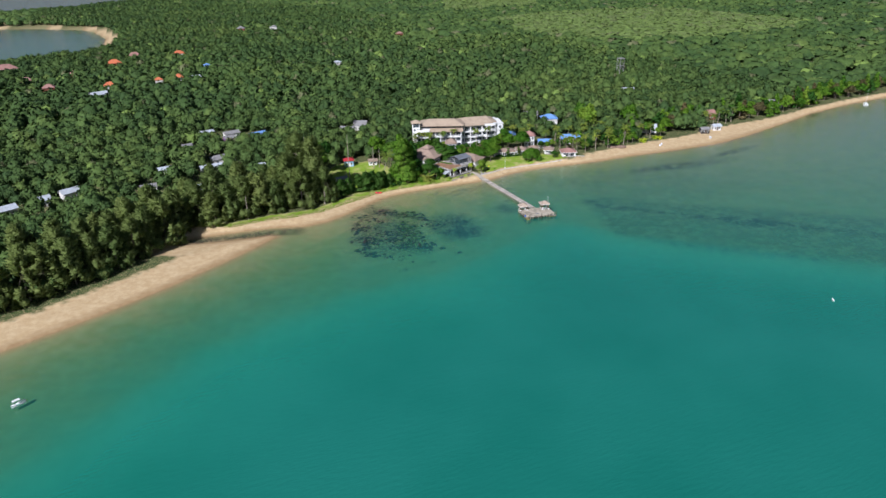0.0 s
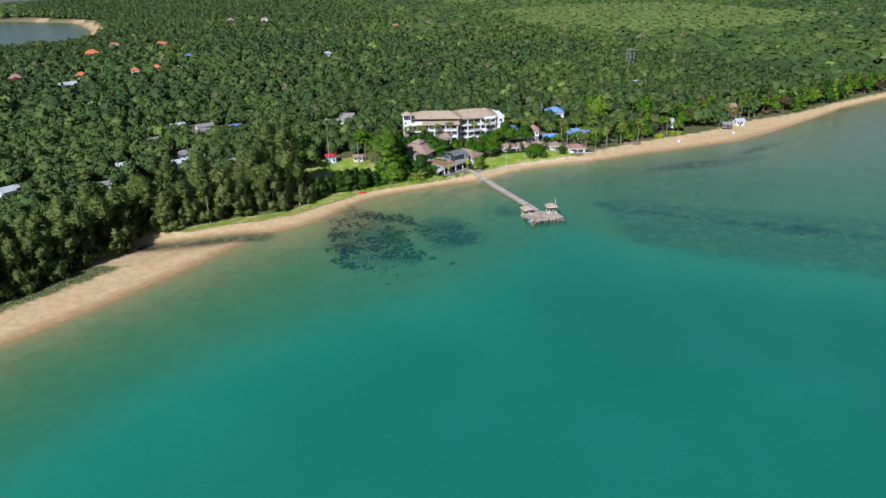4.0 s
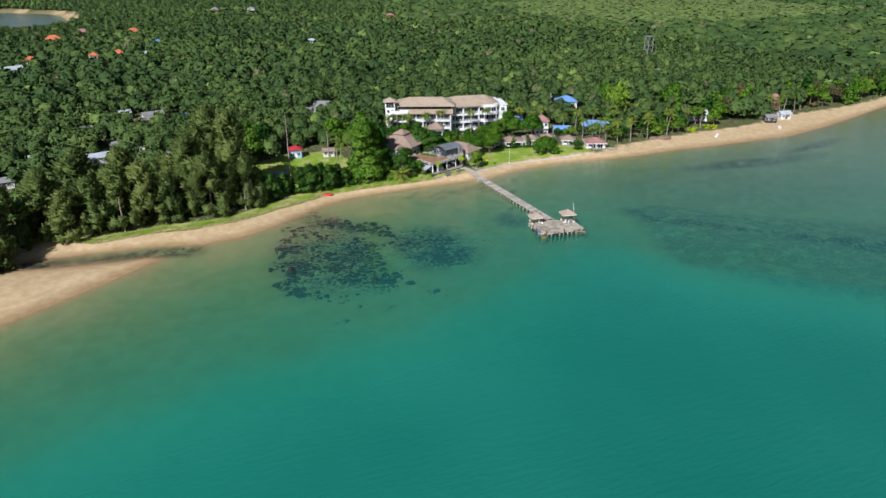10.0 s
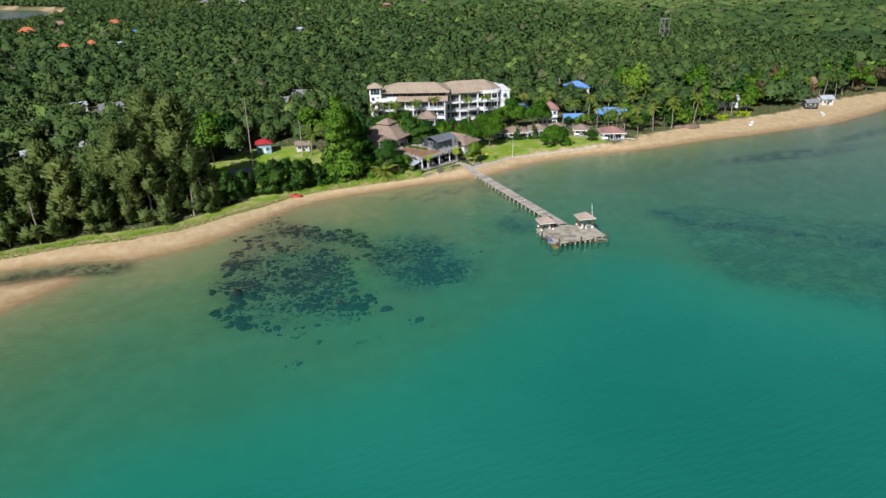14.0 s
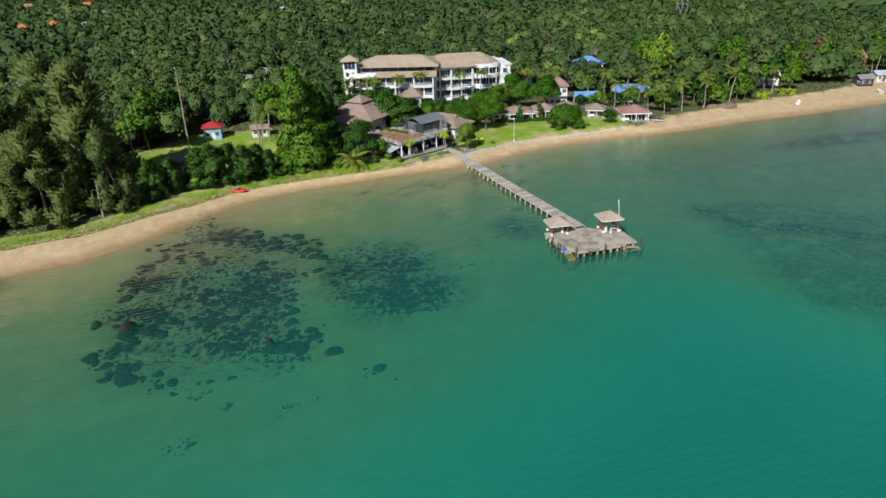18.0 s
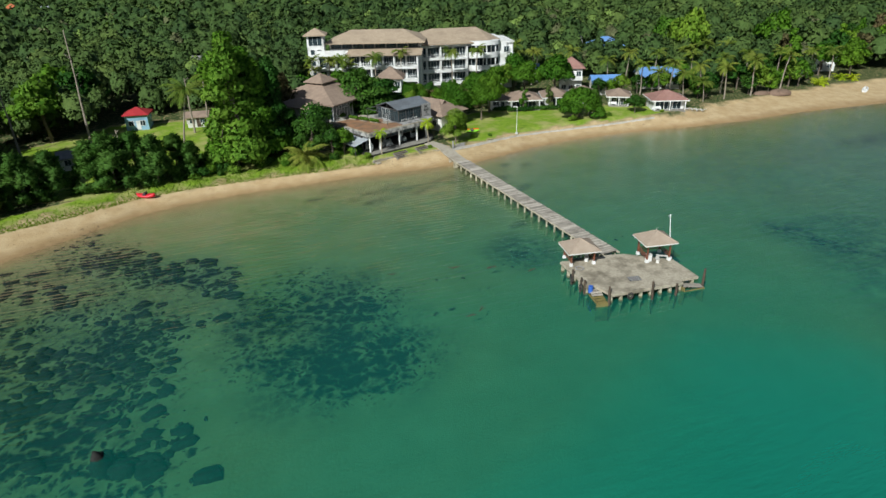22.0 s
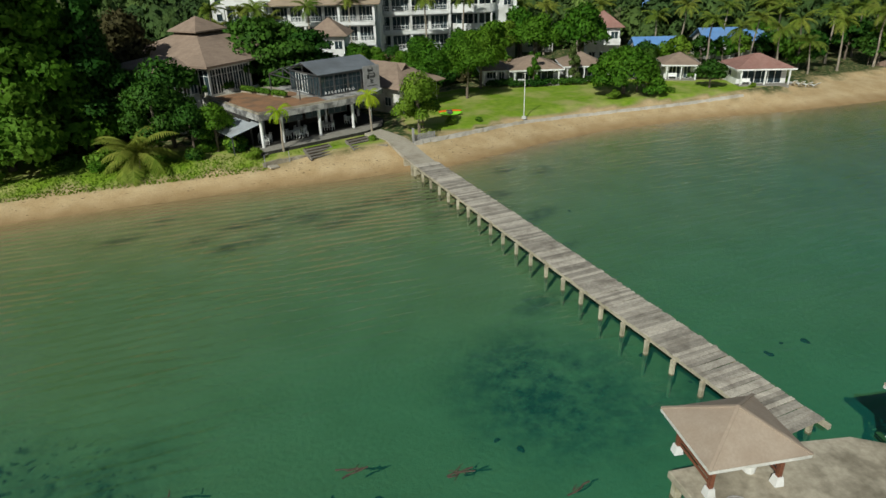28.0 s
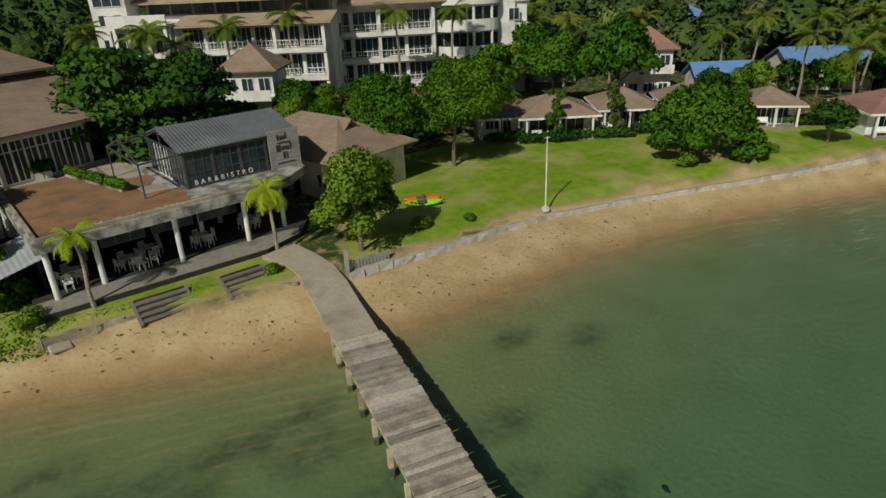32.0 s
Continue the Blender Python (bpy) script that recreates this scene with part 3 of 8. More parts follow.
REEF = [(-62, -2), (-74, -12), (-78, -24), (-83, -37), (-83, -52), (-75, -58), (-66, -60), (-57, -61), (-52, -57), (-53, -49), (-51, -39), (-44, -32), (-43, -22), (-54, -13)]
SEAGRASS = [(-46, -27), (-35, -27), (-27, -31), (-25, -42), (-23, -51), (-32, -58), (-40, -58), (-47, -54), (-49, -42)]
SHELF_WEED = [(38, -40), (29, -52), (24, -62), (20, -74), (20, -84), (35, -103), (52, -120), (70, -138), (150, -200), (190, -180), (120, -112), (66, -66), (48, -46)]


def within(poly, soft, x, y):
    """0 outside an outline, 1 well inside it."""
    return np.clip(np.abs(line_distance(x, y, poly + poly[:1])) * np.where(inside(x, y, poly), 1, -1) / soft + 0.4, 0, 1)


def strip(line, half, x, y):
    return np.clip(1.4 - np.abs(line_distance(x, y, line)) / half, 0, 1)


stray = np.maximum.reduce([blob(gx, gy, x, y, q, q * 0.7) for x, y, q in (
    (-47.7, -66.7, 2.2), (-55.2, -59.9, 2.4), (-52.3, -56.6, 2.2), (-69.5, -61.7, 2.4), (-59.6, -69.1, 2.2), (-72.3, -70.3, 3.4), (-66.4, -65.3, 2.2), (-56.1, -68.8, 1.6),
    (-23.3, -44.8, 1.4), (-21.6, -44.7, 1.4), (-27.4, -42.4, 1.4), (-15.5, -41.9, 1.4), (-22.8, -37.9, 1.6), (-30.5, -33.3, 3.4))])
reef = np.maximum.reduce([np.clip(within(REEF, 13.0, gx, gy) * 1.25, 0, 1) * np.clip(0.60 + 0.42 * wobble(gx, gy, 4.5, 3) + 0.22 * wobble(gx, gy, 11.0, 6), 0.1, 0.95), 1.0 * within(SEAGRASS, 8.0, gx, gy) * np.clip(0.72 + 0.6 * wobble(gx, gy, 5.0, 8), 0.2, 1), 0.62 * stray])
paint(ground_me, "reef", reef)
tufts = np.maximum.reduce([blob(gx, gy, x, y, q, q * 0.55, 12) for x, y, q in (
    (-17.7, -8.0, 3.0), (-19.8, -8.4, 2.4), (-18.3, -4.4, 3.2), (-15.3, -3.6, 2.4), (-12.6, -4.9, 3.0), (-10.5, -7.3, 2.6), (-8.5, -6.0, 2.4), (-4.3, -3.9, 2.6), (-2.1, -5.6, 3.0), (-0.5, -9.1, 3.0), (-2.0, -2.9, 2.2),
    (5.7, -7.6, 2.6), (7.4, -13.1, 2.6), (5.3, -14.4, 2.4), (5.3, -20.1, 2.2), (-25.0, -0.6, 2.6), (-1.3, -26.7, 3.0), (-8.7, -4.4, 2.2), (-13.4, -2.2, 2.2), (9.7, -1.6, 2.0), (13.5, -3.0, 2.4), (5.0, -10.6, 2.0), (-6.2, -3.9, 2.4), (-22.0, -6.0, 2.4), (-28.0, -3.0, 2.6))])
weed = np.maximum.reduce([
    within(SEAGRASS, 7.0, gx, gy) * np.clip(0.75 + 0.5 * wobble(gx, gy, 6.0, 5), 0.3, 1.1), 1.35 * blob(gx, gy, -38, -47, 10, 9), 1.1 * blob(gx, gy, -29, -48, 6, 5), 0.5 * within(REEF, 8.0, gx, gy),
    # the creek strip puts dark tree reflections and the wet bed into bed colour
    1.1 * strip([(-147, -7), (-137, -8.6), (-124, -11.2), (-112, -13.2), (-100, -17)], 3.2, gx, gy), 0.62 * tufts, 0.3 * np.clip((gx - 24) / 24, 0, 1) * np.clip((-6 - gy) / 14, 0, 1) * np.clip((150 - gx) / 60, 0, 1) * np.clip((gy + 80) / 20, 0, 1), 0.9 * blob(gx, gy, -5.5, -35, 7, 8, 20), 0.7 * blob(gx, gy, 1, -40, 4, 5),
    0.62 * within(SHELF_WEED, 6.0, gx, gy), 1.0 * strip([(33, -46), (36, -54), (44, -63), (60, -80), (85, -106), (130, -148)], 4.2 + 1.8 * wobble(gx, gy, 9.0, 1), gx, gy), 0.85 * blob(gx, gy, 80, -100, 30, 9, -44) * 1.4,
    0.7 * strip([(22, -80), (36, -102), (53, -119), (72, -137)], 2.5, gx, gy),
    0.95 * blob(gx, gy, 106, -26, 44, 7, -9), 0.8 * blob(gx, gy, 150, -22, 30, 4, 6), 0.9 * blob(gx, gy, 268, 13, 13, 4, 12), 0.55 * blob(gx, gy, -38, -199, 12, 9)])
paint(ground_me, "weed", weed)
ground_me.materials.append(M["ground"])
ground = tagged(new("ground", ground_me), "sandy shore, seabed and green land behind it", "ground", kind="structure")

wx = axis_steps(-3500, 3500, -215, 100, 1.2, 1.08)
wx = np.concatenate([wx[wx < 100], np.arange(100, 400, 2.4), axis_steps(-3500, 3500, 200, 400, 2.4, 1.08)[axis_steps(-3500, 3500, 200, 400, 2.4, 1.08) > 399.9]])
wy = axis_steps(-2500, 3800, -90, 16, 0.9, 1.08)
hx, hy = np.meshgrid(wx, wy)
wz = lie(hx, hy)[0]
water_me = sheet("water", wx, wy, np.zeros_like(hx))
paint(water_me, "depth", np.clip(-wz, 0, 9))
water_me.materials.append(M["water"])
tagged(new("water", water_me), "calm green sea, clear over the sand near shore", "sea", kind="structure")


# ---- pier ----
DECK = 1.3
pier = thing("pier", pose(0, 0, 0), "long narrow jetty of weathered grey planks on concrete posts", "pier")
rng = random.Random(5)
bm = bmesh.new()
for y0 in (0.10, 2.50):
    box(bm, y0 - 0.09, y0 + 0.09, -45.4, 0.2, DECK - 0.30, DECK - 0.06)
part("beam", bm, "post", pier, "grey concrete edge beam")
plank_me = []
for k in range(5):
    w = 0.25
    bm = boxes((-0.02, 2.62, -w / 2, w / 2, -0.055, 0.0))
    bmesh.ops.bevel(bm, geom=[e for e in bm.edges], offset=0.012, segments=1, affect="EDGES")
    plank_me.append(finish(bm, "plank"))
    plank_me[-1].materials.append(M["plank"])
y = -0.1
while y > -45.2:
    part("plank", plank_me[rng.randrange(5)], "plank", pier, m=pose(rng.uniform(-0.06, 0.06), y, DECK + rng.uniform(-0.008, 0.012), rng.uniform(-0.6, 0.6), rng.uniform(-0.4, 0.4), rng.uniform(-0.9, 0.9)))
    y -= rng.choice((0.265, 0.27, 0.275, 0.28))
bm = bmesh.new()
box(bm, -0.1, 0.1, -0.1, 0.1, -0.1, DECK - 0.3)
post_me = finish(bm, "post")
post_me.materials.append(M["post"])
bm = bmesh.new()
box(bm, -0.105, 0.105, -0.105, 0.105, -0.35, 0.1)
foot_me = finish(bm, "foot")
foot_me.materials.append(M["weedpost"])
tip_me = finish(boxes((-0.06, 0.06, -0.06, 0.06, -2.6, -0.35)), "pile_tip")
tip_me.materials.append(M["bedtone"])
bm = bmesh.new()
box(bm, -0.12, 2.72, -0.09, 0.09, DECK - 0.5, DECK - 0.3)
cross_me = finish(bm, "cross_beam")
cross_me.materials.append(M["post"])
for k in range(22):
    yy = -0.15 - 2.11 * k
    for xx in (0.0, 2.6):
        po = part("post", post_me, "post", pier, m=pose(xx, yy, 0, rng.uniform(-1, 1), rng.uniform(-1, 1), 0))
        part("foot", foot_me, "weedpost", po, "dark weed-covered foot of the post")
        part("pile_tip", tip_me, "bedtone", po)
    part("cross_beam", cross_me, "post", pier, m=pose(0, yy, 0))

walkway = thing("walkway", pose(0, 0, 0), "pale concrete ramp leading from the beach onto the jetty", "walkway", kind="structure")


def ribbon(bm, rows, thick):
    rings = []
    for (lx, ly, rx_, ry_, z) in rows:
        rings.append([bm.verts.new(p) for p in ((lx, ly, z), (rx_, ry_, z), (rx_, ry_, z - thick), (lx, ly, z - thick))])
    for a, b in zip(rings, rings[1:]):
        for k in range(4):
            bm.faces.new((a[k], a[(k + 1) % 4], b[(k + 1) % 4], b[k]))
    bm.faces.new(rings[0])
    bm.faces.new(rings[-1][::-1])


for name, rows in (("lower_slab", [(0.0, 0.04, 2.4, 0.04, DECK + 0.01), (0.0, 1.2, 2.4, 1.0, DECK + 0.03)]),
                   ("ramp_slab", [(0.0, 1.2, 2.4, 1.0, DECK + 0.05), (-0.1, 3.5, 2.35, 3.4, DECK + 0.2), (-0.25, 5.6, 2.25, 5.8, 1.85)]),
                   ("path_slab", [(-0.25, 5.6, 2.25, 5.8, 1.85), (-0.3, 7.2, 2.0, 7.6, 2.1), (-0.9, 9.2, 1.3, 9.8, 2.25), (-2.0, 10.6, 0.3, 11.6, 2.45)])):
    bm = bmesh.new()
    ribbon(bm, rows, 0.28)
    part(name, bm, "path", walkway)
for yy in (0.9, 3.0):
    part("support", boxes((-0.05, 2.45, yy - 0.12, yy + 0.12, -0.6, DECK - 0.2)), "post", walkway)



def stilt_foot(po):
    part("foot", boxes((-0.175, 0.175, -0.175, 0.175, -0.3, 0.22)), "weedpost", po, "weed-covered foot of the post")
    part("pile_tip", boxes((-0.08, 0.08, -0.08, 0.08, -3.2, -0.3)), "bedtone", po)


head = thing("jetty_platform", pose(0, 0, 0), "broad cracked concrete platform at the end of the jetty", "pier head")
OUT = [(-6.1, -44.5), (-6.9, -51.3), (-6.0, -51.6), (-5.5, -54.3), (3.8, -55.7), (3.9, -54.9), (6.5, -55.3), (7.0, -50.4), (2.5, -46.3), (0.0, -45.5), (-0.4, -45.7)]
bm = bmesh.new()
prism(bm, OUT, DECK - 0.34, DECK + 0.02)
bmesh.ops.bevel(bm, geom=[e for e in bm.edges if abs(e.verts[0].co.z - e.verts[1].co.z) < 0.01 and e.verts[0].co.z > DECK], offset=0.03, segments=1, affect="EDGES")
part("slab", bm, "concrete", head, "cracked grey-brown concrete deck slab")
part("hatch", boxes((-0.9, 0.6, -0.55, 0.55, DECK + 0.02, DECK + 0.06)), "frame_dark", head, "rusty steel hatch plate", m=pose(-0.6, -52.4, 0, 0, 0, -13))
bm = bmesh.new()
for k in range(4):
    box(bm, -0.85, 0.55, -0.5 + k * 0.28, -0.42 + k * 0.28, DECK + 0.06, DECK + 0.10)
part("hatch_rib", bm, "greywood", head, m=pose(-0.6, -52.4, 0, 0, 0, -13))
FRONT_A, FRONT_B = Vector((-5.3, -54.1, 0)), Vector((3.7, -55.5, 0))
for k in range(8):
    p = FRONT_A.lerp(FRONT_B, k / 7)
    for back in (0, 3.6, 7.2):
        if back and k % 2:
            continue
        q = p + Vector((0.233, 0.972, 0)) * back
        if back > 7 and (q.x > 2.0 or q.x < -5.5):
            continue
        po = part("post", boxes((-0.16, 0.16, -0.16, 0.16, -0.5, DECK - 0.3)), "post", head, m=pose(q.x, q.y + 0.25, 0, 0, 0, -13))
        stilt_foot(po)
for k in range(5):
    p = Vector((-6.1, -44.9, 0)).lerp(Vector((-6.8, -50.9, 0)), k / 4)
    po = part("post", boxes((-0.16, 0.16, -0.16, 0.16, -0.5, DECK - 0.3)), "post", head, m=pose(p.x + 0.2, p.y, 0, 0, 0, -13))
    stilt_foot(po)
for k in range(4):
    p = Vector((6.3, -55.0, 0)).lerp(Vector((6.8, -50.8, 0)), k / 3)
    po = part("post", boxes((-0.16, 0.16, -0.16, 0.16, -0.5, DECK - 0.3)), "post", head, m=pose(p.x - 0.25, p.y + 0.2, 0, 0, 0, -13))
    stilt_foot(po)

landing = thing("boat_landing", pose(-6.35, -52.9, 0, 0, 0, -13), "low mossy wooden boat landing beside the platform", "landing")
for k in range(6):
    part("board", boxes((-0.75, 0.55, -1.35 + k * 0.42, -0.97 + k * 0.42, 0.42 + 0.1 * k, 0.48 + 0.1 * k)), "algae" if k < 3 else "plank", landing)
part("bearer", boxes((-0.7, -0.55, -1.35, 1.2, 0.2, 0.4), (0.35, 0.5, -1.35, 1.2, 0.2, 0.4), (-0.8, 0.6, -1.45, -1.3, -2.6, 0.42)), "algae", landing, "slimy yellow-green bearer")
ramp = thing("boat_ramp", pose(5.3, -55.5, 0, 0, 0, -8), "slanting algae-stained wooden boat ramp", "ramp")
bm = bmesh.new()
for k in range(5):
    box(bm, -1.3 + k * 0.56, -0.78 + k * 0.56, -0.45, 0.55, 0.62 - 0.11 * k, 0.68 - 0.11 * k)
part("tread", bm, "plank", ramp)
part("bearer", boxes((-1.3, 1.6, -0.5, -0.38, -0.2, 0.1), (-1.3, -1.15, -0.45, 0.5, -2.8, 0.6), (1.4, 1.55, -0.45, 0.5, -2.8, 0.2)), "algae", ramp, "slimy yellow-green bearer")

pile_spots = [(-6.75, -48.1, 2.0, 3), (-6.95, -50.2, 1.9, 2), (-6.85, -50.9, 1.95, -4), (-5.9, -54.35, 2.3, 10), (-0.6, -55.5, 2.4, 2), (2.6, -55.9, 1.6, -2), (6.9, -55.7, 2.5, -2)]
for k, (px_, py_, top, lean) in enumerate(pile_spots):
    bm = bmesh.new()
    rings = [[bm.verts.new((cx_ + rad * math.cos(j * math.pi / 4), rad * math.sin(j * math.pi / 4), z_)) for j in range(8)]
             for cx_, z_, rad in ((0, -3.0, 0.05), (0, -0.3, 0.06), (0, -0.25, 0.17), (0.02, top * 0.6, 0.15), (0.04, top - 0.03, 0.12), (0.045, top, 0.08))]
    for ra, rb in zip(rings, rings[1:]):
        for j in range(8):
            bm.faces.new((ra[j], ra[(j + 1) % 8], rb[(j + 1) % 8], rb[j]))
    bm.faces.new(rings[0][::-1])
    bm.faces.new(rings[-1])
    solo("mooring_pile", bm, "pile", pose(px_, py_, 0, 0, lean, 20 * k), "dark rotting timber mooring pile beside the platform", "pile", "mooring piles")


def pavilion(name, cx, cy, apex, wide, deep, label):
    """An open shelter: pyramid roof on four timber posts with white feet, railings and benches."""
    p = thing(name, pose(cx, cy, DECK + 0.02, 0, 0, -13.5), label, "pavilion", "pier pavilions")
    eave = apex - 1.2 - DECK
    top = apex - DECK
    hw, hd = wide / 2, deep / 2
    bm = bmesh.new()
    ring = [bm.verts.new((sx * hw, sy * hd, eave)) for sx, sy in ((-1, -1), (1, -1), (1, 1), (-1, 1))]
    low = [bm.verts.new((sx * hw, sy * hd, eave - 0.09)) for sx, sy in ((-1, -1), (1, -1), (1, 1), (-1, 1))]
    tip = bm.verts.new((0, 0, top))
    under = bm.verts.new((0, 0, top - 0.16))
    for k in range(4):
        bm.faces.new((ring[k], ring[(k + 1) % 4], tip))
        bm.faces.new((low[k], low[(k + 1) % 4], ring[(k + 1) % 4], ring[k]))
        bm.faces.new((low[(k + 1) % 4], low[k], under))
    part("roof", bm, "fibre", p, "faded brown four-sided roof")
    bm = bmesh.new()
    for sx, sy in ((-1, -1), (1, -1), (1, 1), (-1, 1)):
        square_bar(bm, (sx * hw * 1.005, sy * hd * 1.005, eave + 0.02), (0, 0, top + 0.02), 0.13, 0.07)
    part("hip_cap", bm, "fibre", p)
    bm = bmesh.new()
    for a, b in (((-1, -1), (1, -1)), ((1, -1), (1, 1)), ((1, 1), (-1, 1)), ((-1, 1), (-1, -1))):
        square_bar(bm, (a[0] * hw, a[1] * hd, eave - 0.1), (b[0] * hw, b[1] * hd, eave - 0.1), 0.05, 0.13)
    part("fascia", bm, "greywhite", p, "pale eave board")
    fx, fy = hw * 0.70, hd * 0.66
    for sx, sy in ((-1, -1), (1, -1), (1, 1), (-1, 1)):
        part("post", boxes((-0.09, 0.09, -0.09, 0.09, 0.4, eave - 0.05)), "redwood", p, "red-brown timber post", m=pose(sx * fx, sy * fy, 0))
        bm = bmesh.new()
        vs = box(bm, -0.2, 0.2, -0.2, 0.2, 0.0, 0.42)
        for v in vs[4:]:
            v.co.x *= 0.72
            v.co.y *= 0.72
        part("foot_block", bm, "white", p, "white-painted concrete foot", m=pose(sx * fx, sy * fy, 0))
    for sy in (-1, 1):
        bm = bmesh.new()
        square_bar(bm, (-fx, sy * fy, eave - 0.18), (fx, sy * fy, eave - 0.18), 0.08, 0.14)
        part("tie_beam", bm, "redwood", p)
    for sx, on in ((-1, True), (1, name.endswith("r"))):
        bm = bmesh.new()
        for z in (0.55, 0.8, 1.02):
            square_bar(bm, (sx * fx, -fy, z), (sx * fx, fy, z), 0.05, 0.1)
        square_bar(bm, (sx * fx, -fy, eave - 0.18), (sx * fx, fy, eave - 0.18), 0.08, 0.14)
        part("railing", bm, "redwood", p, "red-brown slatted railing")
    bm = bmesh.new()
    for z in (0.55, 0.8, 1.02):
        square_bar(bm, (-fx, fy, z), (fx, fy, z), 0.05, 0.1)
    part("railing", bm, "redwood", p, "red-brown slatted railing")
    return p


pavilion("pavilion", -3.85, -45.35, 4.5, 4.3, 3.7, "open shelter with a brown pyramid roof on red timber posts")
pr = pavilion("pavilion", 5.2, -48.75, 5.1, 4.3, 3.7, "open shelter with a brown pyramid roof beside the flagpole")
bm = bmesh.new()
bar(bm, (0, 0, 0), (0, 0, 0.3), 0.035, 0.02, 6)
part("finial", bm, "greywhite", pr, "small white finial on the roof tip", m=pose(0, 0, 5.1 - DECK))


def flagpole(x, y, z, h, label, lean=0.0):
    p = thing("flagpole", pose(x, y, z, -2.5 * lean, -6.0 * lean, 0), label, "flagpole", "white flagpoles")
    bm = bmesh.new()
    bar(bm, (0, 0, 0), (0, 0, h), 0.065, 0.05, 10)
    part("pole", bm, "white", p, smooth=False)
    bm = bmesh.new()
    bar(bm, (-0.25, 0, h), (0.25, 0, h), 0.025, 0.025, 6)
    bar(bm, (0, 0, h - 0.02), (0, 0, h + 0.1), 0.07, 0.05, 8)
    part("crosspiece", bm, "white", p)
    part("base_plate", boxes((-0.2, 0.2, -0.2, 0.2, -0.3, 0.05)), "white", p)
    return p


flagpole(7.0, -49.8, DECK + 0.02, 5.9, "tall bare white flagpole at the end of the jetty", 1.0)
flagpole(19.2, 10.3, 2.0, 5.4, "bare white flagpole at the edge of the lawn")


def bench(x, y, z, turn, long=1.5):
    b = thing("bench", pose(x, y, z, 0, 0, turn), "weathered white slatted bench on the platform", "bench", "platform benches")
    for k in range(3):
        part("slat", boxes((-long / 2, long / 2, -0.2 + k * 0.14, -0.09 + k * 0.14, 0.40, 0.44)), "greywhite", b)
    for sx in (-1, 1):
        part("leg", boxes((sx * long * 0.4 - 0.05, sx * long * 0.4 + 0.05, -0.18, 0.2, 0, 0.40)), "greywhite", b)


bench(4.9, -49.9, DECK + 0.02, 50)
bench(5.9, -49.6, DECK + 0.02, -38)
bench(-3.6, -44.5, DECK + 0.02, -13)
cabinet = thing("locker", pose(3.95, -49.3, DECK + 0.02, 0, 0, -13), "white painted locker box by the shelter", "locker")
part("body", boxes((-0.32, 0.32, -0.28, 0.28, 0, 0.85)), "white", cabinet)
part("lid", boxes((-0.36, 0.36, -0.32, 0.32, 0.85, 0.92)), "greywhite", cabinet)
bucket = thing("bucket", pose(-3.1, -45.9, DECK + 0.02), "pale plastic bucket under the shelter", "bucket")
bm = bmesh.new()
bar(bm, (0, 0, 0), (0, 0, 0.62), 0.24, 0.28, 12)
part("body", bm, "plastic", bucket)
bm = bmesh.new()
bar(bm, (0, 0, 0.62), (0, 0, 0.66), 0.3, 0.3, 12)
part("lid", bm, "plastic", bucket)
bm = bmesh.new()
for k in range(4):
    n = 20
    for j in range(n):
        a, b = 6.2832 * j / n, 6.2832 * (j + 1) / n
        r = 0.38 + 0.06 * k
        bar(bm, (r * math.cos(a), r * math.sin(a), 0.03 + 0.03 * (k % 2)), (r * math.cos(b), r * math.sin(b), 0.03 + 0.03 * (k % 2)), 0.025, 0.025, 5)
solo("rope_coil", bm, "greywood", pose(-5.0, -47.2, DECK + 0.02), "coiled mooring rope on the concrete", "rope")
bm = bmesh.new()
bar(bm, (0, 0, 0), (0, 0, 0.85), 0.28, 0.28, 14)
bar(bm, (0, 0, 0.25), (0, 0, 0.3), 0.3, 0.3, 14)
solo("drum", bm, "bluedrum", pose(-6.75, -51.9, 0.72), "blue plastic drum on the landing", "drum")
part("bracket", boxes((-0.5, 0.5, -0.35, 0.35, 0.6, 0.72), (-0.4, -0.3, -0.3, 0.3, -2.5, 0.6), (0.3, 0.4, -0.3, 0.3, -2.5, 0.6)), "pile", landing, m=pose(-0.15, 1.05, 0))
for k in range(3):
    bm = bmesh.new()
    n, mr, r = 18, 0.32, 0.11
    grid = [[bm.verts.new(((mr + r * math.cos(6.2832 * j / 8)) * math.cos(6.2832 * i / n), r * math.sin(6.2832 * j / 8), (mr + r * math.cos(6.2832 * j / 8)) * math.sin(6.2832 * i / n))) for j in range(8)] for i in range(n)]
    for i in range(n):
        for j in range(8):
            bm.faces.new((grid[i][j], grid[(i + 1) % n][j], grid[(i + 1) % n][(j + 1) % 8], grid[i][(j + 1) % 8]))
    solo("tyre_fender", bm, "interior", pose(*((-7.0, -48.4, 0.85, 0, 0, 82), (-7.12, -50.5, 0.8, 0, 0, 82), (-3.2, -54.75, 0.8, 0, 0, -9))[k]), "old black tyre hung as a fender", "tyre", "tyre fenders", smooth=True)


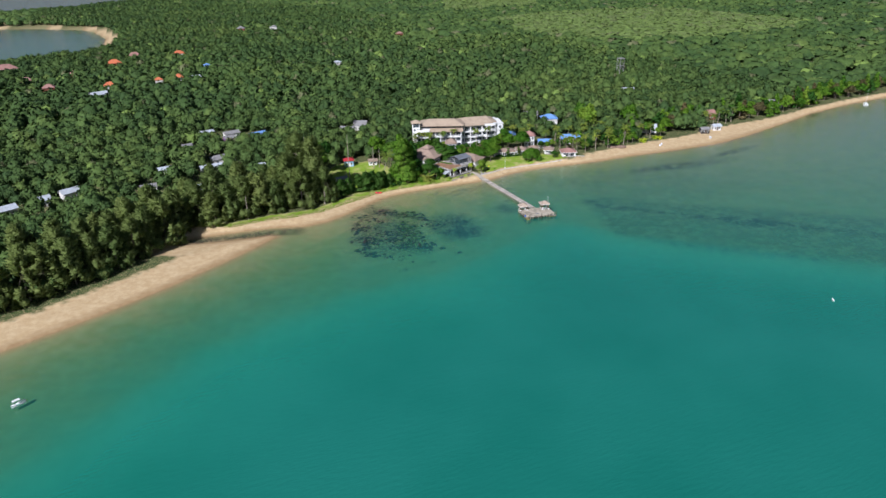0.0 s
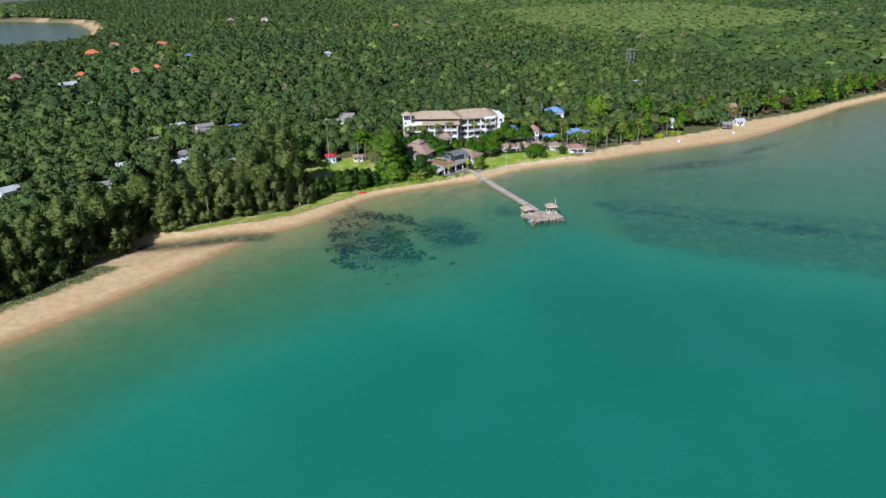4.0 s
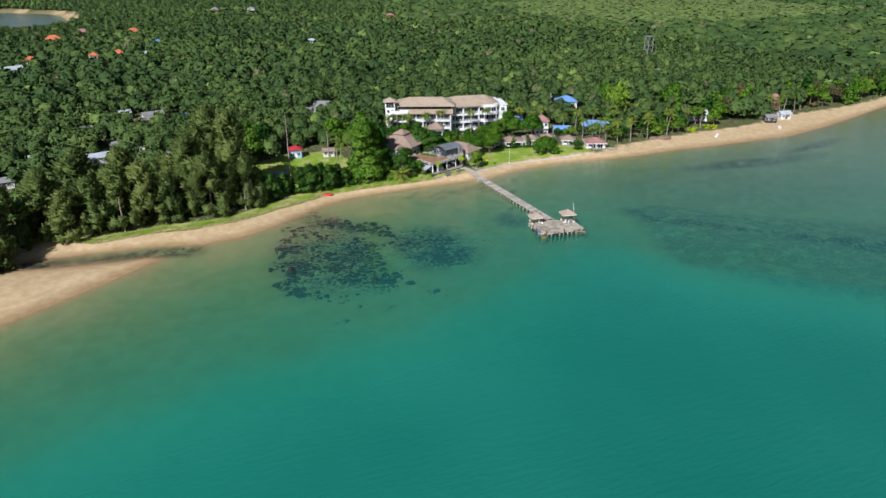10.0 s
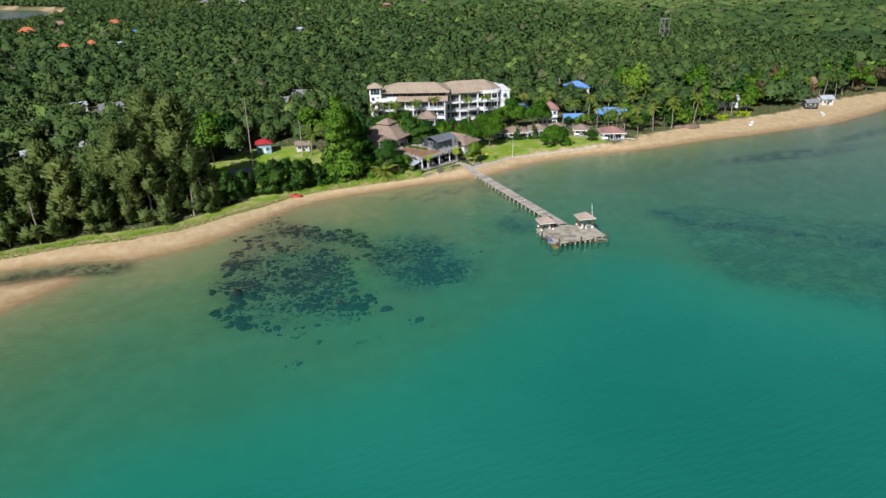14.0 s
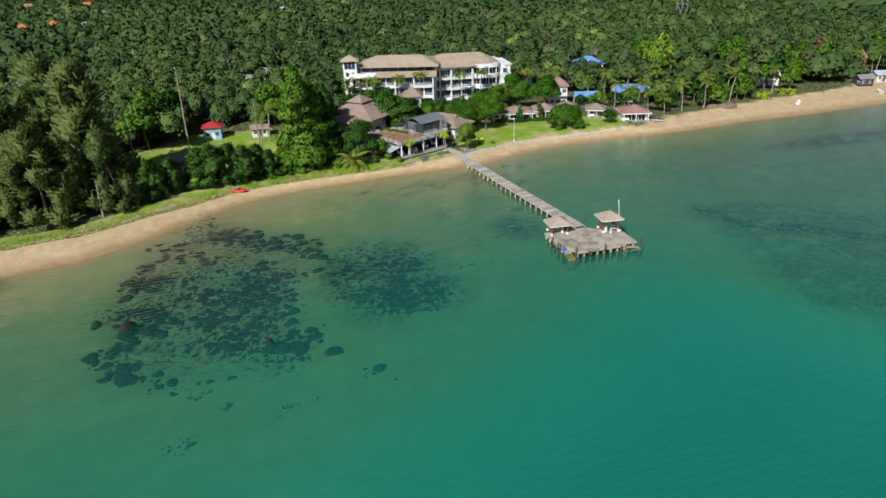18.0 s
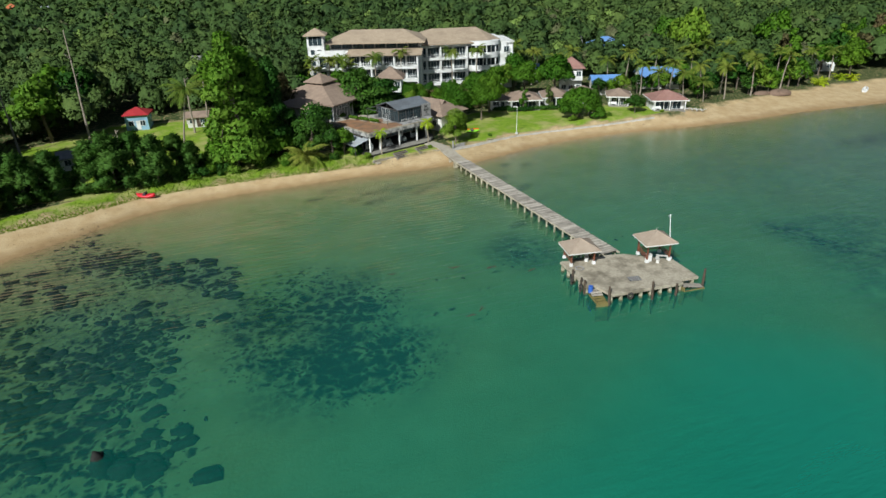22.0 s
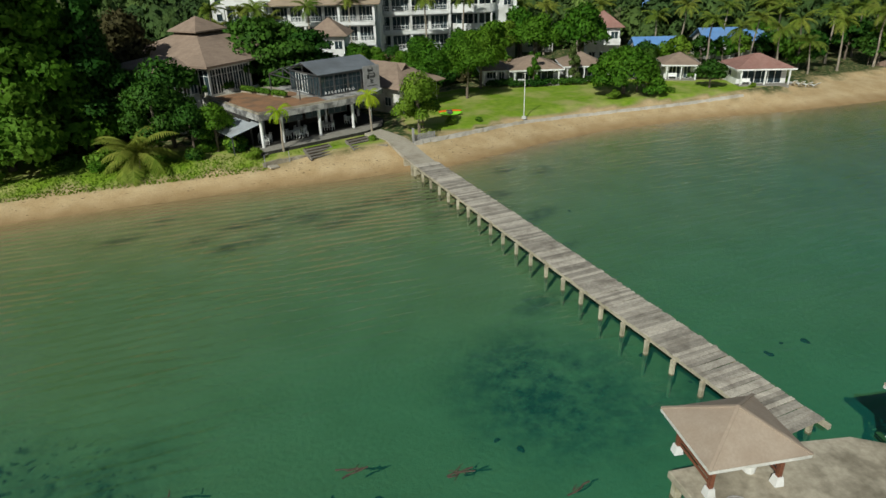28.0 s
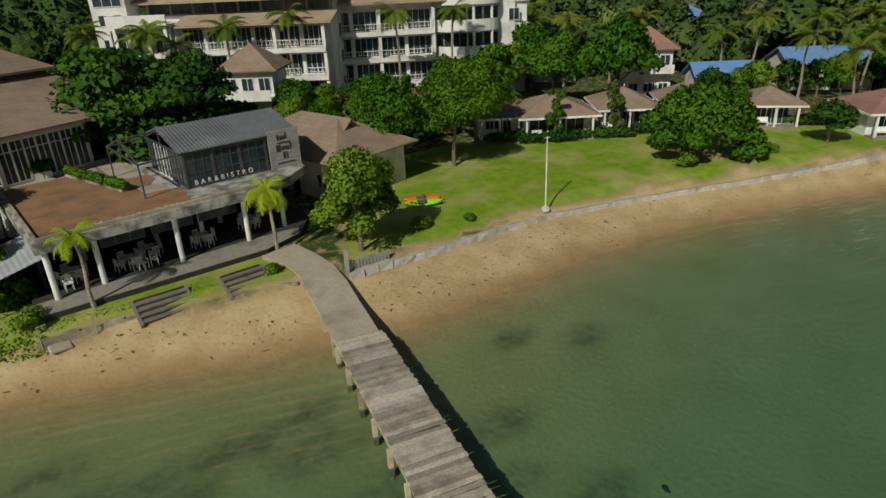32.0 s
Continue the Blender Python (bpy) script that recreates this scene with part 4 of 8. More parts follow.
# ---- houses ----
def hip_roof(bm, hw, hd, z, h, thick=0.14, ridge=None):
    """A hipped roof over a rectangle; ridge: half its length along x."""
    ridge = max(hw - hd, 0.0) if ridge is None else ridge
    e = [bm.verts.new((sx * hw, sy * hd, z)) for sx, sy in ((-1, -1), (1, -1), (1, 1), (-1, 1))]
    l = [bm.verts.new((sx * hw, sy * hd, z - thick)) for sx, sy in ((-1, -1), (1, -1), (1, 1), (-1, 1))]
    if ridge < 0.05:
        t = bm.verts.new((0, 0, z + h))
        for k in range(4):
            bm.faces.new((e[k], e[(k + 1) % 4], t))
    else:
        a, b = bm.verts.new((-ridge, 0, z + h)), bm.verts.new((ridge, 0, z + h))
        bm.faces.new((e[0], e[1], b, a))
        bm.faces.new((e[1], e[2], b))
        bm.faces.new((e[2], e[3], a, b))
        bm.faces.new((e[3], e[0], a))
    for k in range(4):
        bm.faces.new((l[k], l[(k + 1) % 4], e[(k + 1) % 4], e[k]))
    bm.faces.new(l[::-1])


def gable_roof(bm, hw, hd, z, h, thick=0.14):
    """A pitched roof with its ridge along x."""
    pr_ = [(-hd, z), (0, z + h), (hd, z), (hd, z - thick), (0, z + h - thick), (-hd, z - thick)]
    ends = [[bm.verts.new((sx * hw, y_, z_)) for y_, z_ in pr_] for sx in (-1, 1)]
    for k in range(6):
        bm.faces.new((ends[0][k], ends[0][(k + 1) % 6], ends[1][(k + 1) % 6], ends[1][k]))
    for e_ in ends:
        bm.faces.new((e_[0], e_[1], e_[4], e_[5]))
        bm.faces.new((e_[1], e_[2], e_[3], e_[4]))


WINDOWS = {}


def window(parent, w, h, m, frame_mat="white", bars=1, name="window", transom=False):
    """A window or glazed door: frame with mullions in front of a pane. Faces -y, from its lower left corner."""
    key = (w, h, frame_mat, bars, transom)
    if key not in WINDOWS:
        t = 0.07
        bm = bmesh.new()
        loops = [[bm.verts.new((x, y_, z)) for x, z in ((i, i), (w - i, i), (w - i, h - i), (i, h - i))] for i, y_ in ((0, -0.06), (t, -0.06), (t, 0.03), (0, 0.03))]
        for p, q in zip(loops, loops[1:] + loops[:1]):
            for k in range(4):
                bm.faces.new((p[k], p[(k + 1) % 4], q[(k + 1) % 4], q[k]))
        a = finish(bm, "window")
        a.materials.append(M[frame_mat])
        b = finish(boxes((t, w - t, -0.02, 0.0, t, h - t)), "pane")
        b.materials.append(M["glass"])
        pieces = []
        for k in range(1, bars + 1):
            x = w * k / (bars + 1)
            pieces.append(("mullion", finish(boxes((x - 0.03, x + 0.03, -0.05, 0.02, t, h - t)), "mullion")))
        if transom:
            pieces.append(("transom", finish(boxes((t, w - t, -0.045, 0.02, h * 0.74, h * 0.74 + 0.06)), "transom")))
        for _, me in pieces:
            me.materials.append(M[frame_mat])
        WINDOWS[key] = a, b, pieces
    a, b, pieces = WINDOWS[key]
    ob = part(name, a, frame_mat, parent, m=m)
    part("pane", b, "glass", ob)
    for piece, me in pieces:
        part(piece, me, frame_mat, ob)
    return ob


def house(name, x, y, turn, w, d, h, rise, wall="greywhite", roof="slate", kind="hip", over=0.6, label="", group="", windows=2, base=None, porch=False):
    z = ground_z(x, y) if base is None else base
    o = thing(name, pose(x, y, z, 0, 0, turn), label, "house", group)
    hw, hd = w / 2, d / 2
    bm = bmesh.new()
    t = 0.18
    box(bm, -hw, hw, -hd, -hd + t, -1.0, h)
    box(bm, -hw, hw, hd - t, hd, -1.0, h)
    box(bm, -hw, -hw + t, -hd + t, hd - t, -1.0, h)
    box(bm, hw - t, hw, -hd + t, hd - t, -1.0, h)
    box(bm, -hw + t, hw - t, -hd + t, hd - t, -1.0, 0.05)
    part("wall", bm, wall, o)
    bm = bmesh.new()
    if kind == "hip":
        hip_roof(bm, hw + over, hd + over, h, rise)
    elif kind == "flat":
        box(bm, -hw - over, hw + over, -hd - over, hd + over, h, h + 0.15)
    else:
        gable_roof(bm, hw + over, hd + over, h, rise)
    part("roof", bm, roof, o)
    if kind == "gable":
        for sx in (-1, 1):
            bm = bmesh.new()
            a = [bm.verts.new((sx * (hw - 0.02), yy, zz)) for yy, zz in ((-hd, h - 0.1), (hd, h - 0.1), (0, h - 0.16 + rise * hd / (hd + over)))]
            b = [bm.verts.new((sx * (hw - 0.16), v.co.y, v.co.z)) for v in a]
            bm.faces.new(a)
            bm.faces.new(b[::-1])
            for k in range(3):
                bm.faces.new((a[k], a[(k + 1) % 3], b[(k + 1) % 3], b[k]))
            part("gable", bm, wall, o)
    for k in range(windows):
        xx = -hw + w * (k + 0.5) / windows
        window(o, 1.2, min(1.2, h - 1.2), pose(xx - 0.6, -hd - 0.012, 0.9), bars=1)
    for sx in (-1, 1):
        window(o, 1.2, min(1.2, h - 1.2), pose(sx * (hw + 0.012), 0.6 * -sx * -1, 0.9, 0, 0, 90 * sx), bars=1)
    part("door", boxes((-0.45, 0.45, -hd - 0.05, -hd - 0.005, 0.05, min(2.05, h - 0.1))), "pile" if wall != "lightblue" else "white", o, m=pose(hw * 0.12, 0, 0))
    return o


def bungalow(x, y, turn, w=6.4, d=5.6, h=2.5, rise=1.75, roof="shingle", label="white beach bungalow with a brown hipped roof and glazed front"):
    o = thing("bungalow", pose(x, y, ground_z(x, y), 0, 0, turn), label, "bungalow", "row of beach bungalows")
    hw, hd, t = w / 2, d / 2, 0.18
    for kind, span in (("back_wall", (-hw, hw, hd - t, hd, -0.5, h)),
                       ("side_wall", (-hw, -hw + t, -hd, hd - t, -0.5, h)), ("side_wall", (hw - t, hw, -hd, hd - t, -0.5, h)),
                       ("front_pier", (-hw + t, -hw + t + 0.5, -hd, -hd + t, -0.5, h)), ("front_pier", (hw - t - 0.5, hw - t, -hd, -hd + t, -0.5, h)),
                       ("lintel", (-hw + t + 0.5, hw - t - 0.5, -hd, -hd + t, 2.2, h)), ("base_slab", (-hw + t, hw - t, -hd + t, hd - t, -0.5, 0.12))):
        part(kind, boxes(span), "white", o)
    bm = bmesh.new()
    hip_roof(bm, hw + 0.7, hd + 1.5, h, rise, 0.16)
    part("roof", bm, roof, o)
    part("fascia", boxes((-hw - 0.73, hw + 0.73, -hd - 1.53, -hd - 1.49, h - 0.2, h + 0.02), (-hw - 0.73, -hw - 0.69, -hd - 1.49, hd + 1.5, h - 0.2, h + 0.02), (hw + 0.69, hw + 0.73, -hd - 1.49, hd + 1.5, h - 0.2, h + 0.02)), "white", o)
    part("porch_floor", boxes((-hw, hw, -hd - 1.5, -hd, -0.5, 0.15)), "paving", o)
    for xx in (-hw + 0.15, 0.0, hw - 0.15):
        part("column", boxes((xx - 0.1, xx + 0.1, -hd - 1.4, -hd - 1.2, 0.15, h)), "white", o)
    n = 3
    for k in range(n):
        ww = (w - 2 * t - 1.0) / n
        window(o, round(ww, 3), 2.05, pose(-hw + t + 0.5 + ww * k, -hd + 0.08, 0.14), bars=1, name="glass_door")
    for sx in (-1, 1):
        window(o, 1.1, 1.1, pose(sx * (hw + 0.012), 0.55 * sx * -1 if sx < 0 else -0.55, 0.9, 0, 0, 90 * sx), bars=1)
    bench_ = part("porch_bench", boxes((-hw + 0.5, -hw + 1.9, -hd - 0.9, -hd - 0.4, 0.5, 0.58)), "white", o, "white porch seat")
    part("back", boxes((-hw + 0.5, -hw + 1.9, -hd - 0.45, -hd - 0.38, 0.58, 1.0)), "white", bench_)
    for xx in (-hw + 0.55, -hw + 1.75):
        part("leg", boxes((xx, xx + 0.1, -hd - 0.9, -hd - 0.4, 0.15, 0.5)), "white", bench_)
    return o


bungalow(32.3, 30.2, -20, w=7.2, label="white beach bungalow with a pinkish brown hipped roof behind a hedge")
bungalow(27.0, 33.2, -20, w=4.2, d=4.5, h=2.3, rise=1.3, label="small white bungalow wing with a brown roof and column porch")
bungalow(40.6, 28.8, -25, w=5.6, d=5.0, label="white beach bungalow with a brown roof half hidden by a tree")
bungalow(48.0, 27.2, -30, w=5.0, d=4.4, label="white beach bungalow with a brown roof behind the round tree")
bungalow(54.6, 21.6, -34, w=4.7, d=4.2, h=2.4, rise=1.5)
bungalow(61.5, 12.6, -25, w=7.4, d=5.0, roof="redshingle", label="white beach bungalow with a faded red roof near the sand")


# ---- restaurant hall ----
HALL = pose(-16.95, 31.7, 6.25, 0, 0, 36.6)
hall = thing("restaurant_hall", HALL, "large glazed hall under a broad brown roof with a raised lantern", "hall")
HW, HD, EV = 7.0, 8.7, 3.65
bm = bmesh.new()
cw = 2.35
e = [bm.verts.new((sx * HW, sy * HD, EV)) for sx, sy in ((-1, -1), (1, -1), (1, 1), (-1, 1))]
lo = [bm.verts.new((sx * HW, sy * HD, EV - 0.25)) for sx, sy in ((-1, -1), (1, -1), (1, 1), (-1, 1))]
tp = [bm.verts.new((sx * cw * 0.9, sy * cw * 0.9, EV + 2.75)) for sx, sy in ((-1, -1), (1, -1), (1, 1), (-1, 1))]
for k in range(4):
    bm.faces.new((e[k], e[(k + 1) % 4], tp[(k + 1) % 4], tp[k]))
    bm.faces.new((lo[k], lo[(k + 1) % 4], e[(k + 1) % 4], e[k]))
bm.faces.new(lo[::-1])
bm.faces.new(tp)
part("roof", bm, "shingle", hall, "broad brown shingle roof with dark stains")
part("lantern_wall", boxes((-cw * 0.88, cw * 0.88, -cw * 0.88, cw * 0.88, EV + 2.6, EV + 3.25)), "pile", hall, "dark band under the lantern roof")
bm = bmesh.new()
hip_roof(bm, 2.6, 2.6, EV + 3.25, 1.6, 0.16, 0.0)
part("lantern_roof", bm, "shingle", hall, "small raised pyramid roof")
wx0 = HW - 1.1
wd0 = HD - 1.2
part("wall", boxes((-wx0, -wx0 + 0.2, -wd0, wd0, -4.0, EV - 0.25), (0.6, 0.8, -wd0, wd0, -0.2, EV - 0.25), (-wx0 + 0.2, wx0 - 0.2, wd0 - 0.2, wd0, -4.0, EV - 0.25),
                   (-wx0 + 0.2, 0.6, -wd0, -wd0 + 0.2, 3.05, EV - 0.25), (-wx0 + 0.2, wx0 - 0.2, -wd0, -wd0 + 0.2, -4.0, 0.1)), "greywhite", hall)
part("floor", boxes((-wx0 + 0.2, wx0 - 0.2, -wd0 + 0.2, wd0 - 0.2, -0.2, 0.05)), "paving", hall)
n = 7
for k in range(n):
    ww = (wx0 + 0.4) / n
    window(hall, round(ww, 3), 2.95, pose(-wx0 + 0.2 + ww * k, -wd0 + 0.08, 0.1), bars=1, transom=True)
for k in range(9):
    ww = (2 * wd0) / 9
    window(hall, round(ww, 3), 2.95, pose(-wx0 - 0.01, wd0 - ww * k, 0.1, 0, 0, -90), bars=1, transom=True)
for yy in (-wd0 + 0.2, 0.0, wd0 - 0.3):
    part("veranda_post", boxes((wx0 - 0.3, wx0 - 0.05, yy, yy + 0.25, -4.0, EV - 0.25)), "pile", hall)
bm = bmesh.new()
hip_roof(bm, 3.2, 6.0, EV - 0.25, 1.3, 0.2, 0.0)
part("side_roof", bm, "shingle", hall, "lower brown side roof", m=pose(-HW - 0.2, -0.6, 0))
part("side_wall", boxes((-HW - 2.6, -HW + 0.9, -5.6, 4.4, -4.0, EV - 0.5)), "greywhite", hall)
for k in range(3):
    window(hall, 1.0, 2.2, pose(-HW - 2.5 + 1.1 * k, -5.63, 0.3), bars=1)

# ---- beach restaurant with its roof terrace ----
REST = pose(-13.6, 10.0, 0, 0, 0, 17.5)
rest = thing("beach_restaurant", REST, "open-fronted beach restaurant of stained concrete with a roof terrace", "restaurant")
FL, SL = 2.45, 6.15
bm = bmesh.new()
slab = [(-0.4, -0.5), (13.4, -0.5), (15.4, 0.3), (17.7, 2.0), (17.7, 10.6), (9.0, 14.2), (-0.4, 14.2)]
prism(bm, slab, SL - 0.28, SL)
part("roof_slab", bm, "stained", rest, "stained grey concrete roof slab")
bm = bmesh.new()
for a, b in zip(slab[:4], slab[1:4]):
    square_bar(bm, (*a, SL - 0.32), (*b, SL - 0.32), 0.18, 0.62)
square_bar(bm, (-0.4, -0.5, SL - 0.32), (-0.4, 14.2, SL - 0.32), 0.18, 0.62)
part("edge_beam", bm, "stained", rest, "grey streaked concrete edge beam")
for px_, py_ in ((0.0, 0.0), (2.6, 0.3), (7.2, 0.0), (11.8, 0.1), (14.9, 0.9), (2.6, 5.0), (7.2, 5.0), (11.8, 5.0), (15.8, 5.0), (9.6, 2.6)):
    bm = bmesh.new()
    bar(bm, (px_, py_, FL - 0.6), (px_, py_, SL - 0.28), 0.17, 0.17, 12)
    part("pillar", bm, "white", rest, "white round pillar", smooth=False)
bm = bmesh.new()
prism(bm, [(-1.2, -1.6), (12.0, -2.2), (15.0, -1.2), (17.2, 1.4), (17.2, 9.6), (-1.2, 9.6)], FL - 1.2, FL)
# the shade under the slab is put into the floor's colour
part("floor", bm, "interior", rest, "floor under the slab, coloured near-black for its shade")
bm = bmesh.new()
prism(bm, [(-1.2, -1.6), (12.0, -2.2), (15.0, -1.2), (15.4, -0.2), (12.0, 0.2), (-1.2, 0.2)], FL, FL + 0.02)
part("apron", bm, "paving", rest, "worn grey paving before the pillars")
# near-black walls carry the shade; the left one is added against the sun
part("back_wall", boxes((-0.2, 16.4, 9.0, 9.2, FL, SL - 0.28), (-0.3, -0.1, 2.2, 9.0, FL, SL - 0.28), (16.2, 16.4, 5.2, 9.0, FL, SL - 0.28)), "interior", rest, "back and side walls coloured near-black for shade")
for k in range(4):
    window(rest, 2.6, 1.4, pose(3.0 + 3.0 * k, 1.0, SL - 1.75), frame_mat="frame_dark", bars=2)
part("counter", boxes((6.5, 12.5, 6.2, 6.9, FL, FL + 1.05), (6.4, 12.6, 6.1, 7.0, FL + 1.05, FL + 1.1)), "pile", rest, "dark bar counter")
bm = bmesh.new()
prism(bm, [(-0.1, 0.6), (8.6, 0.4), (9.0, 3.0), (7.2, 5.0), (8.6, 7.2), (8.2, 14.0), (-0.1, 14.0)], SL, SL + 0.03)
part("terrace_floor", bm, "deckred", rest, "red-brown roof terrace floor")
part("terrace_path", boxes((6.4, 8.4, 8.6, 13.8, SL, SL + 0.045), (6.9, 8.4, 3.9, 5.6, SL, SL + 0.045), (0.2, 6.2, 12.6, 13.8, SL, SL + 0.045)), "path", rest, "pale paved strip on the terrace")
part("low_wall", boxes((-0.3, 13.4, -0.42, -0.2, SL, SL + 0.22), (-0.32, -0.12, -0.2, 13.9, SL, SL + 0.22)), "concrete", rest, "low crumbling kerb along the terrace edge")
rr = random.Random(17)
vs, fs = [], []
for k in range(110):
    u = rr.uniform(0.2, 13.2)
    p = REST @ Vector((u, rr.uniform(-0.15, 0.5), SL + 0.005))
    q, base = rr.uniform(0.04, 0.13), len(vs)
    for dx, dy, dz in ((-1, -1, 0), (1, -0.8, 0), (0.9, 1, 0), (-0.8, 0.9, 0), (0.1, 0.0, 0.9)):
        vs.append((p.x + q * dx, p.y + q * dy, p.z + q * dz))
    fs += [(base, base + 1, base + 4), (base + 1, base + 2, base + 4), (base + 2, base + 3, base + 4), (base + 3, base, base + 4), (base + 3, base + 2, base + 1, base)]
me = bpy.data.meshes.new("rubble")
me.from_pydata(vs, [], fs)
me.materials.append(M["path"])
tagged(new("rubble", me), "crumbled concrete bits along the terrace edge", "rubble", kind="stuff")
awn = thing("awning", pose(-14.9, 11.6, 0, 0, 0, 17.5), "blue-grey corrugated awning on thin posts", "awning")
bm = bmesh.new()
vs = box(bm, -2.6, 0.9, -1.6, 3.6, 4.6, 4.66)
for v in vs:
    v.co.z += 0.24 * (v.co.x + 0.8)
part("sheet", bm, "palemetal", awn)
for px_, py_ in ((-2.4, -1.4), (-2.4, 3.4)):
    part("post", boxes((px_ - 0.05, px_ + 0.05, py_ - 0.05, py_ + 0.05, 1.8, 4.3)), "frame_dark", awn)

# ---- bar on the terrace ----
BAR = pose(-5.5, 15.5, SL + 0.03, 0, 0, 17.5)
bistro = thing("bar_pavilion", BAR, "black steel and glass terrace bar under a grey ribbed roof", "bar")
L, D, E, R = 5.85, 7.0, 2.55, 1.1
bm = bmesh.new()
pr_ = [(-0.25, E), (D / 2, E + R), (D + 0.25, E), (D + 0.25, E - 0.08), (D / 2, E + R - 0.08), (-0.25, E - 0.08)]
ends = [[bm.verts.new((xx, y_, z_)) for y_, z_ in pr_] for xx in (-0.35, L + 2.5)]
for k in range(6):
    bm.faces.new((ends[0][k], ends[0][(k + 1) % 6], ends[1][(k + 1) % 6], ends[1][k]))
for e_ in ends:
    bm.faces.new((e_[0], e_[1], e_[4], e_[5]))
    bm.faces.new((e_[1], e_[2], e_[3], e_[4]))
part("roof", bm, "greymetal", bistro, "grey ribbed metal roof")
for xx in (0.0, 1.95, 3.9, L):
    for yy in (0.0, D):
        part("post", boxes((xx - 0.06, xx + 0.06, yy - 0.06, yy + 0.06, 0, E - 0.05)), "frame_dark", bistro)
bm = bmesh.new()
for yy in (0.0, D):
    square_bar(bm, (0, yy, E - 0.15), (L, yy, E - 0.15), 0.1, 0.16)
    square_bar(bm, (0, yy, 0.95), (L, yy, 0.95), 0.06)
for xx in (-0.2, L / 2):
    square_bar(bm, (xx, 0, E - 0.1), (xx, D / 2, E + R - 0.15), 0.1, 0.14)
    square_bar(bm, (xx, D, E - 0.1), (xx, D / 2, E + R - 0.15), 0.1, 0.14)
    square_bar(bm, (xx, 0, E - 0.1), (xx, D, E - 0.1), 0.1, 0.12)
    square_bar(bm, (xx, D / 2, E - 0.1), (xx, D / 2, E + R - 0.15), 0.08)
part("frame", bm, "frame_dark", bistro, "black steel frame with gable trusses")
for k in range(3):
    window(bistro, 1.82, 2.28, pose(0.06 + 1.95 * k, 0.02, 0.02), frame_mat="frame_dark", bars=2, name="glass_panel", transom=True)
for k in range(5):
    window(bistro, 1.38, 2.3, pose(0.0, 0.05 + 1.38 * (4 - k) + 1.38, 0.0, 0, 0, -90), frame_mat="white" if k in (1, 2) else "frame_dark", bars=1, name="glass_panel")
# the bar's dim inside is put into this wall's colour
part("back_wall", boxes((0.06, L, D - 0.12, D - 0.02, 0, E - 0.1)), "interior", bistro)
part("counter", boxes((1.6, 5.0, 2.6, 3.2, 0, 1.05), (1.5, 5.1, 2.5, 3.3, 1.05, 1.1)), "pile", bistro, "dark bar counter")
sign = thing("sign_wall", BAR @ pose(L + 0.12, -0.25, -0.12), "grey boarded sign wall at the corner of the bar", "sign")
for k in range(9):
    part("board", boxes((0, 2.4, -0.05, 0.05, 0.1 + 0.31 * k, 0.4 + 0.31 * k)), "greywood", sign)
part("side", boxes((2.3, 2.4, 0.05, D + 0.3, 0.1, 2.6), (0, 2.4, 0.05, D + 0.3, -0.1, 0.08)), "frame_dark", sign)
bm = bmesh.new()
for x0, x1, z0, z1 in ((0.55, 0.72, 2.35, 2.72), (0.80, 0.95, 2.35, 2.60), (1.0, 1.15, 2.38, 2.62), (1.2, 1.3, 2.4, 2.85), (0.55, 1.55, 2.10, 2.18), (0.42, 0.75, 1.55, 2.0), (0.85, 1.0, 1.6, 1.85), (1.05, 1.2, 1.62, 1.86), (1.25, 1.42, 1.6, 1.85), (1.5, 1.6, 1.65, 2.1), (0.9, 1.05, 1.05, 1.45), (1.15, 1.25, 1.1, 1.42), (0.9, 1.3, 0.98, 1.04)):
    box(bm, x0 + 0.12, x1 + 0.12, -0.08, -0.05, z0 - 0.2, z1 - 0.2)
part("script_bars", bm, "blackmark", sign, "black brushed strokes of unreadable script")
part("small_bar", boxes((0.5, 1.9, -0.075, -0.05, 0.42, 0.5)), "blackmark", sign)
lettering = thing("bar_sign", BAR @ pose(0.35, -0.32, 0.12), "white free-standing letters in front of the glass", "sign")
cu = bpy.data.curves.new("letters", "FONT")
cu.body, cu.size, cu.extrude, cu.space_character = "BAR&BISTRO", 0.46, 0.02, 1.75
tmp = bpy.data.objects.new("tmp", cu)
scene.collection.objects.link(tmp)
bpy.context.view_layer.update()
me = bpy.data.meshes.new_from_object(tmp.evaluated_get(bpy.context.evaluated_depsgraph_get()))
bpy.data.objects.remove(tmp)
me.materials.clear()
me.materials.append(M["white"])
part("letters", me, "white", lettering, m=pose(0, 0, 0.1, 90, 0, 0))
bm = bmesh.new()
for k in range(4):
    bar(bm, (0.4 + 1.4 * k, 0.03, -0.12), (0.4 + 1.4 * k, 0.03, 0.15), 0.03)
part("stand", bm, "frame_dark", lettering)
# open frame beside the bar
perg = thing("steel_frame", BAR @ pose(-2.8, 0.0, 0), "empty grey steel roof frame beside the bar", "frame")
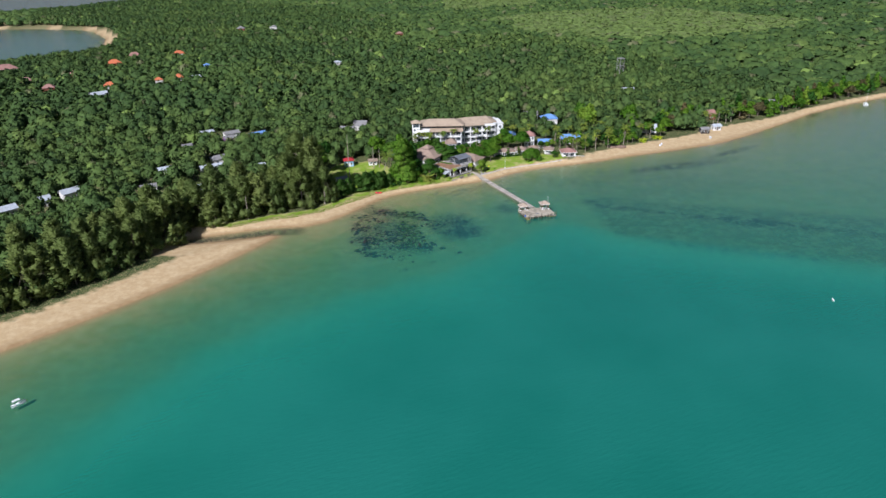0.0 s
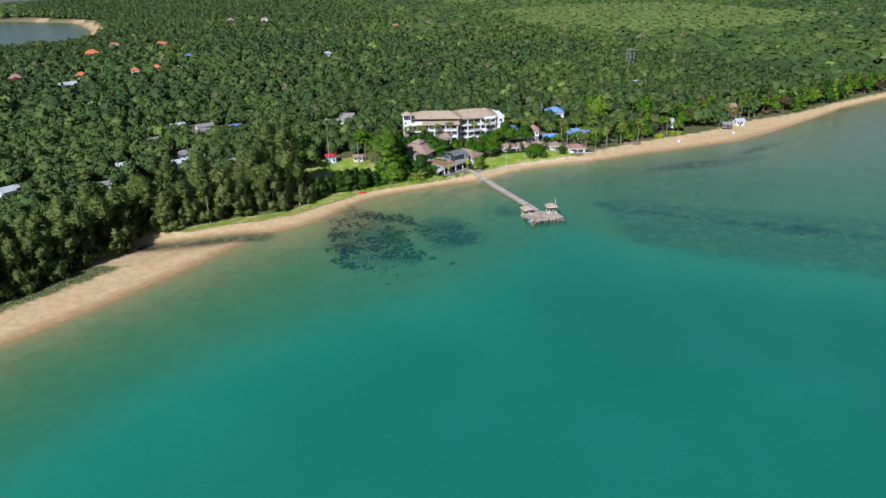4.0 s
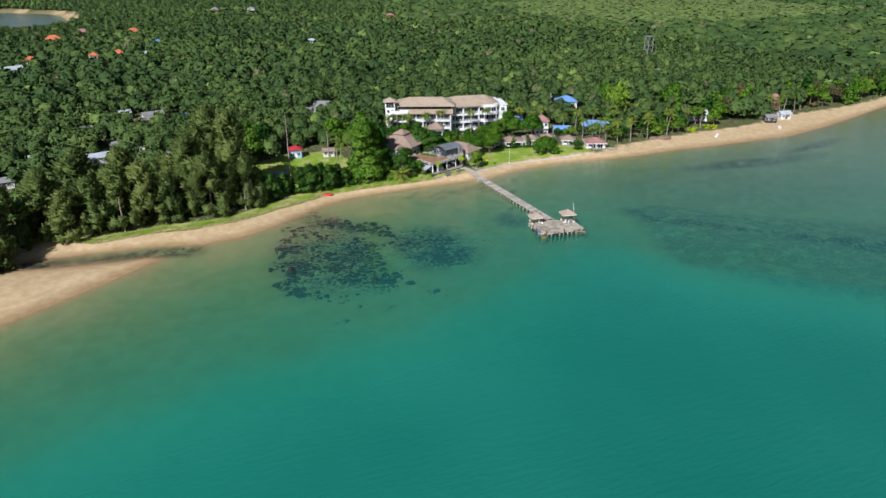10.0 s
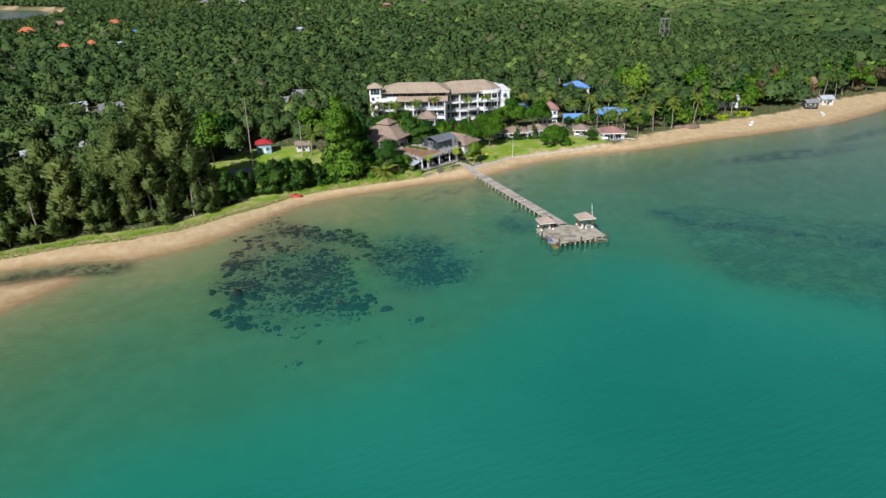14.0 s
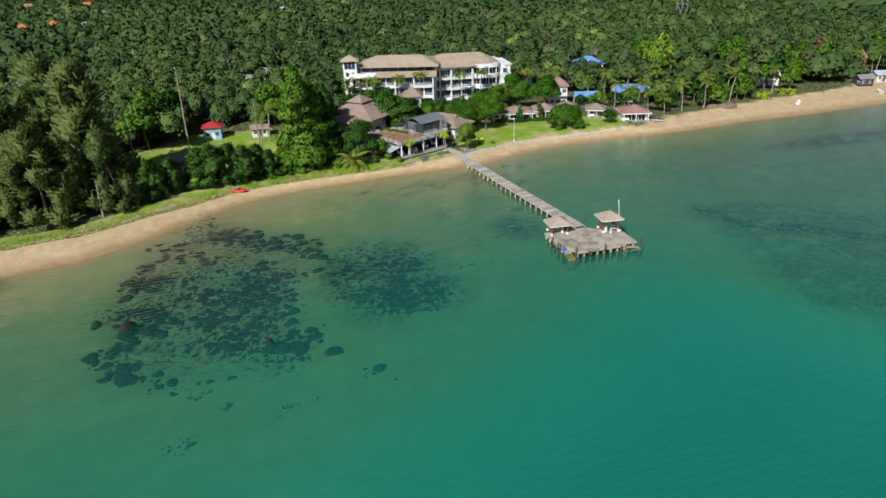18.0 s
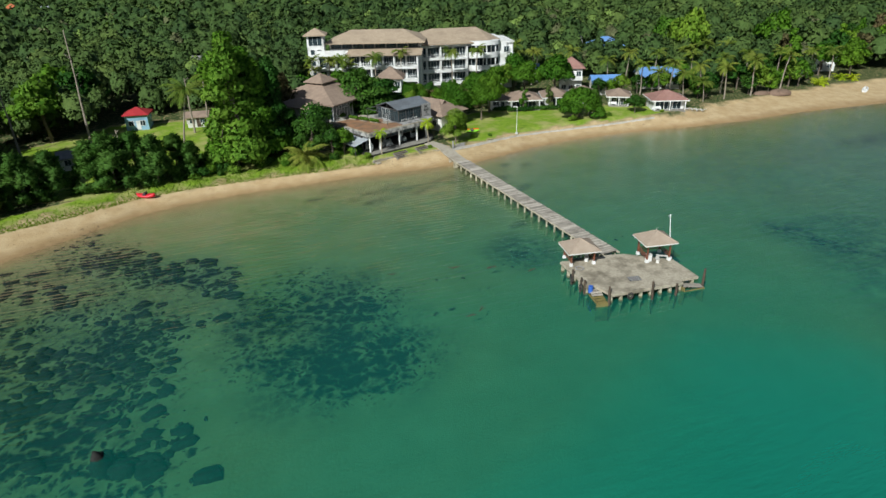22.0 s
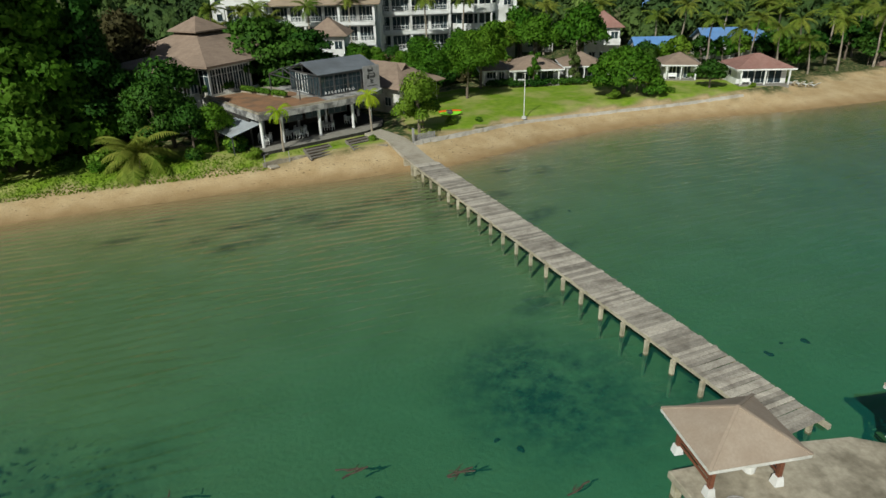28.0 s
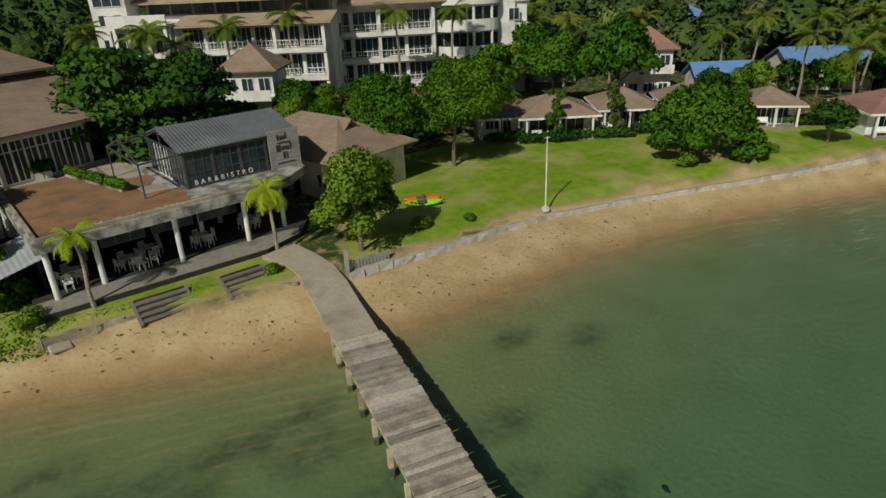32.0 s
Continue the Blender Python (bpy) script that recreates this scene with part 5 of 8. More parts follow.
for name, p0, p1 in (("post", (0, 0, 0), (0, 0, E - 0.3)), ("post", (0, D, 0), (0, D, E - 0.3)), ("rafter", (0, 0, E - 0.3), (0, D / 2, E + R - 0.35)), ("rafter", (0, D, E - 0.3), (0, D / 2, E + R - 0.35)),
                     ("tie", (0, 0, E - 0.3), (0, D, E - 0.3)), ("king_post", (0, D / 2, E - 0.3), (0, D / 2, E + R - 0.35)),
                     ("purlin", (0, 0, E - 0.3), (2.3, 0, E - 0.2)), ("purlin", (0, D, E - 0.3), (2.3, D, E - 0.2)), ("purlin", (0, D / 2, E + R - 0.35), (2.3, D / 2, E + R - 0.25))):
    bm = bmesh.new()
    square_bar(bm, p0, p1, 0.09)
    part(name, bm, "frame_dark", perg)



# ---- hotel ----
def facade(o, u0, u1, v, floors, bays, depth, wallmat="white", storey=3.25, rail=True):
    """A balconied front: slabs, piers, recessed glazing and railings, bay by bay. floors: z of each floor."""
    bw = (u1 - u0) / bays
    for z in floors:
        part("floor_slab", boxes((u0 - 0.15, u1 + 0.15, v - 1.5, v + 0.4, z - 0.55, z)), wallmat, o, "white balcony slab")
        for k in range(bays):
            a = u0 + bw * k
            window(o, round(bw - 0.4, 3), 2.45, pose(a + 0.2, v + 0.1, z + 0.02), frame_mat="white", bars=3, name="window")
            if rail:
                bm = bmesh.new()
                box(bm, a + 0.15, a + bw - 0.15, v - 1.46, v - 1.40, z + 0.9, z + 0.98)
                box(bm, a + 0.15, a + bw - 0.15, v - 1.46, v - 1.40, z + 0.45, z + 0.50)
                for j in range(7):
                    xx = a + 0.15 + (bw - 0.3) * j / 6
                    box(bm, xx - 0.03, xx + 0.03, v - 1.45, v - 1.41, z, z + 0.9)
                part("railing", bm, "white", o, "white balcony railing")
        for k in range(bays + 1):
            a = u0 + bw * k
            part("pier", boxes((a - 0.2, a + 0.2, v - 0.2 if k % 2 else v - 1.35, v + 0.35, z, z + storey - 0.55)), wallmat, o)


def curved_bay(o, cx, v, r, floors, storey=3.25, n=14):
    """A bowed stack of balconies."""
    for z in floors:
        pts = [(cx + r * math.cos(math.pi + math.pi * k / n), v + 0.62 * r * math.sin(math.pi + math.pi * k / n)) for k in range(n + 1)]
        bm = bmesh.new()
        prism(bm, pts + [(cx + r, v + 0.5), (cx - r, v + 0.5)], z - 0.5, z)
        part("floor_slab", bm, "white", o, "white bowed balcony slab")
        bm = bmesh.new()
        inner = [(cx + (x_ - cx) * (1 - 0.1 / r), v + (y_ - v) * (1 - 0.16 / r)) for x_, y_ in pts]
        for i in range(n):
            a, b, c, d = pts[i], pts[i + 1], inner[i + 1], inner[i]
            for p0, p1 in ((a, b), (c, d)):
                bm.faces.new([bm.verts.new(q) for q in ((*p0, z), (*p1, z), (*p1, z + 0.97), (*p0, z + 0.97))])
            bm.faces.new([bm.verts.new((*q, z + 0.97)) for q in (a, b, c, d)])
        bmesh.ops.remove_doubles(bm, verts=bm.verts, dist=0.001)
        part("parapet", bm, "white", o, "white bowed balcony parapet")
        for k in range(4):
            w = 2 * r / 4
            window(o, round(w - 0.12, 3), 2.5, pose(cx - r + w * k + 0.06, v - 0.12, z), frame_mat="white", bars=1)
        for a in (-0.55, 0.1, 0.7):
            part("column", boxes((cx + a * r - 0.14, cx + a * r + 0.14, v - 0.62 * r * math.sqrt(1 - a * a) + 0.1, v - 0.62 * r * math.sqrt(1 - a * a) + 0.38, z, z + storey - 0.5)), "white", o)


hotel = thing("hotel", pose(28, 61, 0, 0, 0, -15), "white terraced hotel with balconies and tan hipped roofs", "hotel")
part("wall", boxes((-12, 13.5, -7.2, 8, 1.5, 15.4)), "white", hotel)
facade(hotel, -12, 2.2, -7.4, (5.3, 8.6, 11.9), 4, 8)
curved_bay(hotel, 6.9, -7.3, 4.3, (5.3, 8.6, 11.9))
part("end_bay", boxes((11.3, 15.2, -6.5, 2.0, 2.0, 11.2), (11.3, 15.6, -7.0, 2.4, 11.2, 12.1)), "white", hotel, "white stair bay at the end")
for z in (5.9, 8.9, 12.3):
    window(hotel, 1.5, 1.6, pose(12.6, -7.02 if z < 11 else -7.23, z), bars=1)
bm = bmesh.new()
e = [bm.verts.new(p) for p in ((-13.2, -9.4, 15.5), (8.6, -9.4, 15.5), (12.2, -5.0, 15.5), (12.2, 9.0, 15.5), (-13.2, 9.0, 15.5))]
lo = [bm.verts.new((v.co.x, v.co.y, 15.2)) for v in e]
a, b = bm.verts.new((-6.4, 0, 18.4)), bm.verts.new((6.4, 0, 18.4))
for f in ((e[0], e[1], b, a), (e[1], e[2], b), (e[2], e[3], b), (e[3], e[4], a, b), (e[4], e[0], a)):
    bm.faces.new(f)
for k in range(5):
    bm.faces.new((lo[k], lo[(k + 1) % 5], e[(k + 1) % 5], e[k]))
bm.faces.new(lo[::-1])
part("roof", bm, "paleshingle", hotel, "tan hipped shingle roof")
bm = bmesh.new()
pts = [(6.9 + 4.5 * math.cos(math.pi + math.pi * k / 14), -7.3 + 2.8 * math.sin(math.pi + math.pi * k / 14)) for k in range(15)]
prism(bm, pts + [(11.4, -6.8), (2.4, -6.8)], 14.7, 15.75)
part("bay_parapet", bm, "white", hotel, "white bowed roof parapet")
part("flat_roof", boxes((9.0, 15.6, -7.0, 6.0, 14.7, 15.15), (11.4, 15.3, -6.6, 5.8, 12.0, 14.7)), "white", hotel)

wing = thing("hotel_wing", pose(4.2, 59.2, 0, 0, 0, -27), "long white hotel wing with stepped tan roofs", "hotel")
part("wall", boxes((-11.5, 12.5, -0.2, 11, 1.5, 16.6)), "white", wing)
part("clerestory", boxes((-11.3, 12.3, -0.45, -0.2, 14.9, 16.6)), "slate", wing, "dark upper window band")
for k in range(8):
    window(wing, 2.6, 1.4, pose(-11.0 + 2.9 * k, -0.47, 15.1), frame_mat="frame_dark", bars=2)
part("front_wall", boxes((-11.5, 12.5, -3.0, -0.45, 1.5, 14.0)), "white", wing)
for z in (4.6, 7.9, 11.2):
    for k in range(3):
        window(wing, 1.6, 1.7, pose(12.52, 1.0 + 3.2 * k, z + 0.4, 0, 0, 90), bars=1)
facade(wing, -6.2, 11.8, -3.2, (4.4, 7.7, 11.0), 6, 6)
bm = bmesh.new()
hip_roof(bm, 13.2, 7.4, 16.7, 2.5, 0.3, 7.0)
part("roof", bm, "paleshingle", wing, "tan hipped roof with a pale patched sheet", m=pose(0.5, 5.2, 0))
bm = bmesh.new()
vs = [bm.verts.new(p) for p in ((-6.4, -5.0, 13.95), (13.0, -5.0, 13.95), (13.0, -0.46, 15.0), (-6.4, -0.46, 15.0), (-6.4, -5.0, 13.75), (13.0, -5.0, 13.75), (13.0, -0.46, 14.8), (-6.4, -0.46, 14.8))]
for f in ((0, 1, 2, 3), (7, 6, 5, 4), (0, 4, 5, 1), (1, 5, 6, 2), (2, 6, 7, 3), (3, 7, 4, 0)):
    bm.faces.new([vs[k] for k in f])
part("lower_roof", bm, "paleshingle", wing, "tan lean-to roof over the balconies")
part("pavilion_room", boxes((-13.8, -6.6, -5.8, -0.5, 14.0, 14.3), (-13.9, -6.5, -5.95, -5.75, 14.0, 15.4), (-13.9, -13.7, -5.75, -0.4, 14.0, 15.4)), "white", wing, "white corner terrace with a plain parapet")
for z in (4.4, 7.7, 11.0):
    part("floor_slab", boxes((-14.0, -6.4, -6.4, -0.5, z - 0.5, z + 0.02)), "white", wing)
    for k in range(4):
        part("column", boxes((-13.8 + 2.3 * k, -13.4 + 2.3 * k, -6.2, -5.8, z, z + 2.8)), "white", wing)
    for k in range(3):
        window(wing, 2.1, 2.4, pose(-13.4 + 2.3 * k, -5.0, z + 0.03), bars=1)
part("room_wall", boxes((-13.6, -6.6, -4.8, -0.5, 1.5, 14.0)), "white", wing)

tower = thing("stair_tower", pose(-9.6, 64.0, 0, 0, 0, -20), "square white tower with a tan pyramid roof", "tower")
part("wall", boxes((-2.1, 2.1, -2.1, 2.1, 2, 18.9)), "white", tower)
bm = bmesh.new()
hip_roof(bm, 2.9, 2.9, 19.0, 1.6, 0.18, 0.0)
part("roof", bm, "paleshingle", tower)
window(tower, 3.4, 2.3, pose(-1.7, -2.13, 16.4), bars=2)
for z in (8.6, 11.4, 14.2):
    for x in (-1.4, 0.3):
        window(tower, 1.1, 1.3, pose(x, -2.13, z), bars=0)
window(tower, 3.4, 2.3, pose(-2.13, 1.7, 16.4, 0, 0, -90), bars=2)


def white_block(x, y, turn, w, d, h, roofmat, label):
    """A two-storey white house with a balcony."""
    o = house("white_house", x, y, turn, w, d, h, 2.5, "white", roofmat, "hip", 0.7, label, windows=3)
    for k in range(3):
        window(o, 1.3, 1.6, pose(-w / 2 + w * (k + 0.5) / 3 - 0.65, -d / 2 - 0.012, h - 2.4), bars=1)
    part("balcony", boxes((-w / 2, w / 2, -d / 2 - 1.4, -d / 2 - 0.02, h - 3.0, h - 2.75), (-w / 2, w / 2, -d / 2 - 1.4, -d / 2 - 1.3, h - 2.75, h - 1.9)), "white", o)
    return o


white_block(53.0, 40, -30, 5.6, 5.4, 6.4, "redshingle", "two-storey white villa with a brown roof among palms")
white_block(3.4, 44.5, -25, 5.4, 5.4, 7.6, "shingle", "two-storey white annexe with a brown hipped roof and wall air conditioners")
annexe_units = bpy.data.objects["white_house.001"]
for k in range(4):
    part("air_conditioner", boxes((-0.4, 0.4, -0.3, 0.0, 0, 0.55)), "greywhite", annexe_units, "white outdoor cooling unit", m=pose(0.4 + 1.1 * (k % 2), -2.73, 1.2 + 1.9 * (k // 2)))
villa = house("reception_house", 6.0, 25.9, -63, 12.4, 7.6, 3.5, 2.4, "greywhite", "shingle", "hip", 0.9, "low house with a broad brown gabled roof beside the bar", windows=3)
bm = bmesh.new()
gable_roof(bm, 1.2, 1.5, 4.5, 1.4)
part("front_gable", bm, "shingle", villa, "small brown gable at the ridge end", m=pose(2.9, 0, 0))

# ---- other roofs among the trees ----
for k, (x, y, turn, w, d, h, rise, wallm, roofm, kd, lab) in enumerate([
    (87.5, 71, -25, 10, 8, 5.4, 2.4, "greywhite", "bluemetal", "hip", "house with a bright blue hipped sheet roof among palms"),
    (77.5, 33.5, -25, 11, 7, 3.3, 2.0, "greywhite", "bluemetal", "gable", "long house with a faded blue metal roof"),
    (59.5, 33.5, -25, 7, 5, 3.0, 1.8, "greywhite", "bluemetal", "gable", "house with a blue metal roof behind the bungalows"),
    (49, 56, -25, 6, 5, 3.4, 1.4, "greywhite", "bluemetal", "gable", "small house with a blue metal roof"),
    (84, 88, -25, 9, 7, 4.0, 2.0, "greywhite", "slate", "gable", "grey-roofed house behind the palms"),
    (135, 30, -30, 9, 6, 3.2, 1.8, "white", "palemetal", "gable", "white-roofed beach house behind palms"),
    (188, 38, -20, 16, 7, 3.4, 2.4, "redwood", "redshingle", "gable", "long house with a dull red roof near the beach"),
    (190, 116, -20, 9, 6, 4.5, 1.6, "white", "palemetal", "gable", "pale-roofed house in the woods"),
    (255, 40, -20, 14, 9, 3.4, 2.0, "white", "slate", "hip", "white house with a grey roof by the shore"),
    (164, 12, -20, 5, 4, 2.6, 1.2, "interior", "slate", "gable", "dark beach shack under the trees"),
    (176, 14, -20, 5, 4, 2.6, 1.2, "greywhite", "palemetal", "gable", "small pale beach shack"),
    (-54.5, 54.0, -12, 4.8, 4.4, 3.4, 1.3, "lightblue", "redroof", "hip", "light blue hut with a bright red roof"),
    (-42, 50, -12, 4.4, 3.6, 2.3, 1.0, "greywhite", "shingle", "gable", "small white hut with a reddish brown roof"),
    (-50, 110, -30, 9, 7, 3.0, 2.6, "greywhite", "slate", "gable", "grey gabled house among the trees"),
    (-37, 112, -30, 8, 7, 3.2, 2.6, "greywhite", "slate", "gable", "grey gabled house with a dark roof"),
    (-25, 121, -30, 8, 7, 3.2, 2.6, "greywhite", "slate", "gable", "grey gabled house beside its twin"),
    (-66, 30, 5, 5, 4, 2.4, 1.0, "greywhite", "slate", "gable", "small grey cottage behind the casuarinas"),
    (-78, 26, 5, 6, 4, 2.3, 0.9, "lightblue", "palemetal", "gable", "low blue shed beside the trees"),
    (-118, 153, 10, 8, 6, 3.0, 1.2, "greywhite", "palemetal", "gable", "low house with a pale sheet roof"),
    (-104, 144, 10, 9, 6, 3.0, 1.3, "greywhite", "slate", "gable", "low house with a grey sheet roof"),
    (-89, 134, 15, 9, 5, 2.8, 1.2, "greywhite", "bluemetal", "gable", "low house with a blue sheet roof in a clearing"),
    (-107, 132, 10, 6, 5, 3.2, 1.3, "purple", "slate", "gable", "small purple house among trees"),
    (-132, 127, 10, 5, 5, 2.8, 1.2, "greywhite", "slate", "gable", "small grey-roofed house under the trees"),
    (-116, 92, 10, 12, 7, 3.0, 1.6, "greywhite", "slate", "hip", "long house with a weathered grey roof"),
    (-103, 67, 8, 11, 6, 2.8, 1.4, "greywhite", "palemetal", "gable", "low house with a pale sheet roof behind the beach trees"),
    (-124, 78, 8, 11, 6, 2.8, 1.3, "greywhite", "palemetal", "gable", "low house with a bleached sheet roof"),
    (-146, 86, 8, 8, 5, 2.8, 1.2, "greywhite", "palemetal", "gable", "low house with a bleached roof"),
    (-84, 24, 8, 5, 4, 2.6, 1.0, "white", "palemetal", "gable", "small white hut between casuarinas"),
    (-130, 50, 0, 7, 5, 2.6, 1.2, "white", "palemetal", "gable", "white-walled hut under the trees"),
    (-156, 62, 5, 7, 5, 2.6, 1.2, "greywhite", "slate", "gable", "grey hut deep in the trees"),
    (-174, 6, 15, 5, 5, 4.5, 1.6, "pile", "slate", "gable", "dark timber hut at the back of the beach"),
    (-217, 55, 24, 10, 6, 3.2, 1.6, "greywhite", "palemetal", "gable", "long row house with a pale blue metal roof"),
    (-203, 62, 24, 8, 6, 3.2, 1.6, "greywhite", "palemetal", "gable", "long row house with a pale metal roof"),
    (-191, 69, 24, 8, 6, 3.2, 1.6, "greywhite", "palemetal", "gable", "row house with a pale metal roof"),
    (-172, 476, 0, 18, 12, 8, 5, "redwood", "orange", "hip", "distant house with an orange tiled roof"),
    (-152, 526, 0, 16, 10, 8, 5, "redwood", "redshingle", "hip", "distant house with a red-brown roof"),
    (-107, 514, 0, 16, 10, 8, 4, "greywhite", "orange", "hip", "distant house with an orange roof"),
    (-175, 344, 0, 12, 8, 8, 4, "greywhite", "orange", "hip", "distant house with an orange roof in the woods"),
    (-183, 310, 20, 16, 9, 7, 3, "greywhite", "palemetal", "gable", "distant long house with a pale turquoise roof"),
    (-119, 354, 0, 9, 8, 8, 4, "greywhite", "orange", "hip", "distant house with an orange roof"),
    (-136, 350, 0, 8, 7, 8, 3, "greywhite", "orange", "hip", "distant small orange-roofed house in the woods"),
    (-105, 352, 10, 12, 7, 7, 2, "greywhite", "palemetal", "gable", "distant pale-roofed house in the woods"),
    (-90, 394, 0, 7, 7, 11, 2, "lightblue", "bluemetal", "hip", "distant tall blue house in the woods"),
    (-222, 360, 0, 12, 9, 8, 4, "redwood", "redshingle", "hip", "distant dark red house in the woods"),
    (-244, 410, 0, 14, 9, 8, 4, "redwood", "redshingle", "hip", "distant dark red-roofed house in the woods"),
    (-205, 430, 0, 12, 8, 8, 4, "redwood", "redshingle", "hip", "distant reddish house in the woods"),
    (-270, 485, 15, 30, 16, 10, 6, "greywhite", "redshingle", "hip", "distant large house with a brown-red roof near the bay"),
    (-275, 440, 15, 22, 12, 9, 4, "white", "slate", "hip", "distant white building near the bay"),
    (34, 690, -20, 12, 9, 14, 3, "greywhite", "slate", "hip", "distant white building on the rise"),
    (-8, 712, -20, 14, 12, 13, 4, "redwood", "slate", "hip", "distant brown building on the rise"),
    (160, 520, 0, 10, 8, 11, 3, "redwood", "redshingle", "hip", "distant red-brown house in the woods"),
    (26, 345, 0, 9, 8, 10, 2, "greywhite", "palemetal", "hip", "pale house deep in the woods"),
]):
    if y > 300:
        w, d, h, rise = w * 0.75, d * 0.75, h * 0.8, rise * 0.7
    house("house", x, y, turn, w, d, h, rise, wallm, roofm, kd, 0.5, lab, "scattered houses", windows=3 if w > 7 else 2)

mast = thing("frame_tower", pose(225, 168, ground_z(225, 168)), "grey steel frame tower above the trees", "tower")
bm = bmesh.new()
for sx in (-1, 1):
    for sy in (-1, 1):
        square_bar(bm, (2.2 * sx, 2.2 * sy, 0), (2.0 * sx, 2.0 * sy, 18), 0.3)
for z in (6, 12, 17.8):
    for sx in (-1, 1):
        square_bar(bm, (2.1 * sx, -2.1, z), (2.1 * sx, 2.1, z), 0.25)
        square_bar(bm, (-2.1, 2.1 * sx, z), (2.1, 2.1 * sx, z), 0.25)
        square_bar(bm, (2.1 * sx, -2.1, z - 5), (2.1 * sx, 2.1, z), 0.2)
part("lattice", bm, "slate", mast)
part("platform", boxes((-2.6, 2.6, -2.6, 2.6, 18, 18.4)), "slate", mast)


# ---- plants ----
def leaf_quads(r, centres, normals, size, stretch=1.5, jitter=0.55):
    """Bent leaf sprays at the centres, facing roughly along the normals."""
    n = len(centres)
    nn = normals + r.normal(0, jitter, (n, 3))
    nn /= np.linalg.norm(nn, axis=1, keepdims=True) + 1e-9
    t = np.cross(nn, r.normal(0, 1, (n, 3)))
    t /= np.linalg.norm(t, axis=1, keepdims=True) + 1e-9
    b = np.cross(nn, t)
    s = (size * r.uniform(0.6, 1.3, n))[:, None]
    a, c = t * s * stretch / 2, b * s / 2
    drop = nn * s * 0.25
    v = np.stack([centres - a - drop, centres - c, centres + a - drop, centres + c], 1)
    soft = normals / (np.linalg.norm(normals, axis=1, keepdims=True) + 1e-9) + 0.45 * nn
    soft /= np.linalg.norm(soft, axis=1, keepdims=True) + 1e-9
    return v.reshape(-1, 3), np.repeat(soft, 4, 0)


def lobes_cloud(r, lobes, n, size, fill=0.25, flat=0.0, stretch=1.5, jitter=0.75):
    """Leaf sprays over a set of lobes (x, y, z, rx, rz), each bulging on its upper side."""
    w = np.array([l[3] ** 2 for l in lobes])
    pick = r.choice(len(lobes), n, p=w / w.sum())
    l = np.array(lobes)[pick]
    d = r.normal(0, 1, (n, 3))
    d[:, 2] = np.abs(d[:, 2]) * 1.1 - 0.35
    d /= np.linalg.norm(d, axis=1, keepdims=True)
    rad = np.where(r.uniform(0, 1, n) < fill, r.uniform(0.4, 0.9, n), r.uniform(0.76, 1.13, n))
    c = l[:, :3] + d * rad[:, None] * np.stack([l[:, 3], l[:, 3], l[:, 4]], 1)
    nn = d.copy()
    nn[:, 2] += flat
    return leaf_quads(r, c, nn, size, stretch, jitter)


def trunk_mesh(name, r, h, r0, r1, limbs, lean=0.0, mat="bark"):
    bm = bmesh.new()
    pts = [Vector((lean * (k / 4) ** 1.5 + r.uniform(-0.1, 0.1) * r0 * 3, r.uniform(-0.1, 0.1) * r0 * 3, h * k / 4 - (0.8 if k == 0 else 0))) for k in range(5)]
    for k in range(4):
        a, b = r0 + (r1 - r0) * k / 4, r0 + (r1 - r0) * (k + 1) / 4
        bar(bm, pts[k], pts[k + 1], a, b, 7)
    for x, y, z in limbs:
        k = r.uniform(0.45, 0.95)
        s = pts[0].lerp(pts[4], k)
        bar(bm, s, (x, y, z), r1 * 0.8, r1 * 0.25, 5)
    me = finish(bm, name)
    me.materials.append(M[mat])
    return me


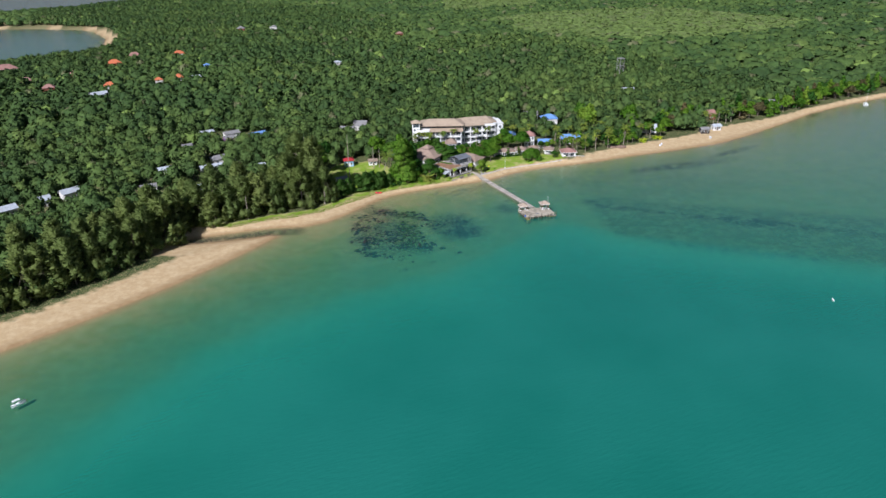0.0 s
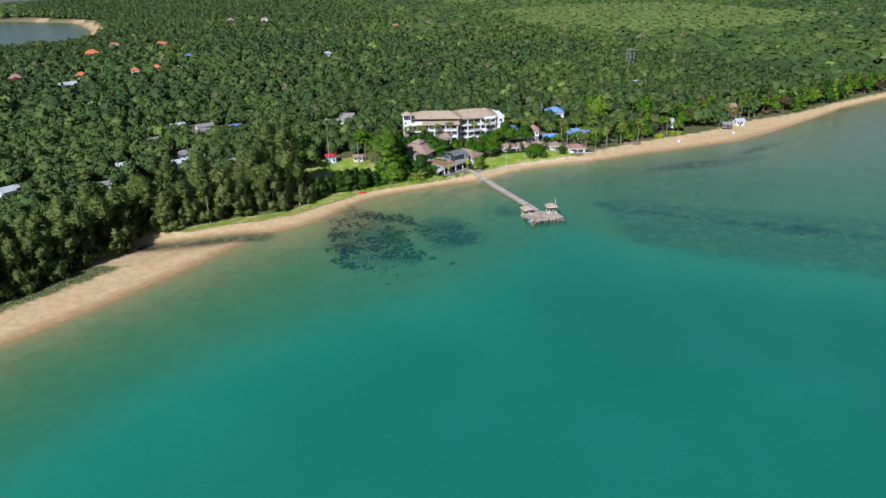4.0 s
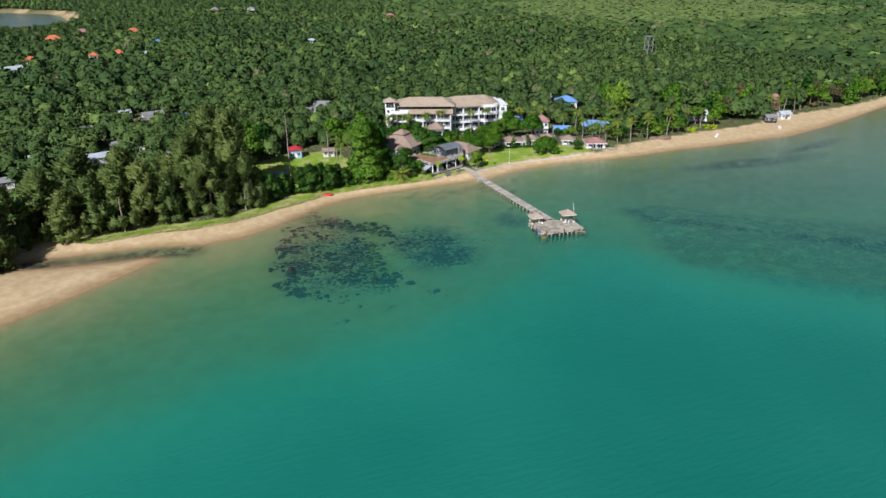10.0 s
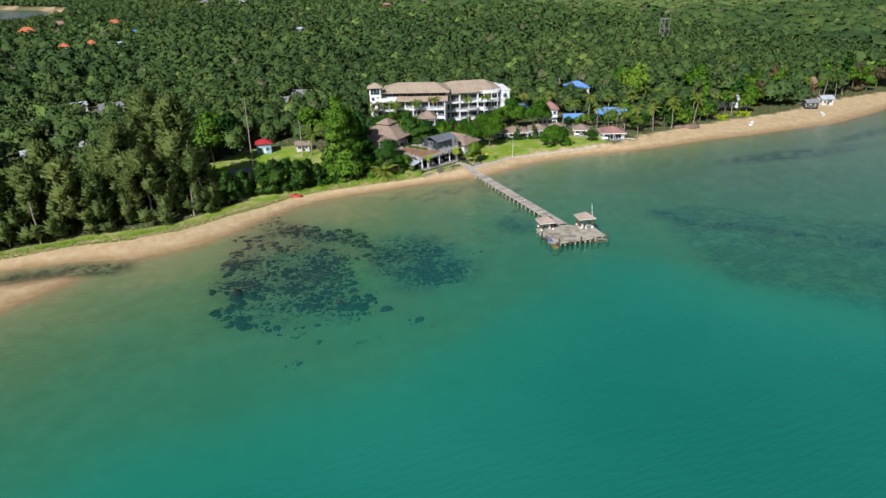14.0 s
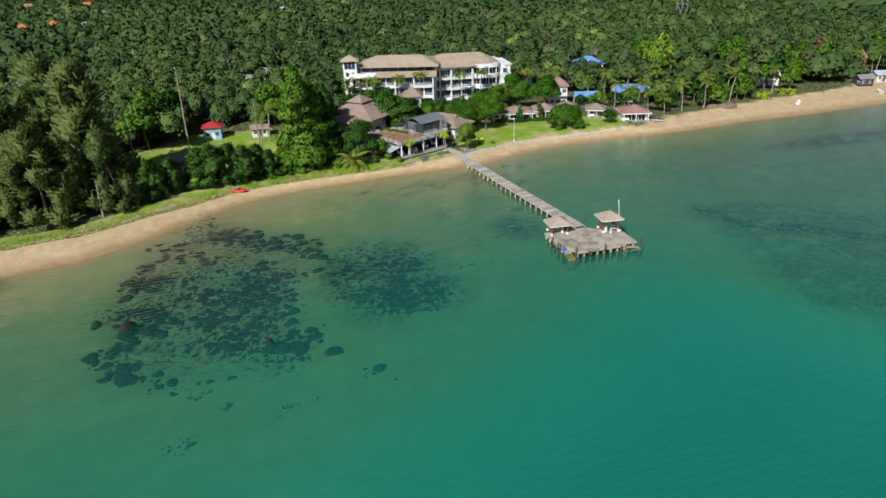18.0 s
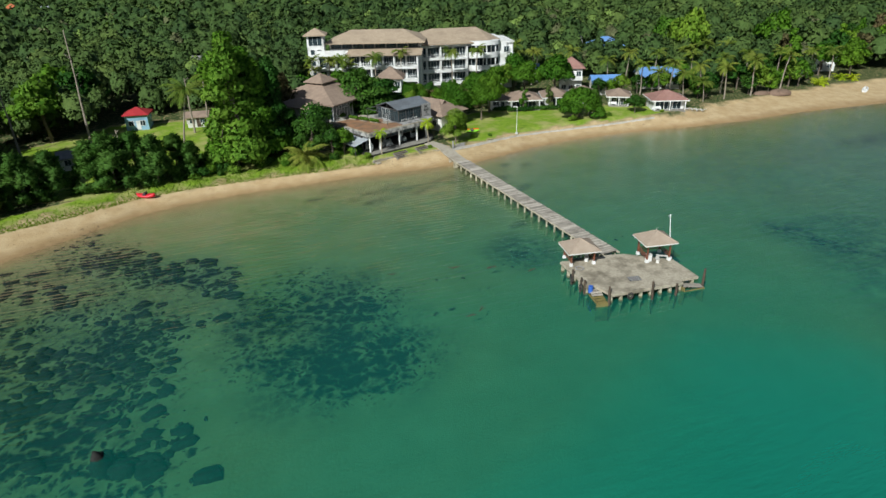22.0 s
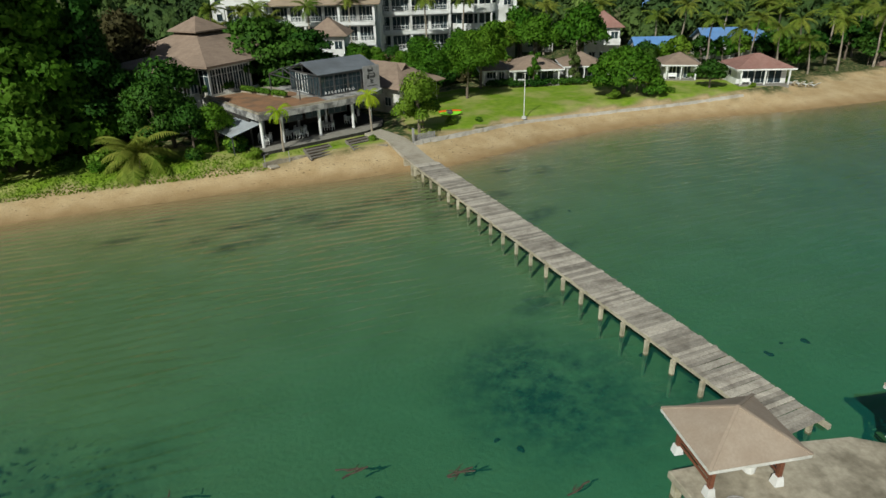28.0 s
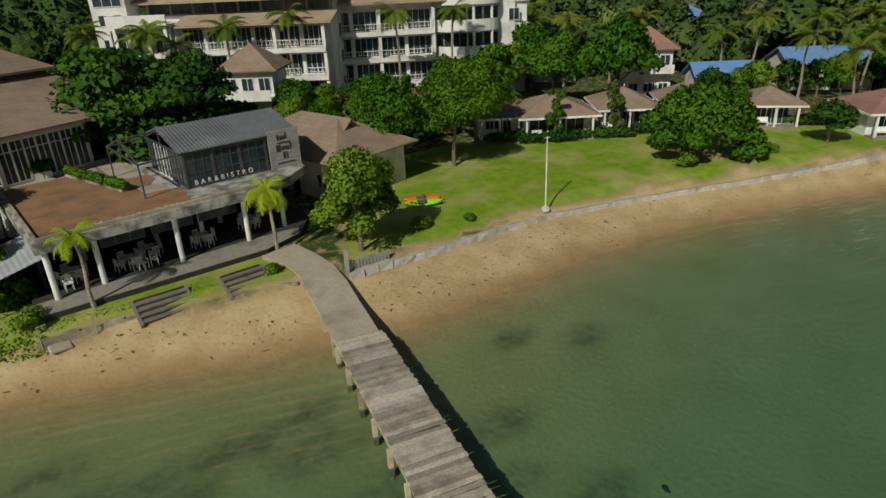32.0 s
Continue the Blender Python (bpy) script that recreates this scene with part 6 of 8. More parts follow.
def make_tree(seed, kind, fine=1.0):
    """Meshes of one tree: trunk and crown, base at the origin. fine: how many leaf sprays, and how small."""
    fs = fine ** -0.5
    r = np.random.RandomState(seed)
    if kind == "broad":
        h, w = 7.5, 4.4
        lobes = [(0, 0, h, w * 0.62, w * 0.55)]
        for k in range(9):
            a, q = 6.283 * k / 9 + r.uniform(-0.3, 0.3), r.uniform(0.5, 0.75) * w
            lobes.append((q * math.cos(a), q * math.sin(a), h - r.uniform(0.2, 2.4), w * r.uniform(0.32, 0.5), w * r.uniform(0.28, 0.4)))
        for k in range(4):
            a = r.uniform(0, 6.28)
            lobes.append((0.35 * w * math.cos(a), 0.35 * w * math.sin(a), h + r.uniform(0.6, 1.6), w * 0.36, w * 0.34))
        v, tr = lobes_cloud(r, lobes, int(2600 * fine), 0.50 * fs), (h, 0.28, 0.12)
    elif kind == "tall":
        h, w = 13.0, 4.0
        lobes = []
        for k in range(18):
            z = 1.3 + 12.5 * k / 17
            q = w * (1.05 - 0.055 * k) * r.uniform(0.3, 0.75)
            a = r.uniform(0, 6.28)
            lobes.append((q * math.cos(a), q * math.sin(a), z, w * r.uniform(0.38, 0.62) * (1.1 - 0.035 * k), r.uniform(0.9, 1.5)))
        v, tr = lobes_cloud(r, lobes, int(3000 * fine), 0.54 * fs), (h, 0.3, 0.1)
    elif kind == "tier":
        h, w = 7.5, 6.0
        lobes = []
        for k, z in enumerate((2.9, 4.0, 5.2, 6.4, 7.3)):
            for j in range(11 - 2 * k):
                a, q = r.uniform(0, 6.28), w * (0.88 - 0.14 * k) * r.uniform(0.25, 0.9)
                lobes.append((q * math.cos(a), q * math.sin(a), z + r.uniform(-0.3, 0.3), w * r.uniform(0.22, 0.34), 0.75))
        v, tr = lobes_cloud(r, lobes, int(3400 * fine), 0.50 * fs, 0.2, 0.6), (h - 0.6, 0.34, 0.12)
    elif kind == "casuarina":
        h, w = 12.5, 4.6
        lobes = []
        for k in range(72):
            z = 1.2 + 11.6 * (k / 71) ** 0.95
            q = w * (1.05 - 0.88 * (k / 71) ** 1.8) * r.uniform(0.15, 1.0) ** 0.6
            a = r.uniform(0, 6.28)
            lobes.append((q * math.cos(a), q * math.sin(a), z, r.uniform(0.55, 1.05), r.uniform(0.6, 1.2)))
        w_ = np.array([l[3] ** 2 for l in lobes])
        n = int(2600 * fine)
        l = np.array(lobes)[r.choice(len(lobes), n, p=w_ / w_.sum())]
        d = r.normal(0, 0.55, (n, 3))
        c = l[:, :3] + d * np.stack([l[:, 3], l[:, 3], l[:, 4]], 1)
        t = d / (np.linalg.norm(d, axis=1, keepdims=True) + 1e-6)
        t[:, 2] = np.abs(t[:, 2]) * 0.7 + 0.25
        t /= np.linalg.norm(t, axis=1, keepdims=True)
        s = np.cross(t, r.normal(0, 1, (n, 3)))
        s /= np.linalg.norm(s, axis=1, keepdims=True) + 1e-9
        ln, wd = r.uniform(0.9, 1.7, n)[:, None] * fs, r.uniform(0.22, 0.4, n)[:, None] * fs
        v = np.stack([c - t * ln / 2 - s * wd * 0.5, c - t * ln / 2 + s * wd * 0.5, c + t * ln / 2 + s * wd * 0.7, c + t * ln / 2 - s * wd * 0.7], 1).reshape(-1, 3)
        gn = np.cross(s, t)
        lobe_out = d + 0.5 * np.stack([l[:, 0] / w, l[:, 1] / w, 0.7 + 0 * l[:, 0]], 1)
        flip = (gn * lobe_out).sum(1) < 0
        v = v.reshape(-1, 4, 3)
        v[flip] = v[flip][:, ::-1]
        lobe_out /= np.linalg.norm(lobe_out, axis=1, keepdims=True) + 1e-6
        v = (v.reshape(-1, 3), np.repeat(lobe_out, 4, 0))
        tr = (h * 0.93, 0.24, 0.05)
    elif kind == "bush":
        lobes = []
        for k in range(9):
            a, q = r.uniform(0, 6.28), r.uniform(0, 0.9)
            lobes.append((q * math.cos(a), q * math.sin(a), r.uniform(0.35, 0.95), r.uniform(0.4, 0.7), r.uniform(0.4, 0.7)))
        v, tr = lobes_cloud(r, lobes, int(500 * fine), 0.24 * fs), (0.6, 0.06, 0.03)
        h = 0.6
    elif kind == "mound":
        h, w = 3.4, 4.6
        lobes = [(0, 0, 3.0, w * 0.72, 2.4)]
        for k in range(34):
            a, e = r.uniform(0, 6.28), r.uniform(0.0, 1.35)
            q = w * math.cos(e) * r.uniform(0.72, 0.95)
            lobes.append((q * math.cos(a), q * math.sin(a), 0.9 + 4.1 * math.sin(e) * r.uniform(0.85, 1.05), r.uniform(0.7, 1.25), r.uniform(0.6, 1.0)))
        v, tr = lobes_cloud(r, lobes, int(3200 * fine), 0.50 * fs), (h, 0.28, 0.12)
    elif kind == "slim":
        h, w = 4.6, 0.8
        lobes = []
        for k in range(16):
            a, q = r.uniform(0, 6.28), w * r.uniform(0.1, 0.9)
            lobes.append((q * math.cos(a), q * math.sin(a), 0.9 + 4.0 * k / 15, r.uniform(0.3, 0.55), r.uniform(0.35, 0.6)))
        v, tr = lobes_cloud(r, lobes, int(900 * fine), 0.30 * fs), (h, 0.16, 0.08)
    elif kind == "fluffy":
        h, w = 4.2, 2.1
        lobes = [(0, 0, h, w * 0.7, w * 0.65)]
        for k in range(10):
            a, q = r.uniform(0, 6.28), r.uniform(0.45, 0.8) * w
            lobes.append((q * math.cos(a), q * math.sin(a), r.uniform(1.7, 4.4), w * r.uniform(0.32, 0.5), w * r.uniform(0.3, 0.5)))
        v, tr = lobes_cloud(r, lobes, int(1700 * fine), 0.30 * fs), (h, 0.16, 0.08)
    if kind == "casuarina":
        limbs = [lobes[j][:3] for j in range(0, 72, 5)]
    else:
        limbs = [l[:3] for l in lobes[:9]]
    t = trunk_mesh("trunk", r, tr[0], tr[1], tr[2], limbs)
    return t, quads_mesh("crown", v)


TREES = {}


def tree_meshes(kind, variant, leafmat, fine=1.0):
    key = (kind, variant, fine, leafmat)
    if key not in TREES:
        if (kind, variant, fine) not in TREES:
            TREES[kind, variant, fine] = make_tree(hash_of(kind) + variant * 17, kind, fine)
        t, c = TREES[kind, variant, fine]
        c = c.copy()
        c.name = "crown"
        c.materials.append(M[leafmat])
        TREES[key] = (t, c)
    return TREES[key]


def hash_of(s):
    return sum(ord(ch) * (k + 3) for k, ch in enumerate(s))


def tree(kind, x, y, scale=1.0, leafmat="leaf", label="leafy broad-crowned tree", name="tree", variant=None, turn=None, tall=1.0, group=""):
    global tree_count
    tree_count += 1
    r = random.Random(tree_count * 7 + 1)
    fine = (4.5 if x > -100 else 2.0) if kind == "casuarina" else 4.0 if (kind == "fluffy" and 0 < x < 10) or (kind in ("broad", "mound", "slim") and 3 < x < 44 and y < 30) else 2.6 if -50 < x < 42 and y < 42 and kind != "bush" else (1.6 if -60 < x < 60 and y < 60 else 0.6)
    t, c = tree_meshes(kind, r.randrange(3) if variant is None else variant, leafmat, fine)
    m = pose(x, y, ground_z(x, y) - 0.05, r.uniform(-3, 3), r.uniform(-3, 3), r.uniform(0, 360) if turn is None else turn)
    o = thing(name, m, label, "bush" if kind == "bush" else "tree", group)
    o.scale = (scale, scale, scale * tall)
    part("trunk", t, "bark", o)
    part("crown", c, leafmat, o)
    return o


tree_count = 0


def palm_meshes(seed, h, lean, fronds=17, length=3.4, leafmat="frond", droop=1.0, leaflets=24):
    r = np.random.RandomState(seed)
    bm = bmesh.new()
    n = 7
    pts = [Vector((lean * (k / n) ** 1.7, 0.12 * math.sin(k), h * k / n - (0.4 if k == 0 else 0))) for k in range(n + 1)]
    for k in range(n):
        thick = 0.2 * min(1.0, 0.35 + h / 14)
        a, b = thick * (1 - 0.45 * k / n), thick * (1 - 0.45 * (k + 1) / n)
        bar(bm, pts[k], pts[k + 1], a * (1.3 if k == 0 else 1), b, 7)
    t = finish(bm, "trunk")
    t.materials.append(M["palebark"])
    out = []
    top = np.array(pts[-1])
    for f in range(fronds):
        a = 6.283 * f / fronds + r.uniform(-0.25, 0.25)
        el = r.uniform(-0.25, 1.15)
        d = np.array([math.cos(a), math.sin(a), 0])
        steps = leaflets
        p = top.copy()
        ln = length * r.uniform(0.85, 1.1)
        for k in range(steps):
            s = k / steps
            ang = el - droop * 1.55 * s ** 1.3
            dirv = d * math.cos(ang) + np.array([0, 0, math.sin(ang)])
            q = p + dirv * ln / steps
            side = np.cross(dirv, [0, 0, 1])
            side /= np.linalg.norm(side) + 1e-9
            lw = 0.85 * math.sin(math.pi * min(1, s * 0.9 + 0.12)) * length / 3.4
            for sg in (-1, 1):
                tipv = (p + q) / 2 + side * sg * lw * 0.8 - np.array([0, 0, 0.45 * lw]) + dirv * 0.25 * lw + r.normal(0, 0.03, 3)
                w2 = dirv * ln / steps * 0.26
                out += [p - w2 * 0.2, q - w2 * 0.2, tipv + w2 * 0.3, tipv - w2 * 0.3]
            out += [p + side * 0.025, q + side * 0.02, q - side * 0.02, p - side * 0.025]
            p = q
    c = quads_mesh("fronds", np.array(out))
    c.materials.append(M[leafmat])
    return t, c


PALMS = {}


def palm(x, y, h=8.0, lean=0.8, label="slender coconut palm with drooping fronds", leafmat="frond", turn=None, length=3.4, droop=1.0, fronds=17, group=""):
    global tree_count
    tree_count += 1
    r = random.Random(tree_count)
    key = (round(h), round(lean, 1), leafmat, length, droop, fronds)
    if key not in PALMS:
        PALMS[key] = palm_meshes(len(PALMS) + 3, h, lean, fronds, length, leafmat, droop)
    t, c = PALMS[key]
    o = thing("palm_tree", pose(x, y, ground_z(x, y) - 0.02, 0, 0, r.uniform(0, 360) if turn is None else turn), label, "palm", group)
    part("trunk", t, "palebark", o)
    part("fronds", c, leafmat, o)
    return o


def bare_trunk(x, y, h, label, lean=0.0, stubs=4):
    r = random.Random(int(abs(x) * 10))
    o = thing("dead_tree", pose(x, y, ground_z(x, y) - 0.05), label, "dead tree", "bare trunks")
    bm = bmesh.new()
    p0 = Vector((0, 0, -0.5))
    for k in range(6):
        p1 = Vector((lean * (k + 1) / 6 + r.uniform(-0.08, 0.08), r.uniform(-0.08, 0.08), h * (k + 1) / 6))
        bar(bm, p0, p1, 0.26 - 0.028 * k, 0.26 - 0.028 * (k + 1), 7)
        p0 = p1
    part("trunk", bm, "palebark", o)
    for k in range(stubs):
        z = h * r.uniform(0.55, 1.0)
        a = r.uniform(0, 6.28)
        bm = bmesh.new()
        bar(bm, (lean * z / h, 0, z - 0.2), (lean * z / h + 0.8 * math.cos(a), 0.8 * math.sin(a), z + r.uniform(0.1, 0.6)), 0.07, 0.03, 5)
        part("branch_stub", bm, "palebark", o)
    return o


# trees round the buildings
tree("tier", -8.8, 30.6, 1.5, "leafdark", "wide dark tree with tiered branches beside the hall", variant=0)
tree("tier", -4.0, 31.5, 1.25, "leafdark", "wide dark tree with tiered branches behind the bar", variant=1)
tree("tier", 6.5, 30.5, 0.62, "leaf", "green spreading tree behind the small house")
tree("broad", 12.3, 25.4, 0.84, "leaf", "dense green tree beside the lawn", variant=0)
tree("broad", 17.5, 23.5, 0.8, "leaf", "dense green tree behind the lawn", variant=1)
tree("broad", 24.0, 38.0, 0.76, "leaf", "dense green tree in front of the hotel", variant=2)
tree("broad", 22.5, 29.0, 0.85, "leaf", "dark spreading tree over the lawn edge", variant=2)
tree("broad", 31.0, 42.0, 0.8, "leaf", "round green tree in front of the hotel")
tree("broad", 38.0, 39.0, 0.9, "leaf", "round green tree behind the bungalows")
tree("broad", 45.5, 36.0, 1.05, "leaf", "large green tree behind the bungalows")
tree("broad", 41.0, 49.5, 0.9, "leaf", "round green tree at the hotel's corner")
tree("broad", 36.0, 46.5, 0.72, "leafbright", "round green tree below the hotel's bowed balconies")
tree("fluffy", 4.2, 9.0, 1.25, "leafbright", "feathery shrub tree at the foot of the walkway", variant=0)
tree("fluffy", 5.3, 10.4, 0.9, "leafdark", "low leafy tree beside the walkway", variant=1)
tree("mound", 38.5, 15.0, 1.14, "leaf", "round dense green tree on the lawn by the beach", variant=1)
tree("broad", 41.0, 15.0, 0.6, "leafdark", "small dark tree beside the round tree", variant=2)
tree("fluffy", 52.0, 12.0, 1.0, "leafdark", "low dark rounded shrub at the lawn's end", variant=2, tall=0.75)
tree("tall", -32.5, 19.5, 1.28, "leaf", "tall dense dark tree between the hall and the grass", variant=0)
tree("tall", -28.6, 24.0, 1.2, "leafdark", "tall dense dark tree close to the hall", variant=1)
tree("tall", -36.8, 20.0, 1.6, "leaf", "tall dense green tree behind the grass", variant=2)
tree("tier", -8.0, 27.6, 0.72, "leafdark", "low dark spreading tree at the hall's corner", variant=2)
for k, (x, y, s) in enumerate([(7.5, 49, 0.5), (11.0, 46, 0.45), (15.0, 48.5, 0.42), (18.5, 45.5, 0.45), (22, 49, 0.42), (1.5, 52, 0.6), (-3.0, 52.5, 0.85), (-7.5, 53, 0.85), (7.0, 41, 0.62), (5.8, 38.5, 0.5), (-12, 52, 0.8), (-16.5, 48, 0.9), (-1.0, 47.5, 0.6), (26.5, 47.5, 0.5), (31, 46.5, 0.6), (9.5, 40, 0.45), (13.5, 38, 0.5)]):
    tree("broad", x, y, s, ("leaf", "leafbright", "leafdark", "leaf")[k % 4], "leafy garden tree in front of the hotel", group="hotel garden trees")
for k in range(34):
    r = random.Random(500 + k)
    x = 60 + k * 1.6 + r.uniform(-2, 2)
    y = 15.5 - 0.05 * (x - 60) + r.uniform(0, 18)
    if x < 79 and y > 17.5:
        continue
    tree("fluffy", x, y, r.uniform(0.8, 1.35), ("leaf", "leafdark", "leafbright")[k % 3], "leafy undergrowth tree beneath the beach palms", group="undergrowth behind the beach")
tree("tall", -38.0, 15.5, 1.55, "leafbright", "tall bushy tree with bright leaves behind the grass", variant=0)
tree("tall", -33.5, 18.0, 1.4, "leaf", "tall bushy tree beside its twin", variant=1)
tree("tall", -28.8, 20.5, 1.15, "leafdark", "tall dark tree close to the hall", variant=2)
tree("broad", -31.5, 28.0, 1.25, "leafdark", "tall dark tree behind the palms", variant=0)
tree("broad", -27.0, 35.0, 1.3, "dryleaf", "brownish tree beside the hall", variant=1)
tree("fluffy", -24.0, 13.0, 1.45, "leafdark", "dark leafy tree beside the restaurant", variant=0)
tree("fluffy", -20.5, 12.0, 1.0, "leafdark", "dark leafy shrub beside the restaurant", variant=2)
tree("fluffy", -18.2, 12.2, 0.95, "leaf", "green shrub against the restaurant", variant=1)
tree("fluffy", -22.5, 16.5, 1.75, "leafdark", "dark leafy tree below the hall", variant=1)
for k, (x, y, s) in enumerate([(-58.5, 11.5, 0.85), (-55, 12.5, 0.8), (-52, 11.5, 0.75), (-61.5, 13.5, 0.75), (-48.5, 15, 0.65), (-68, 12, 0.7), (-72, 10, 0.75), (-46, 13, 0.55)]):
    tree("casuarina", x, y, s, "needledark", "dark young casuarina bush at the top of the beach", name="casuarina", tall=0.85)
for k, (x, y, s) in enumerate([(-80, 8.5, 0.9), (-86, 8, 1.0), (-92, 6.5, 1.05), (-98, 8, 1.05), (-104, 6.5, 1.0), (-110, 7.5, 1.1), (-117, 7, 1.05), (-124, 6.5, 1.1), (-131, 4, 1.0), (-137, 7, 1.1),
                               (-85, 18, 1.1), (-94, 16, 1.1), (-102, 17, 1.1), (-111, 17, 1.1), (-120, 16, 1.15), (-129, 15, 1.1), (-138, 15, 1.15), (-92, 27, 1.1), (-104, 28, 1.1), (-116, 28, 1.1), (-128, 27, 1.1), (-140, 26, 1.1),
                               (-147, 2, 1.05), (-152, -6, 1.1), (-155, 6, 1.2), (-158, -12, 1.15), (-163, -3, 1.1), (-164, -18, 1.0), (-166, 9, 1.2), (-170, -24, 1.05), (-171, -10, 1.1), (-176, 0, 1.1), (-177, -28, 1.05), (-180, -15, 1.1), (-184, -32, 1.1), (-188, -20, 1.1), (-190, -6, 1.1),
                               (-192, -35, 1.1), (-198, -38, 1.05), (-199, -24, 1.1), (-202, -8, 1.1), (-206, -40, 1.1), (-211, -30, 1.1), (-214, -46, 1.05), (-218, -14, 1.1), (-221, -38, 1.1), (-228, -48, 1.1), (-229, -28, 1.1), (-240, -50, 1.1)]):
    tree("casuarina", x, y, s * random.Random(k).uniform(1.0, 1.4), "needle", "feathery grey-green casuarina tree behind the beach", name="casuarina", group="casuarinas along the beach")
for x, y, s in ((-84, 17, 2.05), (-89, 20, 2.15), (-96, 12, 1.7)):
    tree("casuarina", x, y, s, "needle", "very tall feathery casuarina rising over its neighbours", name="casuarina", tall=1.05, group="casuarinas along the beach")
for x, y, h, ln in ((-62.3, 27.1, 25.0, 0.3), (-75.0, 33.0, 15.0, -0.3), (-81.0, 40.5, 23.0, 0.4), (-56.3, 17.0, 9.0, -0.8), (-63.0, 31.0, 5.0, 0), (-43.5, 44.0, 12.0, 0.0), (-40.5, 43.5, 11.0, 0.6), (-117.5, 2.0, 11.0, 0.2), (-82, 4.0, 7.0, 0.3)):
    bare_trunk(x, y, h, "tall bare dead trunk standing in the grass" if h > 14 else "bare broken trunk behind the beach", ln)
palm(-46.8, 19.0, 14.0, 2.3, "slender leaning coconut palm in the grass", turn=0, length=5.0, fronds=20)
palm(-26.0, 9.8, 1.6, 0.2, "short wide palm with yellowing fronds in the grass", length=5.0, fronds=24)
palm(-11.7, 8.7, 4.4, 0.1, "small yellow-green palm in front of the restaurant", "frondyellow", length=1.9, droop=1.25, fronds=13, group="yellow palms")
palm(-0.9, 11.3, 4.6, 0.1, "small yellow-green palm at the head of the walkway", "frondyellow", length=2.2, droop=1.25, fronds=13, group="yellow palms")
for k, (x, y, h) in enumerate([(-3.5, 56.0, 9), (-8.0, 58.5, 10), (43, 52, 9), (47, 50, 9), (51, 54, 8), (46.0, 58, 10), (-12, 60, 8)]):
    palm(x, y, h, 0.3, "coconut palm in front of the white hotel", length=3.0, group="hotel palms")
for k, (x, y, h, ln) in enumerate([(66, 20, 7, 0.8), (70, 16, 7, 1.0), (73, 24, 8, 0.6), (78, 18, 8, 1.2), (81, 13, 8, -0.6), (86, 19, 9, 0.8), (90, 13, 9, 1.4), (94, 16, 9, 1.0), (97, 22, 9, 0.6), (103, 15, 9, 1.0), (108, 21, 9, 0.6), (76, 34, 9, 0.8), (70, 38, 9, 0.6), (62, 36, 8, 0.6), (90, 36, 9, 0.8), (84, 28, 9, 0.6), (100, 40, 9, 0.8), (66, 27, 8, 0.6), (74, 13, 5, 0.6), (98, 30, 10, 0.5), (180, 20, 8, 1.2), (186, 22, 9, 1), (192, 21, 8, 1.4), (198, 22, 8, 1.0), (176, 24, 8, 0.8), (120, 20, 8, 0.9), (126, 18, 8, 0.6), (58, 48, 9, 0.5), (52, 46, 8, 0.6)]):
    palm(x, y, h, ln, "coconut palm leaning over the back of the beach", group="beach palms")
for k, (x, y) in enumerate([(116, 13.5), (118, 15), (130, 14), (128, 16)]):
    palm(x, y, 0.6, 0.1, "low bright palm clump on the sand", "frondyellow", length=3.0, fronds=20)
tree("broad", 100, 47, 1.25, "leafbright", "tall light green tree above the palms", variant=0, tall=1.35)
tree("broad", 127, 40, 1.25, "leaf", "tall light green tree near the beach", variant=1, tall=1.3)
tree("broad", 112, 70, 1.0, "leafbright", "bright green tree in the woods", variant=2, tall=1.2)
for k in range(95):
    r = random.Random(900 + k)
    x = 112 + k * 3.0 + r.uniform(-2, 2)
    y = float(np.interp(x, [112, 141, 170, 193, 230, 272, 319, 366, 400], [19, 16, 24, 26, 18, 25, 31, 33, 33])) + r.uniform(0, 16)
    if abs(x - 135) < 7 and abs(y - 30) < 8 or abs(x - 188) < 10 and y < 44 or abs(x - 255) < 10 and abs(y - 40) < 9:
        continue
    tree("broad" if k % 3 else "tall", x, y, r.uniform(0.7, 1.05), ("leaf", "leafdark", "leaf", "dryleaf", "leafbright")[k % 5], "leafy tree in the wood along the far beach", group="wood along the far beach")

tree("slim", 30.3, 26.4, 1.0, "leaf", "slender shaggy tree before the bungalows", variant=0)
tree("slim", 36.5, 24.6, 1.1, "needle", "slender shaggy tree at the hedge", variant=1)
for k, (x, y, q) in enumerate(((-69.7, 66.4, 1.35), (-72, 50, 1.4), (-66, 62, 1.3), (-36, 60, 1.25), (-30, 52, 1.1))):
    tree("broad", x, y, q, ("leaf", "leafbright", "leafdark")[k % 3], "spreading green tree behind the grass yard", group="yard trees", tall=0.95)
for k, (x, y, q) in enumerate(((55.5, 30.8, 0.85), (58.5, 29.8, 0.8), (62.0, 29.6, 0.95), (66.5, 28.8, 0.9), (71.0, 28.2, 0.85), (75.0, 27.8, 0.95), (79.5, 27.0, 0.9), (84.0, 28.0, 1.0))):
    tree("fluffy", x, y, q, ("leafdark", "leaf", "leafbright")[k % 3], "leafy shrub tree below the blue roofs", group="shrub trees behind the bungalows")
for k, (x, y, h) in enumerate(((-6.5, 52.5, 11), (1.5, 51.0, 11), (9.0, 52.0, 12), (21.0, 46.5, 12.5), (28.0, 47.0, 12.5), (-13.5, 56.0, 11))):
    palm(x, y, h, 0.4, "tall dark coconut palm against the hotel balconies", length=3.1, group="hotel palms", fronds=19)
